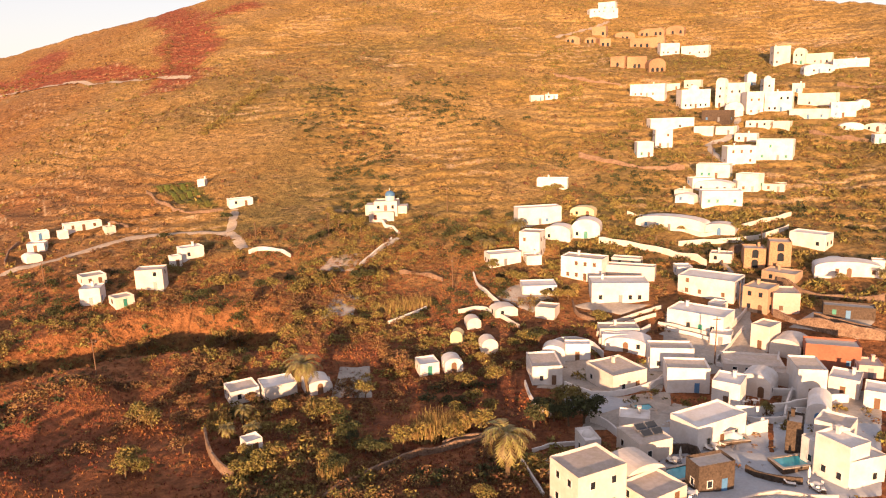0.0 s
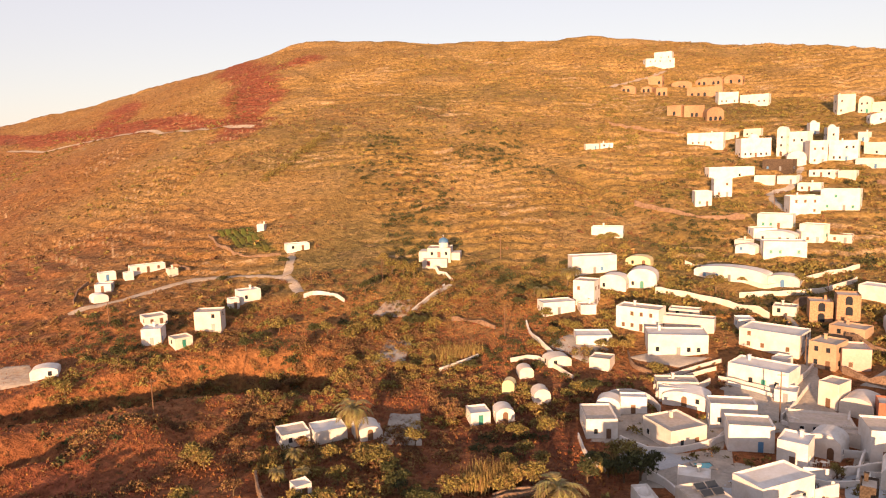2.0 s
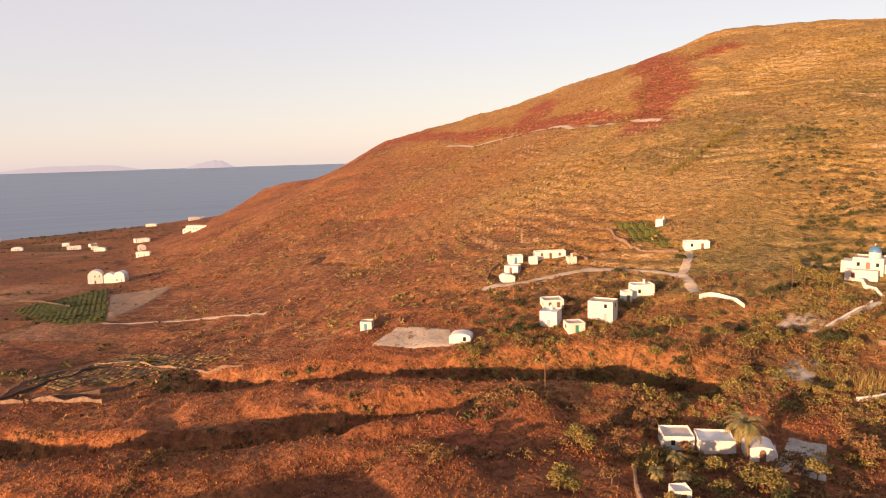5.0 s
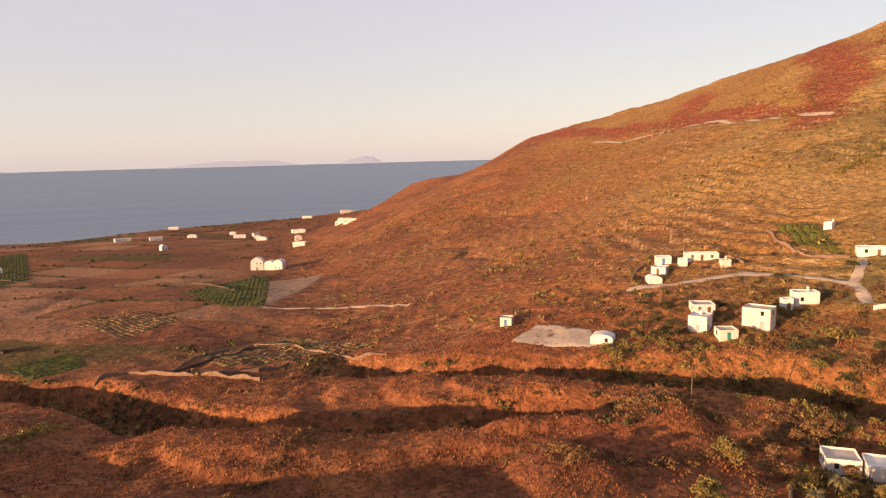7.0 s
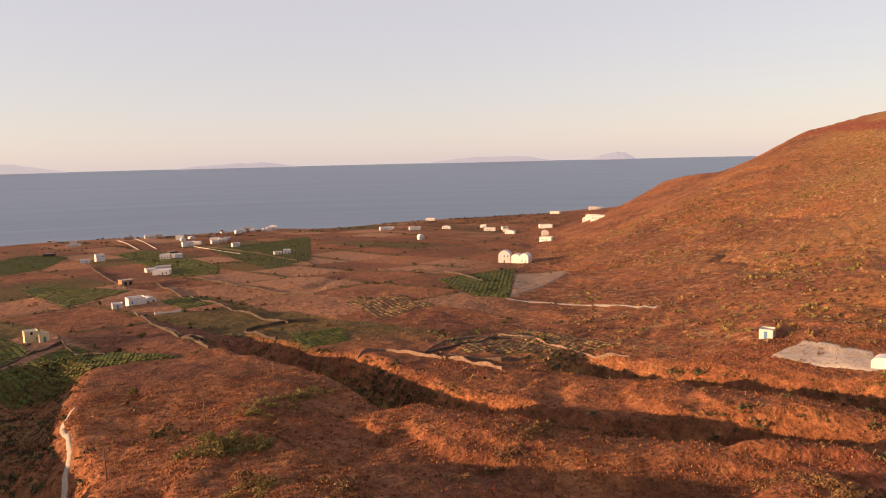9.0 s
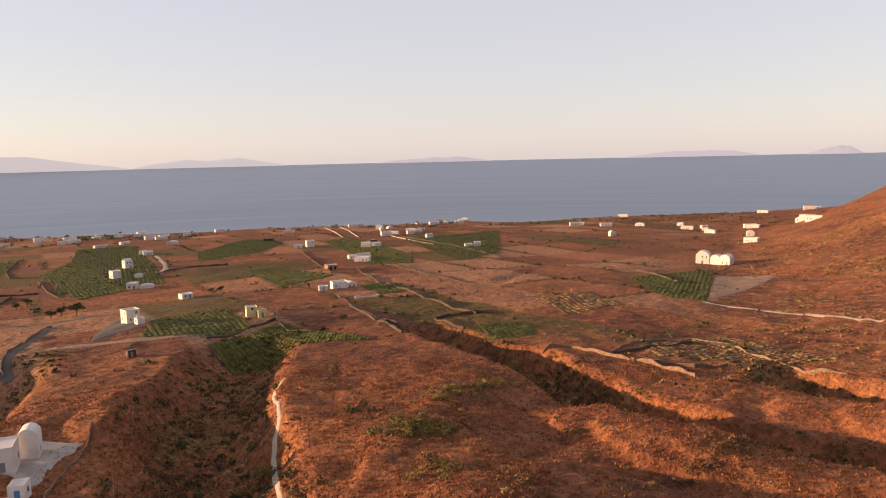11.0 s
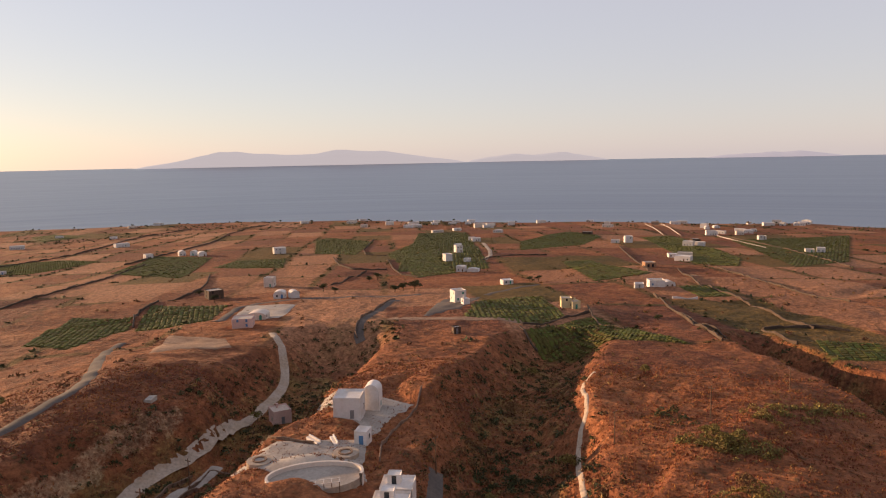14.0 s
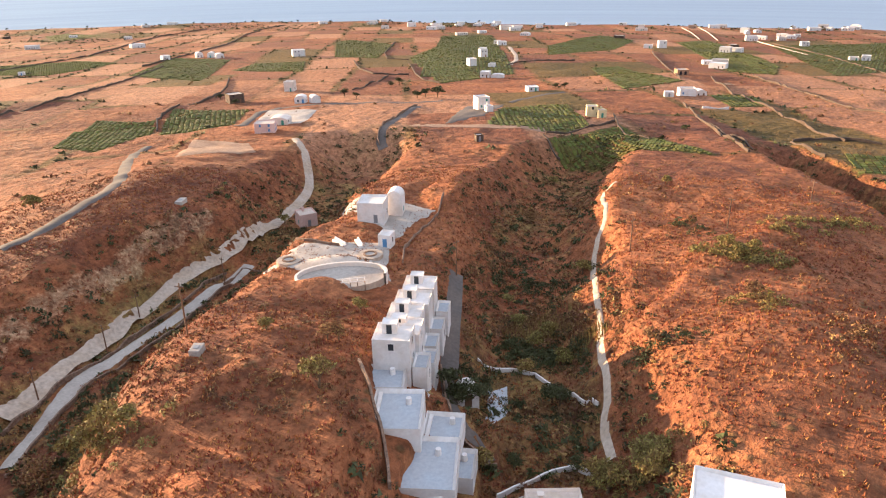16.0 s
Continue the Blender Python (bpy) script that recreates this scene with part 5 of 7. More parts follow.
for row in (
        (-1043.5, -425.0, 95, 16.0, 8.0, 4.5, WHITE, "f", 1),
        (-888.4, 512.9, 81, 16.0, 7.0, 4.5, WHITE, "f", 1)):
    house(*row, where="on the plain", group="houses of the plain")
for row in (
        (-1064.4, -474.4, 120, 13.2, 7.0, 6.0, WHITE, "f", 1),
        (-1082.5, -400.7, 127, 11.2, 7.0, 3.6, WHITE, "f", 1),
        (-892.7, -242.8, 86, 12.0, 7.0, 4.2, WHITE, "v", 1),
        (-1096.8, -274.7, 106, 11.0, 7.0, 6.0, WHITE, "f", 1),
        (-1064.3, -635.7, 132, 14.0, 7.0, 4.2, WHITE, "f", 1),
        (-543.7, -500.8, 153, 7.2, 7.0, 4.2, WHITE, "f", 1),
        (-377.4, -254.3, 106, 6.0, 7.0, 6.0, CREAM, "f", 1),
        (-794.7, -796.6, 117, 9.1, 7.0, 3.6, WHITE, "f", 1),
        (-1091.8, -441.9, 135, 18.0, 7.0, 3.6, WHITE, "f", 1),
        (-1155.1, -157.9, 88, 11.3, 7.0, 3.6, WHITE, "f", 1),
        (-768.0, 277.6, 92, 6.6, 7.0, 6.0, WHITE, "v", 1),
        (-870.0, 438.7, 53, 7.9, 7.0, 4.2, CREAM, "f", 1)):
    house(*row, where="on the plain", group="houses of the plain")
for row in (
        (-959.9, -916.1, 148, 12.9, 7.0, 3.6, CREAM, "f", 1),
        (-1080.3, -556.0, 94, 13.7, 7.0, 3.6, CREAM, "f", 1),
        (-1104.7, -378.6, 100, 13.2, 7.0, 3.6, WHITE, "v", 1),
        (-1034.1, -308.3, 122, 18.0, 7.0, 6.0, CREAM, "f", 1),
        (-1031.2, 15.4, 74, 10.0, 7.0, 6.0, WHITE, "f", 1),
        (-1139.8, 156.6, 99, 14.9, 7.0, 4.2, WHITE, "f", 1),
        (-931.3, 56.6, 102, 9.0, 7.0, 4.2, CREAM, "f", 1),
        (-919.1, 23.7, 101, 13.4, 7.0, 6.0, WHITE, "f", 1),
        (-538.5, -187.6, 132, 6.0, 7.0, 6.0, WHITE, "f", 1),
        (-770.3, -240.1, 107, 7.8, 7.0, 3.6, WHITE, "f", 1),
        (-485.9, -160.6, 96, 6.6, 7.0, 4.2, WHITE, "f", 1),
        (-1129.2, -555.0, 121, 12.2, 7.0, 3.6, WHITE, "f", 1),
        (-1120.2, -411.4, 116, 11.6, 7.0, 4.2, WHITE, "f", 1),
        (-1134.7, -382.3, 103, 13.5, 7.0, 3.6, WHITE, "f", 1)):
    house(*row, where="on the plain", group="houses of the plain")
for row in (
        (-1129.7, -351.9, 124, 11.5, 7.0, 6.0, WHITE, "f", 1),
        (-1085.0, -305.3, 120, 14.6, 7.0, 3.6, WHITE, "f", 1),
        (-1073.9, -121.0, 90, 8.7, 7.0, 6.0, CREAM, "f", 1),
        (-760.5, 6.3, 71, 11.1, 7.0, 4.2, WHITE, "f", 1),
        (-624.6, -5.2, 87, 12.1, 7.0, 6.0, CREAM, "f", 1),
        (-1039.2, 33.3, 112, 8.4, 7.0, 3.6, WHITE, "v", 1),
        (-960.7, 67.0, 83, 12.4, 7.0, 4.2, WHITE, "v", 1),
        (-1154.7, 120.0, 83, 13.1, 7.0, 6.0, CREAM, "f", 1),
        (-1161.0, 160.7, 67, 13.3, 7.0, 6.0, WHITE, "v", 1),
        (-990.2, 307.6, 72, 11.7, 7.0, 3.6, WHITE, "f", 1),
        (-701.1, 110.1, 83, 6.9, 7.0, 4.2, WHITE, "f", 1),
        (-964.3, 448.0, 53, 8.6, 7.0, 4.2, WHITE, "f", 1),
        (-915.7, 461.7, 87, 8.3, 7.0, 4.2, CREAM, "f", 1),
        (-717.9, 414.4, 65, 8.0, 7.0, 6.0, CREAM, "v", 1)):
    house(*row, where="on the plain", group="houses of the plain")
for row in (
        (-1148.0, 682.6, 41, 18.0, 7.0, 4.2, CREAM, "f", 1),
        (-1138.7, 774.5, 63, 17.8, 7.0, 4.2, WHITE, "f", 1),
        (-1132.0, 756.6, 64, 13.2, 7.0, 6.0, CREAM, "f", 1),
        (-1165.7, -15.1, 82, 15.1, 7.0, 4.2, CREAM, "f", 1),
        (-433.8, -11.5, 113, 7.0, 7.0, 4.2, WHITE, "v", 1)):
    house(*row, where="on the plain", group="houses of the plain")
for row in (
        (-49.5, -23.0, 121, 7.2, 7.1, 6.3, WHITE, "f", 1),
        (-54.6, -18.4, 95, 3.6, 4.0, 7.9, WHITE, "f", 1),
        (-61.2, -10.4, 112, 6.9, 7.5, 4.3, CREAM, "f", 1),
        (-146.7, -78.4, 106, 6.7, 7.2, 5.2, WHITE, "f", 1),
        (-156.2, -76.3, 104, 4.2, 4.6, 7.0, WHITE, "v", 1),
        (-88.8, -31.5, 120, 3.4, 3.6, 3.4, WHITE, "v", 1),
        (-58.3, 7.1, 91, 8.9, 8.0, 4.5, WHITE, "f", 1),
        (-173.1, -114.0, 138, 5.5, 6.0, 4.1, PINK, "f", 1),
        (-132.1, -67.4, 98, 3.0, 3.5, 3.1, WHITE, "f", 1)):
    house(*row, where="on the ridge", group="houses of the ridge")
# ---------------------------------------------------------------- lanes and tracks
strip("lane", [(-62.6, -105.5), (-77.1, -109.4), (-95.7, -114.5), (-117.3, -118.7), (-139.9, -119.3), (-162.2, -122.5), (-189.0, -130.1), (-208.7, -135.9), (-222.5, -144.5), (-240.4, -161.4)], 3.2, DIRT, "pale dusty lane in the cutting", "road")
strip("track", [(-54.6, -94.8), (-75.4, -105.3), (-97.2, -108.6), (-111.0, -108.3), (-128.9, -111.1), (-142.9, -114.7)], 3.2, PAVING, "walled concrete track beside the lane", "road")
strip("footpath", [(-81.2, -7.6), (-89.1, -10.2), (-94.4, -10.2), (-109.4, -14.2), (-121.9, -16.0), (-135.4, -20.1), (-166.7, -25.2), (-178.2, -24.1), (-205.6, -30.5), (-214.6, -27.4)], 1.2, DIRT, "narrow pale footpath along the gully", "path")
strip("road", [(-98.2, -147.4), (-106.0, -145.9), (-118.3, -148.7), (-134.2, -151.8), (-149.7, -162.2), (-200.6, -209.9), (-218.2, -218.2)], 4.0, ASPHALT, "narrow worn asphalt road across dry fields", "road")
strip("road", [(-261.3, -206.0), (-308.4, -224.0), (-328.1, -200.8), (-338.5, -178.2), (-348.9, -158.9), (-361.1, -143.5)], 4.5, ASPHALT, "asphalt country road on the plain", "road")
strip("road", [(-257.8, -129.7), (-262.2, -133.2), (-282.8, -139.0), (-336.3, -146.6)], 4.0, ASPHALT, "walled asphalt side road on the plain", "road")
strip("road", [(-365.1, -106.6), (-399.9, -101.0), (-421.1, -88.6)], 4.0, ASPHALT, "curving asphalt road on the plain", "road")
strip("road", [(-553.1, -161.2), (-611.2, -171.2), (-736.1, -216.4)], 4.0, DIRT, "pale farm road between vineyards", "road")
strip("track", [(-134.3, 203.2), (-124.6, 210.8), (-114.0, 223.4), (-104.4, 233.5), (-91.6, 237.7), (-76.1, 238.8), (-71.3, 233.1), (-65.7, 222.0)], 3.6, DIRT, "pale dirt track past the hamlet", "road")
strip("track", [(-75.3, 238.0), (-76.7, 248.2), (-78.5, 257.3)], 3.2, DIRT, "pale dirt track to a farm shed", "road")
strip("footpath", [(-16.6, 230.0), (-21.8, 222.8), (-27.0, 212.7)], 2.0, PAVING, "pale path up to the church", "path")
strip("track", [(-319.9, 161.5), (-296.9, 178.5), (-266.6, 187.9), (-234.0, 189.0)], 2.2, DIRT, "pale farm track along a bank", "road")
strip("drive", [(-93.2, -36.6), (-110.6, -42.6), (-136.0, -51.3)], 3.2, ASPHALT, "grey paved drive beside the white row", "road")
strip("drive", [(-77.2, -23.9), (-81.1, -31.4), (-92.8, -36.9)], 2.6, ASPHALT, "grey paved drive beside the white row", "road")
strip("lane", [(118.7, 299.1), (118.0, 304.6), (119.8, 317.0), (120.3, 324.5), (134.3, 327.9), (145.0, 350.5)], 3, PAVING, "concrete village lane on the slope", "road")
strip("road", [(82.8, 527.6), (100.7, 546.5), (116.3, 562.1), (134.4, 585.7)], 4, DIRT, "pale dirt road up the hillside", "road")
strip("lane", [(60.3, 146.9), (69.9, 159.0), (76.9, 174.0), (79.8, 191.0), (81.7, 203.1)], 2.6, PAVING, "narrow concrete village lane", "road")
strip("road", [(-420.0, 577.8), (-349.5, 556.4), (-270.6, 515.3), (-198.6, 463.4), (-152.8, 436.2)], 5, DIRT, "pale contour road under the red slope", "road")
# ---------------------------------------------------------------- walls
wall_run([(-20.0, 96.4), (-17.3, 100.4), (-13.3, 104.9), (-8.1, 111.1), (-2.2, 112.7), (6.2, 117.1)], STONE, "stepped dry-stone wall round a red field", 1.6, 0.6, "stone_wall")
wall_run([(-46.9, 122.4), (-43.4, 113.8), (-39.8, 108.1), (-36.6, 105.3)], STONE, "low dry-stone wall along a field edge", 2.0, 0.6, "stone_wall")
wall_run([(-60.4, -103.3), (-75.5, -106.7), (-97.6, -110.7), (-114.4, -111.3), (-134.7, -115.9)], STONE, "rubble wall beside the walled track", 1.0, 0.5, "stone_wall")
wall_run([(-53.0, -92.6), (-74.1, -102.7), (-93.7, -103.7), (-111.0, -106.0), (-127.0, -108.1)], STONE, "rubble wall beside the walled track", 1.0, 0.5, "stone_wall")
wall_run([(-259.3, -132.2), (-262.7, -135.0), (-284.9, -141.5), (-338.1, -149.0)], STONE, "low dry-stone wall along a field edge", 1.2, 0.5, "stone_wall")
wall_run([(-228.3, 82.5), (-232.6, 99.2), (-241.0, 118.3), (-222.7, 133.1)], DARKSTONE, "low dry-stone wall along a field edge", 1.2, 0.6, "stone_wall")
wall_run([(-217.9, 87.7), (-203.7, 97.5), (-204.2, 111.9)], STONE, "low dry-stone wall along a field edge", 1.5, 0.5, "stone_wall")
wall_run([(-241.7, 61.2), (-243.7, 72.3), (-224.8, 80.6), (-209.9, 88.5), (-192.9, 95.5)], STONE, "low dry-stone wall along a field edge", 1.8, 0.5, "stone_wall")
wall_run([(-230.3, 82.6), (-250.1, 100.7), (-245.1, 127.5), (-197.2, 128.6), (-182.7, 136.7)], STONE, "low dry-stone wall along a field edge", 1.0, 0.5, "stone_wall")
wall_run([(-70.5, -21.0), (-81.0, -14.1), (-78.1, -7.8)], WHITE, "low whitewashed garden wall", 1.2, 0.35, "garden_wall")
wall_run([(-106.0, -35.9), (-108.8, -27.3), (-101.0, -18.4), (-94.7, -11.8)], WHITE, "low whitewashed garden wall", 1.0, 0.35, "garden_wall")
wall_run([(-94.1, -38.4), (-79.2, -31.1), (-75.3, -25.9), (-76.7, -22.9)], STONE, "low dry-stone wall along a field edge", 1.0, 0.4, "stone_wall")
wall_run([(-76.6, -44.2), (-69.1, -37.7), (-62.3, -32.9), (-57.8, -30.4)], STONE, "low dry-stone wall along a field edge", 1.3, 0.5, "stone_wall")
wall_run([(-126.1, -109.8), (-145.2, -116.4), (-128.5, -89.3), (-128.0, -76.8)], STONE, "curved low wall round the paved court", 1.0, 0.4, "stone_wall")
wall_run([(-171.6, -68.4), (-158.6, -65.7), (-141.3, -66.0), (-126.5, -60.3)], STONE, "low dry-stone wall along a field edge", 1.2, 0.4, "stone_wall")
wall_run([(-117.7, 274.1), (-111.5, 265.8), (-99.4, 256.0), (-88.6, 253.3), (-82.4, 256.1)], STONE, "curved dry-stone wall round a hill vineyard", 1.4, 0.5, "stone_wall")
wall_run([(-137.0, 210.7), (-142.2, 220.6), (-142.5, 228.7)], STONE, "low dry-stone wall along a field edge", 1.2, 0.5, "stone_wall")
wall_run([(-122.2, 247.2), (-118.2, 247.4), (-111.4, 240.9)], STONE, "low dry-stone wall along a field edge", 1.0, 0.4, "stone_wall")
wall_run([(-64.0, 220.2), (-60.5, 223.4), (-54.4, 221.3), (-49.7, 216.1)], WHITE, "low whitewashed garden wall", 1.6, 0.5, "garden_wall")
wall_run([(-23.5, 244.9), (-19.1, 238.8), (-16.2, 234.9)], WHITE, "low whitewashed garden wall", 1.4, 0.6, "garden_wall")
wall_run([(-27.4, 211.2), (-23.5, 220.5), (-18.5, 229.3)], WHITE, "low whitewashed garden wall", 0.9, 0.4, "garden_wall")
wall_run([(-14.7, 205.5), (-10.0, 204.8), (-1.6, 199.0)], STONE, "low dry-stone wall along a field edge", 1.6, 0.5, "stone_wall")
wall_run([(-16.0, 174.3), (-12.2, 177.2), (-6.2, 182.1)], WHITE, "low whitewashed garden wall", 1.2, 0.5, "garden_wall")
wall_run([(7.6, 203.4), (8.8, 194.1), (12.1, 186.4), (13.9, 182.7)], WHITE, "low whitewashed garden wall", 1.6, 0.5, "garden_wall")
wall_run([(73.8, 218.9), (83.1, 217.8), (93.6, 214.4), (103.4, 217.8), (111.0, 224.0)], CREAM, "pale rendered terrace wall", 2.0, 0.5, "terrace_wall")
wall_run([(77.9, 191.7), (80.7, 202.0), (90.9, 210.5)], STONE, "dark rubble retaining wall", 3.0, 0.6, "stone_wall")
wall_run([(2.4, 178.8), (8.7, 182.4), (13.3, 176.3), (17.6, 169.6)], CREAM, "pale rendered garden wall", 1.4, 0.4, "garden_wall")
wall_run([(22.5, 156.7), (28.5, 160.3), (33.6, 158.5), (35.0, 152.1)], WHITE, "curved whitewashed courtyard wall", 2.4, 0.4, "garden_wall")
wall_run([(35.9, 162.8), (44.2, 168.1), (52.8, 171.6)], CREAM, "pale rendered garden wall", 1.5, 0.4, "garden_wall")
wall_run([(53.1, 163.2), (57.7, 160.1), (62.5, 156.1)], WHITE, "low whitewashed garden wall", 1.2, 0.35, "garden_wall")
wall_run([(59.2, 147.2), (65.4, 154.5), (71.0, 161.7)], WHITE, "low whitewashed garden wall", 1.4, 0.35, "garden_wall")
wall_run([(58.3, 144.9), (62.9, 140.0), (69.7, 139.1)], WHITE, "low whitewashed garden wall", 1.2, 0.35, "garden_wall")
wall_run([(80.2, 166.1), (84.3, 157.5), (90.4, 152.5), (96.9, 148.4)], STONE, "tall rubble terrace wall", 2.6, 0.6, "stone_wall")
wall_run([(88.4, 182.1), (92.0, 173.1), (99.3, 169.0), (106.6, 164.9)], STONE, "rubble terrace wall", 2.0, 0.6, "stone_wall")
wall_run([(33.7, 184.0), (33.1, 175.4), (37.3, 171.6)], STONE, "low dry-stone wall along a field edge", 1.5, 0.5, "stone_wall")
wall_run([(15.8, 141.0), (16.2, 134.1), (19.2, 125.8)], WHITE, "low whitewashed garden wall", 1.6, 0.4, "garden_wall")
wall_run([(13.8, 112.4), (18.5, 114.9), (24.1, 115.6)], WHITE, "low whitewashed garden wall", 1.0, 0.3, "garden_wall")
wall_run([(11.5, 109.1), (12.3, 102.2), (13.4, 95.4)], WHITE, "low whitewashed garden wall", 1.0, 0.35, "garden_wall")
wall_run([(-1.8, 114.2), (2.3, 116.8), (7.2, 117.7), (8.4, 115.6)], STONE, "low dry-stone wall along a field edge", 1.5, 0.6, "stone_wall")
wall_run([(42.0, 93.2), (46.8, 95.1), (53.1, 95.1), (57.0, 94.0)], CREAM, "curved pale terrace parapet", 1.2, 0.5, "garden_wall")
wall_run([(61.5, 126.2), (63.6, 124.3), (67.6, 123.8)], WHITE, "low whitewashed garden wall", 1.3, 0.35, "garden_wall")
wall_run([(52.8, 120.9), (57.8, 119.6), (65.2, 121.7)], WHITE, "low whitewashed garden wall", 1.5, 0.35, "garden_wall")
wall_run([(26.2, 123.1), (28.5, 121.4), (30.0, 117.0)], WHITE, "thick whitewashed courtyard wall between houses", 2.2, 0.5, "garden_wall")
wall_run([(24.4, 141.1), (30.3, 134.5), (39.0, 136.7), (45.0, 140.0)], WHITE, "thick whitewashed courtyard wall between houses", 1.6, 0.5, "garden_wall")
wall_run([(53.6, 123.4), (59.4, 123.2), (67.9, 126.3), (77.2, 127.3)], WHITE, "thick whitewashed courtyard wall between houses", 2.4, 0.5, "garden_wall")
wall_run([(63.6, 132.6), (67.3, 132.0), (70.7, 130.8)], WHITE, "thick whitewashed courtyard wall between houses", 2.0, 0.5, "garden_wall")
wall_run([(52.1, 115.2), (54.5, 115.8), (56.4, 116.1)], WHITE, "thick whitewashed courtyard wall between houses", 3.0, 0.5, "garden_wall")
wall_run([(35.6, 158.9), (40.3, 161.8), (45.6, 161.0), (49.3, 164.6)], WHITE, "thick whitewashed courtyard wall between houses", 2.0, 0.5, "garden_wall")
wall_run([(41.5, 137.1), (46.1, 142.5), (48.8, 145.1)], WHITE, "thick whitewashed courtyard wall between houses", 1.4, 0.5, "garden_wall")
wall_run([(60.4, 145.8), (64.0, 143.0), (68.7, 139.5), (73.1, 147.5), (77.0, 154.4)], WHITE, "thick whitewashed courtyard wall between houses", 1.6, 0.5, "garden_wall")
wall_run([(37.3, 167.2), (45.5, 171.4), (55.5, 176.0)], CREAM, "pale rendered terrace wall between houses", 1.4, 0.5, "terrace_wall")
wall_run([(51.8, 166.2), (58.0, 161.7), (63.7, 157.8), (70.0, 164.3), (77.7, 172.9)], CREAM, "pale rendered terrace wall between houses", 1.6, 0.5, "terrace_wall")
wall_run([(77.3, 230.3), (85.5, 221.7), (103.2, 229.1), (117.6, 236.1)], CREAM, "pale rendered terrace wall between houses", 1.8, 0.5, "terrace_wall")
wall_run([(65.0, 248.8), (72.1, 245.2), (78.3, 238.3)], CREAM, "pale rendered terrace wall between houses", 1.8, 0.5, "terrace_wall")
wall_run([(80.0, 148.4), (85.3, 142.2), (90.4, 137.1)], STONE, "rubble terrace wall below the houses", 1.6, 0.5, "terrace_wall")
wall_run([(70.1, 134.3), (65.2, 127.0), (61.8, 120.9)], WHITE, "thick whitewashed courtyard wall between houses", 2.0, 0.5, "garden_wall")
wall_run([(87.4, 160.8), (92.3, 154.9), (97.9, 149.5)], STONE, "rubble terrace wall below the houses", 2.4, 0.5, "terrace_wall")
wall_run([(36.5, 109.9), (39.9, 110.0), (41.7, 108.7), (38.8, 100.3)], DARKSTONE, "dark stone terrace wall by the pools", 2.2, 0.5, "terrace_wall")
wall_run([(47.2, 103.4), (48.8, 100.7), (54.3, 99.2)], DARKSTONE, "dark stone terrace wall by the pools", 1.6, 0.5, "terrace_wall")
wall_run([(49.5, 223.8), (59.0, 217.7), (69.1, 210.1), (76.0, 200.4)], CREAM, "pale rendered terrace wall between houses", 2.6, 0.5, "terrace_wall")
wall_run([(59.4, 311.4), (73.4, 300.7), (86.2, 292.0), (99.5, 291.4)], STONE, "pale stone terrace wall on the slope", 2.4, 0.8, "stone_wall")
wall_run([(164.6, 319.5), (172.6, 312.5), (185.0, 304.6)], STONE, "pale stone terrace wall on the slope", 2.4, 0.8, "stone_wall")
wall_run([(67.8, 439.3), (83.0, 429.7), (105.1, 423.7)], STONE, "pale stone terrace wall on the slope", 1.8, 0.8, "stone_wall")
wall_run([(209.3, 381.3), (223.5, 376.0), (228.3, 366.0)], STONE, "pale stone terrace wall on the slope", 2.0, 0.8, "stone_wall")
wall_run([(-379.7, -8.7), (-390.7, 4.0)], WHITE, "low whitewashed garden wall", 1.6, 0.5, "garden_wall")
wall_run([(-917.8, 29.5), (-873.1, 36.1), (-739.2, 68.1)], CREAM, "low pale roadside wall", 0.7, 0.5, "garden_wall")
wall_run([(-1118.8, -68.5), (-907.5, -33.2)], CREAM, "low pale roadside wall", 0.7, 0.5, "garden_wall")
wall_run([(-1128.7, -45.4), (-910.5, -13.1)], CREAM, "low pale roadside wall", 0.7, 0.5, "garden_wall")
wall_run([(-252.8, -358.1), (-287.5, -374.0), (-332.7, -385.3), (-405.4, -423.6), (-499.3, -465.6)], DARKSTONE, "dark dry-stone wall between fields", 1.5, 0.9, "stone_wall")
wall_run([(-434.7, -610.1), (-503.4, -613.7), (-591.6, -629.8), (-810.9, -781.4), (-956.6, -789.0)], DARKSTONE, "dark dry-stone wall between fields", 1.5, 0.9, "stone_wall")
wall_run([(-500.3, -490.4), (-639.1, -521.7), (-950.2, -692.6), (-1028.8, -686.6)], DARKSTONE, "dark dry-stone wall between fields", 1.5, 0.9, "stone_wall")
wall_run([(-316.9, -286.1), (-337.3, -286.8), (-377.5, -302.7), (-434.2, -344.1)], DARKSTONE, "dark dry-stone wall between fields", 1.5, 0.9, "stone_wall")
wall_run([(-246.8, -240.0), (-279.7, -269.6), (-312.4, -283.9)], DARKSTONE, "dark dry-stone wall between fields", 1.5, 0.9, "stone_wall")
wall_run([(-544.7, -246.7), (-465.3, -202.9), (-451.6, -181.5)], DARKSTONE, "dark dry-stone wall between fields", 1.3, 0.8, "stone_wall")
wall_run([(-473.6, -231.5), (-388.2, -214.9)], DARKSTONE, "dark dry-stone wall between fields", 1.3, 0.8, "stone_wall")
wall_run([(-561.0, -307.0), (-477.0, -254.7), (-484.2, -219.5)], DARKSTONE, "dark dry-stone wall between fields", 1.3, 0.8, "stone_wall")
wall_run([(-754.3, -357.5), (-580.8, -291.2), (-573.2, -259.5)], DARKSTONE, "dark dry-stone wall between fields", 1.3, 0.8, "stone_wall")
wall_run([(-281.7, -67.2), (-272.7, -60.9), (-272.1, -57.6)], DARKSTONE, "dark dry-stone wall between fields", 1.3, 0.8, "stone_wall")
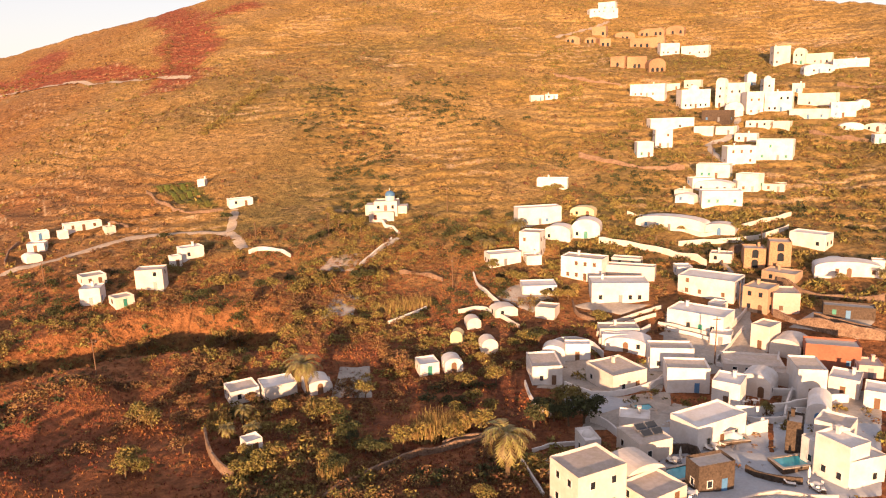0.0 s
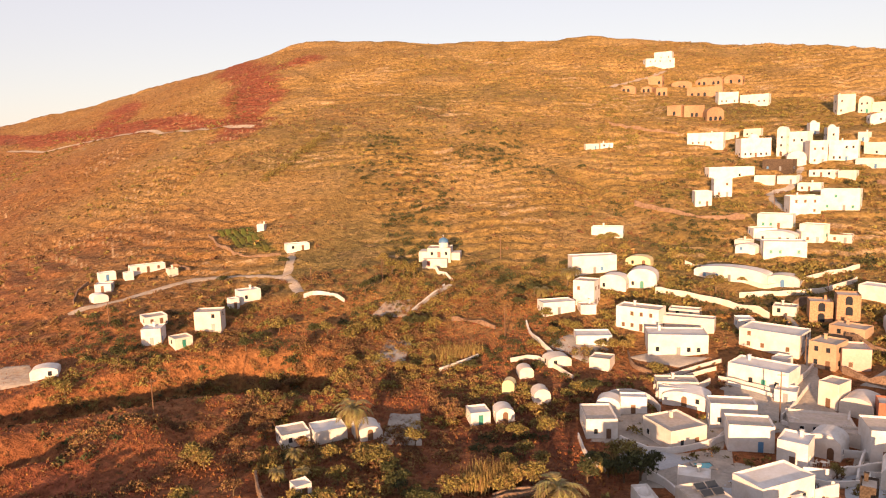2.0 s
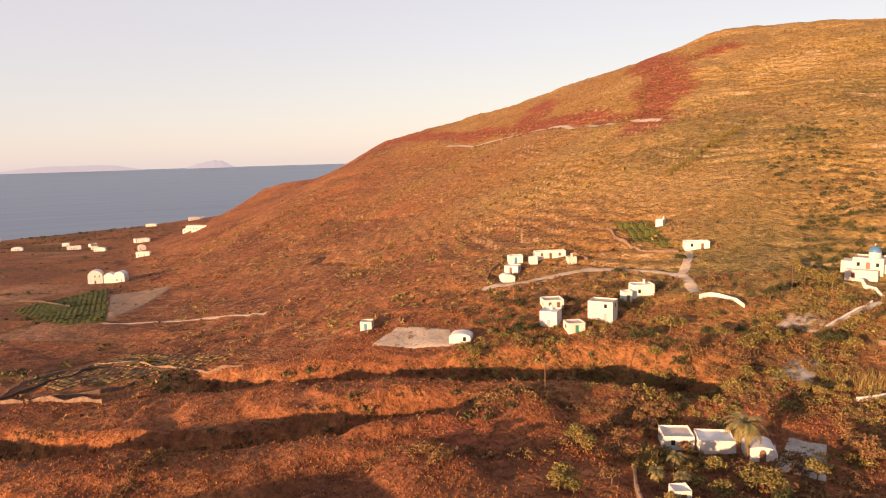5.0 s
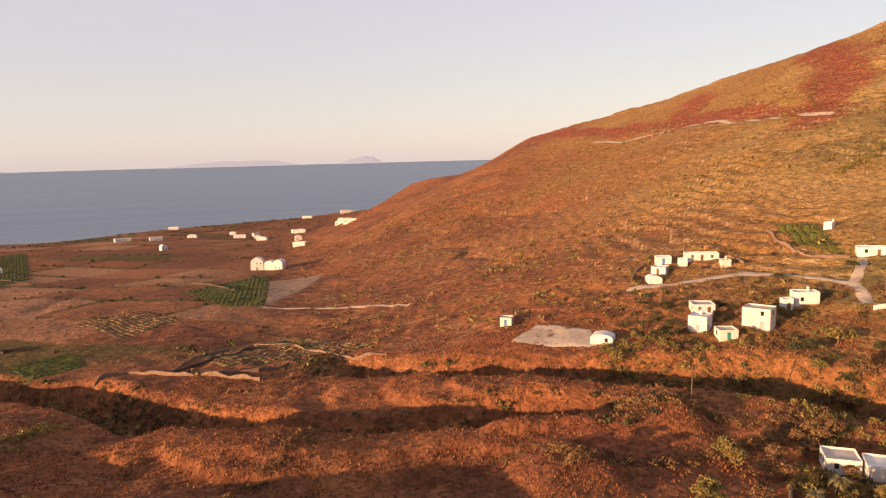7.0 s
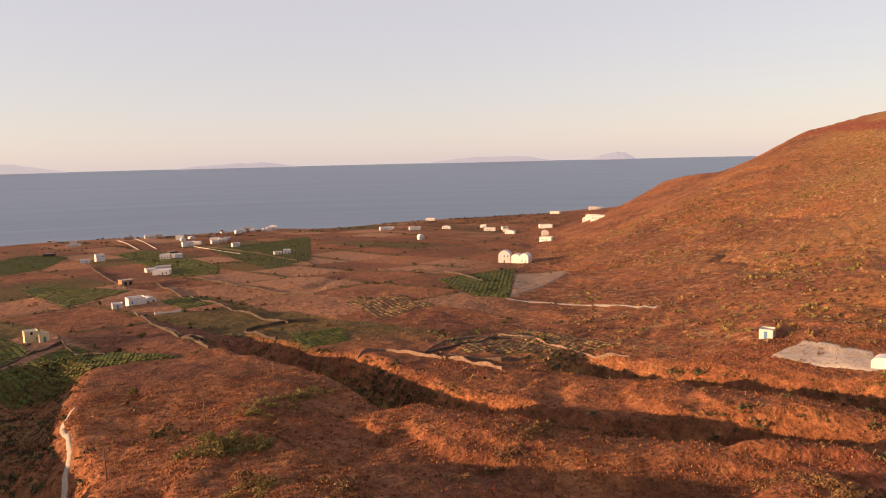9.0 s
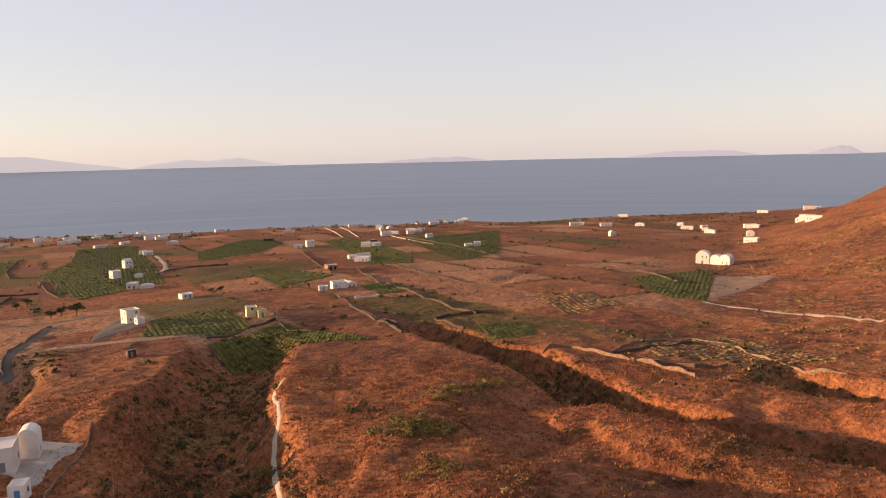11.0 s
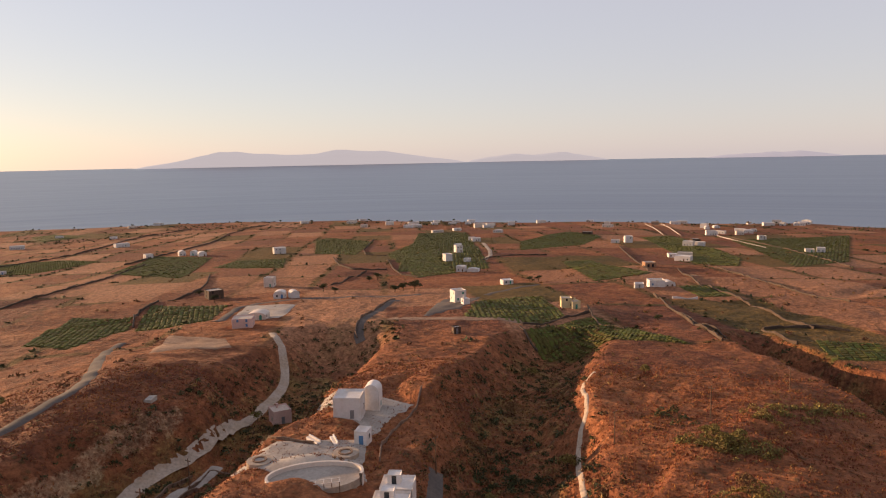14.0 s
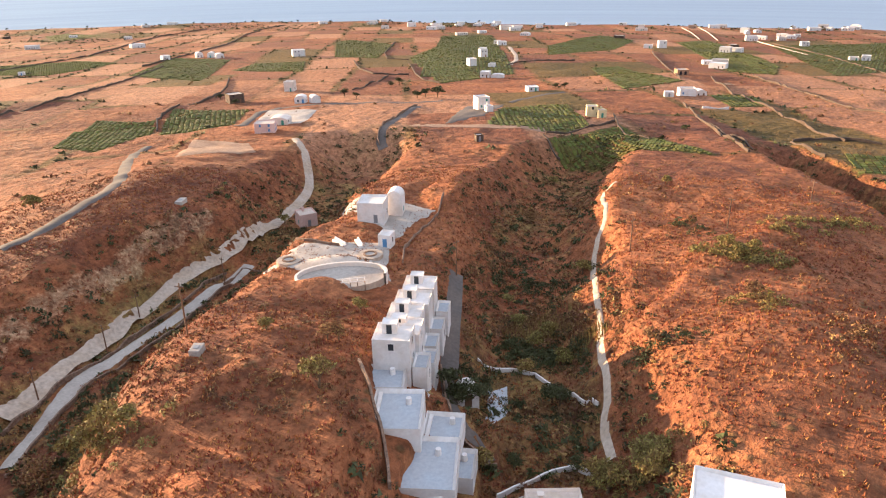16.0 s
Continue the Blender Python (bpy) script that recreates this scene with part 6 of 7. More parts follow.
wall_run([(-284.7, -66.8), (-303.5, -55.4), (-320.9, -43.7)], DARKSTONE, "dark dry-stone wall between fields", 1.3, 0.8, "stone_wall")
wall_run([(-548.3, -162.3), (-589.3, -160.6), (-602.4, -119.2)], DARKSTONE, "dark dry-stone wall between fields", 1.3, 0.8, "stone_wall")
wall_run([(-338.0, -46.9), (-304.2, -38.9), (-292.7, -25.3)], DARKSTONE, "dark dry-stone wall between fields", 1.3, 0.8, "stone_wall")
wall_run([(-399.3, -19.0), (-337.6, -4.9), (-295.1, 7.2), (-274.9, 11.9)], DARKSTONE, "dark dry-stone wall between fields", 1.3, 0.8, "stone_wall")
wall_run([(-527.6, -8.5), (-430.3, 9.6), (-397.8, 26.0), (-340.9, 37.7), (-321.6, 49.5)], DARKSTONE, "dark dry-stone wall between fields", 1.3, 0.8, "stone_wall")
wall_run([(-313.9, 28.9), (-290.8, 33.4), (-283.7, 38.3)], DARKSTONE, "dark dry-stone wall between fields", 1.3, 0.8, "stone_wall")
wall_run([(-316.9, 29.6), (-325.6, 45.4), (-321.3, 62.7)], DARKSTONE, "dark dry-stone wall between fields", 1.3, 0.8, "stone_wall")
wall_run([(-731.7, -69.8), (-627.9, -51.3), (-509.4, -27.9)], DARKSTONE, "dark dry-stone wall between fields", 1.3, 0.8, "stone_wall")
wall_run([(-550.1, 18.5), (-469.4, 44.1), (-423.9, 64.3), (-403.7, 78.0)], DARKSTONE, "dark dry-stone wall between fields", 1.3, 0.8, "stone_wall")
wall_run([(-874.1, 44.0), (-717.2, 86.7), (-600.6, 114.6)], DARKSTONE, "dark dry-stone wall between fields", 1.3, 0.8, "stone_wall")
wall_run([(-357.9, -10.7), (-292.2, 10.0), (-271.4, 31.7), (-256.9, 35.3)], DARKSTONE, "dark dry-stone wall between fields", 1.5, 0.7, "stone_wall")
wall_run([(-392.4, 181.9), (-447.9, 183.7), (-501.3, 144.4)], DARKSTONE, "dark dry-stone wall between fields", 1.5, 0.7, "stone_wall")
# ---------------------------------------------------------------- vineyards
for quad, spacing, words in PLAIN_VINES + COAST_VINES + NEAR_VINES:
    sparse = "sparse" in words
    vineyard(quad, spacing, words, DRYLEAF if sparse else VINE, 0.3 if sparse else 0.42)
# ---------------------------------------------------------------- courts, terraces and bare plots
patch("village_floor", [(29.7, 93.2), (40.3, 128.8), (62.6, 128.6), (47.6, 93.3)], SHADEPAVE, "grey paved ground between the village houses", "paving", lift=0.1, n=24)
patch("village_floor", [(46.5, 93.3), (62.6, 128.6), (83.3, 125.5), (63.4, 93.1)], SHADEPAVE, "grey paved ground between the village houses", "paving", lift=0.1, n=24)
patch("village_floor", [(44.7, 143.8), (55.9, 175.3), (76.9, 174.0), (70.1, 138.2)], PAVING, "pale paved ground between the village houses", "paving", lift=0.1, n=24)
patch("village_floor", [(16.9, 139.0), (21.9, 153.3), (50.1, 149.6), (44.5, 135.6)], PAVING, "pale paved ground between the village houses", "paving", lift=0.12, n=22)
patch("village_floor", [(22.9, 119.8), (29.3, 135.2), (46.1, 136.8), (41.4, 118.8)], PAVING, "pale paved ground between the village houses", "paving", lift=0.12, n=22)
patch("village_floor", [(60.0, 121.1), (67.6, 134.9), (86.6, 130.7), (77.9, 116.4)], PAVING, "pale paved ground between the village houses", "paving", lift=0.12, n=22)
patch("court", [(-110.0, -94.3), (-127.2, -86.1), (-137.9, -67.3), (-107.3, -54.1)], PAVING, "broad pale paved court above the lane", "paving")
patch("court", [(-167.2, -106.5), (-172.7, -102.7), (-165.3, -66.7), (-139.8, -68.2)], PAVING, "pale paved forecourt of the domed villa", "paving")
patch("yard", [(-278.0, -130.3), (-284.1, -129.4), (-298.7, -67.8), (-291.5, -64.0)], FIELD, "bare soil strip beside a vineyard", "paving")
patch("yard", [(-285.8, -114.1), (-350.3, -126.4), (-360.3, -106.1), (-312.0, -102.5)], ASPHALT, "dark grey yard round a white house", "paving")
patch("yard", [(-186.7, -177.9), (-228.0, -204.4), (-230.4, -175.5), (-211.1, -157.7)], FIELD, "levelled building plot of bare soil", "paving")
patch("yard", [(-273.3, -207.6), (-305.5, -220.3), (-311.6, -191.6), (-272.3, -177.2)], PAVING, "pale gravel yard by the road", "paving")
patch("yard", [(-143.8, 152.0), (-146.8, 170.4), (-125.3, 172.3), (-113.9, 160.5)], DIRT, "grey bare plot beside a small white house", "paving")
patch("yard", [(-317.0, 160.0), (-428.5, 221.7), (-409.7, 259.4), (-378.0, 229.4)], FIELD, "pale ploughed field below a villa", "paving")
patch("terrace", [(-25.9, 136.4), (-26.2, 154.4), (-18.6, 154.1), (-16.0, 135.4)], PAVING, "pale paved terrace of a garden house", "paving")
patch("plot", [(-40.4, 207.8), (-37.3, 218.2), (-26.5, 220.2), (-28.7, 206.9)], DIRT, "bare pale garden plot", "plot")
patch("yard", [(-35.1, 175.5), (-32.4, 192.4), (-24.9, 193.2), (-25.1, 176.1)], PAVING, "cluttered grey yard in the gardens", "paving")
patch("terrace", [(12.2, 188.7), (20.7, 198.3), (29.8, 185.8), (22.4, 177.0)], PAVING, "paved garden terrace in the village", "paving")
patch("terrace", [(32.3, 182.0), (39.9, 184.1), (54.7, 177.9), (44.5, 173.3)], PAVING, "paved forecourt in the village", "paving")
patch("terrace", [(50.0, 161.9), (54.6, 164.9), (64.3, 158.5), (58.6, 152.5)], PAVING, "paved terrace in the village", "paving")
patch("terrace", [(80.1, 159.9), (89.0, 165.2), (100.5, 156.6), (93.1, 149.7)], PAVING, "paved pool terrace in the village", "paving")
patch("terrace", [(39.3, 125.6), (44.0, 131.0), (53.3, 124.0), (47.5, 119.9)], PAVING, "pale roof terrace", "paving")
patch("terrace", [(54.1, 122.3), (61.9, 127.0), (68.0, 124.5), (64.1, 121.1)], SHADEPAVE, "grey screeded terrace", "paving")
patch("terrace", [(34.1, 93.2), (44.8, 112.8), (56.3, 109.1), (50.4, 93.3)], SHADEPAVE, "grey screeded pool terrace", "paving")
patch("terrace", [(14.4, 100.0), (15.1, 109.6), (21.0, 113.3), (23.5, 106.2)], SHADEPAVE, "grey courtyard", "paving")
patch("terrace", [(22.6, 130.7), (22.6, 140.2), (39.8, 132.4), (29.3, 126.6)], SHADEPAVE, "grey courtyard", "paving")
patch("terrace", [(-67.8, -15.9), (-71.4, -19.0), (-74.7, -14.6), (-72.1, -12.5)], PAVING, "pale walled garden floor", "paving")
patch("terrace", [(-84.9, -27.7), (-100.1, -32.0), (-103.2, -29.1), (-91.7, -25.4)], SHADEPAVE, "grey roof terrace of a cave house", "paving")

# ---------------------------------------------------------------- builders of single things
def ring_sheet(bm, pts_in, pts_out, z0, z1):
    n = len(pts_in)
    v = [[bm.verts.new((*p, z)) for p in pts] for pts, z in ((pts_out, z0), (pts_out, z1), (pts_in, z1), (pts_in, z0))]
    for k in range(n - 1):
        for a in range(4):
            b = (a + 1) % 4
            bm.faces.new((v[a][k], v[a][k + 1], v[b][k + 1], v[b][k]))
    bmesh.ops.recalc_face_normals(bm, faces=bm.faces)


def church(x, y, turn):
    """Small cream church with a sky-blue dome on a drum, a lower wing and a porch."""
    z = float(ground_z(x, y)) - 0.3
    c, q = math.cos(radians(turn)), math.sin(radians(turn))
    ob = thing("church", pose(x - q * 5, y + c * 5, z, 0, 0, turn), "cream church with a sky-blue dome at the hill's foot", "church")
    FOOTPRINTS.append((x, y, 10))
    part("nave", parapet_body(8.5, 8, 6.6, 3), CREAM, ob)
    part("wing", boxed(-7.6, -4.25, -3.2, 3.5, -3, 5.2, bevel=0.1), CREAM, ob)
    part("porch", boxed(-5.8, 3.2, -6.6, -4.0, -3, 3.0, bevel=0.1), CREAM, ob)
    part("apse", boxed(4.25, 7.6, -2.6, 3.2, -3, 4.6, bevel=0.3), CREAM, ob)
    part("roof", boxed(-3.9, 3.9, -3.6, 3.6, 6.0, 6.25), ROOF, ob)
    bm = bmesh.new()
    stick(bm, (1.2, 0.6, 6.0), (1.2, 0.6, 8.0), 1.75, 1.75, 16)
    part("drum", bm, WHITE, ob)
    dome = part("dome", dome_mesh(1.85, 1.9, BLUE), BLUE, ob, "sky-blue painted dome", pose(1.2, 0.6, 8.0))
    bm = boxed(-0.06, 0.06, -0.06, 0.06, 1.8, 2.9)
    box(bm, -0.3, 0.3, -0.05, 0.05, 2.4, 2.52)
    part("cross", bm, WHITE, dome)
    part("door", boxed(-0.6, 0.6, -4.06, -3.9, 3.1, 5.2, bevel=0.02), REDPAINT, ob, "dark red wooden door")
    part("door", boxed(-4.0, -3.0, -6.68, -6.5, 0.2, 2.2, bevel=0.02), REDPAINT, ob, "dark red wooden door")
    for u, w in ((-2.6, 3.9), (2.6, 3.9), (2.6, 1.6)):
        part("window", SHUTTER_LEAF["dark_glass"], GLASS, ob, "", pose(u, -4.02, w))


def white_row(x0, y0, x1, y1):
    """A row of white three-level holiday houses stepping along the ridge, each pushed back from the last."""
    d = Vector((x1 - x0, y1 - y0, 0))
    step = d.length / 4.0
    d.normalize()
    turn = math.degrees(math.atan2(-d.x, d.y))
    side = Vector((d.y, -d.x, 0))
    for k in range(5):
        p = Vector((x0, y0, 0)) + d * (k * step) + side * (0.3 * math.sin(k * 2.1) - 0.4 + 0.15 * k)
        house(p.x, p.y, turn, 5.6 + 0.4 * (k % 2), step - 0.15, 5.6, WHITE, "f", 2, "on the ridge", WHITE, group="white row on the ridge")
        p2 = p + side * 4.1 + d * 0.6
        house(p2.x, p2.y, turn, 2.3, step - 1.2, 3.6, WHITE, "f", 1, "on the ridge", SHADEPAVE, group="white row on the ridge")
        p3 = p - side * 0.6 + d * (step * 0.62)
        hut = thing("stair_hut", pose(p3.x, p3.y, float(ground_z(p.x, p.y)) + 5.24, 0, 0, turn), "small white stair hut on a flat roof", "roof hut", "stair huts")
        part("wall", parapet_body(2.3, 2.0, 1.7, 0.0, 0.15, 0.15), WHITE, hut)
        part("door", boxed(-0.4, 0.4, -1.05, -0.95, 0.05, 1.55), GLASS, hut)


def roof_terrace(x, y, turn, w, d, h):
    """Roof of a sunken house: a grey screeded deck behind a thick white parapet, with a vent and a built bench."""
    z = float(ground_z(x, y)) - 0.2
    c, q = math.cos(radians(turn)), math.sin(radians(turn))
    ob = thing("roof_terrace", pose(x - q * d / 2, y + c * d / 2, z, 0, 0, turn), "grey roof deck of a sunken house with white parapet", "terrace", "sunken house roofs")
    FOOTPRINTS.append((x - q * d / 2, y + c * d / 2, 0.55 * max(w, d)))
    part("parapet", parapet_body(w, d, h, 2.5, 0.4, 0.6), WHITE, ob)
    part("deck", boxed(-w / 2 + 0.42, w / 2 - 0.42, -d / 2 + 0.42, d / 2 - 0.42, h - 0.9, h - 0.56), SHADEPAVE, ob, "grey screeded deck")
    part("bench", boxed(-w / 2 + 0.45, -w / 2 + 1.0, -d / 2 + 0.5, d / 2 - 0.5, h - 0.56, h - 0.15, bevel=0.06), WHITE, ob)
    bm = bmesh.new()
    stick(bm, (w * 0.2, d * 0.2, h - 0.6), (w * 0.2, d * 0.2, h + 0.4), 0.45, 0.38, 10)
    part("vent", bm, WHITE, ob)


def pool(x, y, turn, w, d, h):
    z = float(ground_z(x, y))
    ob = thing("swimming_pool", pose(x, y, z, 0, 0, turn), "small raised turquoise swimming pool with a pale rim", "pool", "pools")
    FOOTPRINTS.append((x, y, 0.6 * max(w, d)))
    w, d = max(w, 3.2), max(d, 2.2)
    bm = bmesh.new()
    for a in ((-w / 2 - 0.5, w / 2 + 0.5, -d / 2 - 0.5, -d / 2), (-w / 2 - 0.5, w / 2 + 0.5, d / 2, d / 2 + 0.5), (-w / 2 - 0.5, -w / 2, -d / 2, d / 2), (w / 2, w / 2 + 0.5, -d / 2, d / 2)):
        box(bm, *a, -1.5, h)
    part("surround", bm, DARKSTONE if h > 0.5 else PAVING, ob, "rough stone pool wall")
    bm = bmesh.new()
    for a in ((-w / 2 - 0.55, w / 2 + 0.55, -d / 2 - 0.55, -d / 2 - 0.03), (-w / 2 - 0.55, w / 2 + 0.55, d / 2 + 0.03, d / 2 + 0.55), (-w / 2 - 0.55, -w / 2 - 0.03, -d / 2 - 0.03, d / 2 + 0.03), (w / 2 + 0.03, w / 2 + 0.55, -d / 2 - 0.03, d / 2 + 0.03)):
        box(bm, *a, h + 0.003, h + 0.09)
    part("coping", bm, PAVING, ob)
    part("water", boxed(-w / 2, w / 2, -d / 2, d / 2, h - 0.6, h - 0.06), POOL, ob, "turquoise pool water")


def parasol(x, y, opened):
    ob = thing("parasol", pose(x, y, float(ground_z(x, y)) + 0.2), ("open" if opened else "folded") + " white garden parasol on a paved terrace", "parasol", "parasols")
    bm = bmesh.new()
    stick(bm, (0, 0, -0.2), (0, 0, 2.7), 0.05, 0.04, 8)
    part("pole", bm, WOOD, ob)
    bm = bmesh.new()
    if opened:
        bmesh.ops.create_cone(bm, cap_ends=False, segments=8, radius1=1.6, radius2=0.05, depth=0.6, matrix=Matrix.Translation((0, 0, 2.5)))
    else:
        stick(bm, (0, 0, 0.9), (0, 0, 1.9), 0.16, 0.24, 8)
        stick(bm, (0, 0, 1.9), (0, 0, 2.9), 0.24, 0.03, 8)
    part("canopy", bm, CLOTH, ob)
    part("base", boxed(-0.3, 0.3, -0.3, 0.3, -0.2, 0.08, bevel=0.03), GREY, ob)


def lounger(x, y, turn):
    ob = thing("sun_lounger", pose(x, y, float(ground_z(x, y)) + 0.2, 0, 0, turn), "low sun lounger with a pale mattress by a pool", "sun lounger", "sun loungers")
    part("frame", boxed(-0.33, 0.33, -0.95, 0.95, 0.2, 0.28), WOOD, ob)
    part("mattress", boxed(-0.3, 0.3, -0.92, 0.3, 0.284, 0.38, bevel=0.03), CLOTH, ob)
    part("backrest", boxed(-0.3, 0.3, 0, 0.7, 0, 0.1, bevel=0.03), CLOTH, ob, "", pose(0, 0.3, 0.3, 40))
    for sx in (-0.28, 0.28):
        for sy in (-0.85, 0.8):
            part("leg", boxed(sx - 0.03, sx + 0.03, sy - 0.03, sy + 0.03, -0.2, 0.2), WOOD, ob)


def patio_set(x, y):
    z = float(ground_z(x, y)) + 0.2
    tb = thing("garden_table", pose(x, y, z), "round white garden table on a paved terrace", "table", "garden tables")
    bm = bmesh.new()
    stick(bm, (0, 0, 0.7), (0, 0, 0.75), 0.55, 0.55, 14)
    part("tabletop", bm, CLOTH, tb)
    bm = bmesh.new()
    stick(bm, (0, 0, -0.2), (0, 0, 0.7), 0.07, 0.05, 8)
    part("stem", bm, GREY, tb)
    for a in (20, 140, 250):
        ch = thing("garden_chair", pose(x + 0.95 * math.cos(radians(a)), y + 0.95 * math.sin(radians(a)), z, 0, 0, a - 90), "white garden chair beside a round table", "chair", "garden chairs")
        part("seat", boxed(-0.24, 0.24, -0.24, 0.24, 0.4, 0.46, bevel=0.02), CLOTH, ch)
        part("backrest", boxed(-0.24, 0.24, 0.2, 0.26, 0.464, 0.9, bevel=0.02), CLOTH, ch)
        for sx in (-0.2, 0.2):
            for sy in (-0.2, 0.2):
                part("leg", boxed(sx - 0.02, sx + 0.02, sy - 0.02, sy + 0.02, -0.2, 0.4), CLOTH, ch)


def solar_rack(x, y, turn):
    z = float(ground_z(x, y)) + 3.2
    for k in range(4):
        ob = thing("solar_panel", pose(x, y, z, 0, 0, turn) @ pose((k % 2) * 2.2 - 1.1, (k // 2) * 1.9, 0.3 * (k // 2)), "dark glass solar panel on a flat roof", "solar panel", "solar panels")
        part("frame", boxed(-1.0, 1.0, -0.7, 0.7, 0, 0.06), GREY, ob, "", pose(0, 0, 0.5, 24))
        part("glass", boxed(-0.95, 0.95, -0.65, 0.65, 0.062, 0.075), GLASS, ob, "", pose(0, 0, 0.5, 24))
        for sx in (-0.9, 0.9):
            part("strut", boxed(sx - 0.03, sx + 0.03, 0.5, 0.56, -0.9, 0.72), GREY, ob)
            part("strut", boxed(sx - 0.03, sx + 0.03, -0.56, -0.5, -0.9, 0.28), GREY, ob)


def amphitheatre(x, y, turn):
    """The sunken oval court with a curved back wall and a pergola along its front."""
    z = max(float(ground_z(x, y)), float(ground_z(x - 6, y))) + 0.15
    ob = thing("oval_court", pose(x, y, z, 0, 0, turn), "sunken oval court with a curved cream wall", "courtyard")
    FOOTPRINTS.append((x, y, 11))
    ang = np.linspace(-0.35, math.pi + 0.35, 34)
    bm = bmesh.new()
    ring_sheet(bm, [(8.6 * math.cos(a), 5.0 * math.sin(a)) for a in ang], [(9.1 * math.cos(a), 5.5 * math.sin(a)) for a in ang], -2.0, 1.1)
    part("curved_wall", bm, CREAM, ob, "curved cream rendered wall")
    bm = bmesh.new()
    ring = [bm.verts.new((8.7 * math.cos(a), 5.1 * math.sin(a), 0.25)) for a in np.linspace(0, 2 * math.pi, 40, endpoint=False)]
    f = bm.faces.new(ring)
    ext = bmesh.ops.extrude_face_region(bm, geom=[f])
    bmesh.ops.translate(bm, vec=(0, 0, -2.2), verts=[v for v in ext["geom"] if isinstance(v, bmesh.types.BMVert)])
    bmesh.ops.recalc_face_normals(bm, faces=bm.faces)
    part("floor_slab", bm, PAVING, ob)
    pg = thing("pergola", pose(x, y, z + 0.25, 0, 0, turn) @ pose(1.5, -4.6, 0), "low wooden pergola at the edge of the court", "pergola")
    for k in range(5):
        part("post", boxed(-2.8 + k * 1.4 - 0.07, -2.8 + k * 1.4 + 0.07, -0.07, 0.07, -1.6, 1.2), WOOD, pg)
        part("slat", boxed(-2.8 + k * 1.4 - 0.05, -2.8 + k * 1.4 + 0.05, -0.9, 0.9, 1.31, 1.39), WHITE, pg)
    for sy in (-0.8, 0.8):
        part("beam", boxed(-3.0, 3.0, sy - 0.06, sy + 0.06, 1.2, 1.306), WHITE, pg)


def paving_ring(x, y, r):
    z = max(float(ground_z(x + a, y + b)) for a, b in ((0, 0), (r, 0), (-r, 0), (0, r), (0, -r)))
    ob = thing("paving_circle", pose(x, y, z + 0.2), "round inlaid paving circle in the pale court", "paving", "paving circles")
    ang = np.linspace(0, 2 * math.pi, 37)
    for r0, r1, h, mat in ((0.0, r * 0.38, 0.12, PAVING), (r * 0.4, r * 0.55, 0.3, STONE), (r * 0.57, r, 0.1, DIRT)):
        bm = bmesh.new()
        ring_sheet(bm, [(max(r0, 0.02) * math.cos(a), max(r0, 0.02) * math.sin(a)) for a in ang], [(r1 * math.cos(a), r1 * math.sin(a)) for a in ang], -1.5, h)
        part("ring", bm, mat, ob)


def bench(x, y, turn):
    ob = thing("masonry_bench", pose(x, y, float(ground_z(x, y)) + 0.1, 0, 0, turn), "long white masonry bench in the court", "bench", "masonry benches")
    part("seat", boxed(-2.4, 2.4, -0.5, 0.5, -0.6, 0.55, bevel=0.06), WHITE, ob)
    part("backrest", boxed(-2.4, 2.4, 0.2, 0.5, 0.553, 1.0, bevel=0.05), WHITE, ob)


def slab_block(x, y, w, d):
    ob = thing("cistern", pose(x, y, float(ground_z(x, y)), 0, 0, 20), "small pale concrete cistern in the dry grass", "cistern", "cisterns")
    part("tank", boxed(-w / 2, w / 2, -d / 2, d / 2, -0.8, 0.9, bevel=0.08), PAVING, ob)
    part("lid", boxed(-0.4, 0.4, -0.4, 0.4, 0.903, 0.98, bevel=0.02), GREY, ob)


def plant(master, x, y, size):
    pick = master[chance.randrange(len(master))] if isinstance(master, list) else master
    s = size * chance.uniform(0.85, 1.15)
    m = pose(x, y, float(ground_z(x, y)) - 0.1, 0, 0, chance.uniform(0, 360))
    if id(pick) not in PLANTED:
        PLANTED.add(id(pick))
        pick.matrix_basis = m @ Matrix.Diagonal((s, s, s, 1))
        return pick
    ob = copy_thing(pick, m)
    ob.scale = (s, s, s * chance.uniform(0.8, 1.1))
    return ob


PLANTED = set()
TREES = {k: [tree_master(k, 40 + 7 * i + j) for j in range(3)] for i, k in enumerate(("green", "dark", "dry"))}
PALM = palm_master()
# ---------------------------------------------------------------- single things, place by place
church(-22.0, 249.8, -3)
white_row(-79.2, -39.8, -100.4, -45.6)
roof_terrace(-73.9, -39.4, 110, 6.4, 6.0, 1.2)
roof_terrace(-66.3, -33.8, 109, 6.9, 9.0, 1.4)
roof_terrace(-60.6, -27.9, 107, 8.8, 10.0, 1.6)
roof_terrace(-70.7, -29.1, 104, 5.5, 6.0, 0.9)
roof_terrace(-67.4, -26.2, 103, 5.5, 6.0, 0.9)
roof_terrace(-76.2, -37.7, 108, 1.3, 3.0, 1.0)
pool(48.5, 114.6, 7, 5.4, 4.0, 0.8)
pool(55.1, 104.6, 11, 4.8, 2.9, 0.8)
pool(36.2, 102.5, 17, 4.7, 3.2, 0.8)
pool(37.8, 128.3, 7, 2.9, 2.5, 0.3)
pool(91.2, 157.6, -43, 7.2, 4.0, 0.3)
parasol(48.2, 111.0, True)
parasol(56.8, 109.4, False)
parasol(55.4, 99.5, False)
parasol(37.7, 106.7, False)
parasol(63.3, 119.7, False)
lounger(43.8, 110.2, 40)
lounger(44.9, 108.8, 35)
lounger(36.3, 106.8, 60)
lounger(55.3, 97.3, 20)
lounger(56.2, 96.7, 160)
lounger(35.8, 95.7, 85)
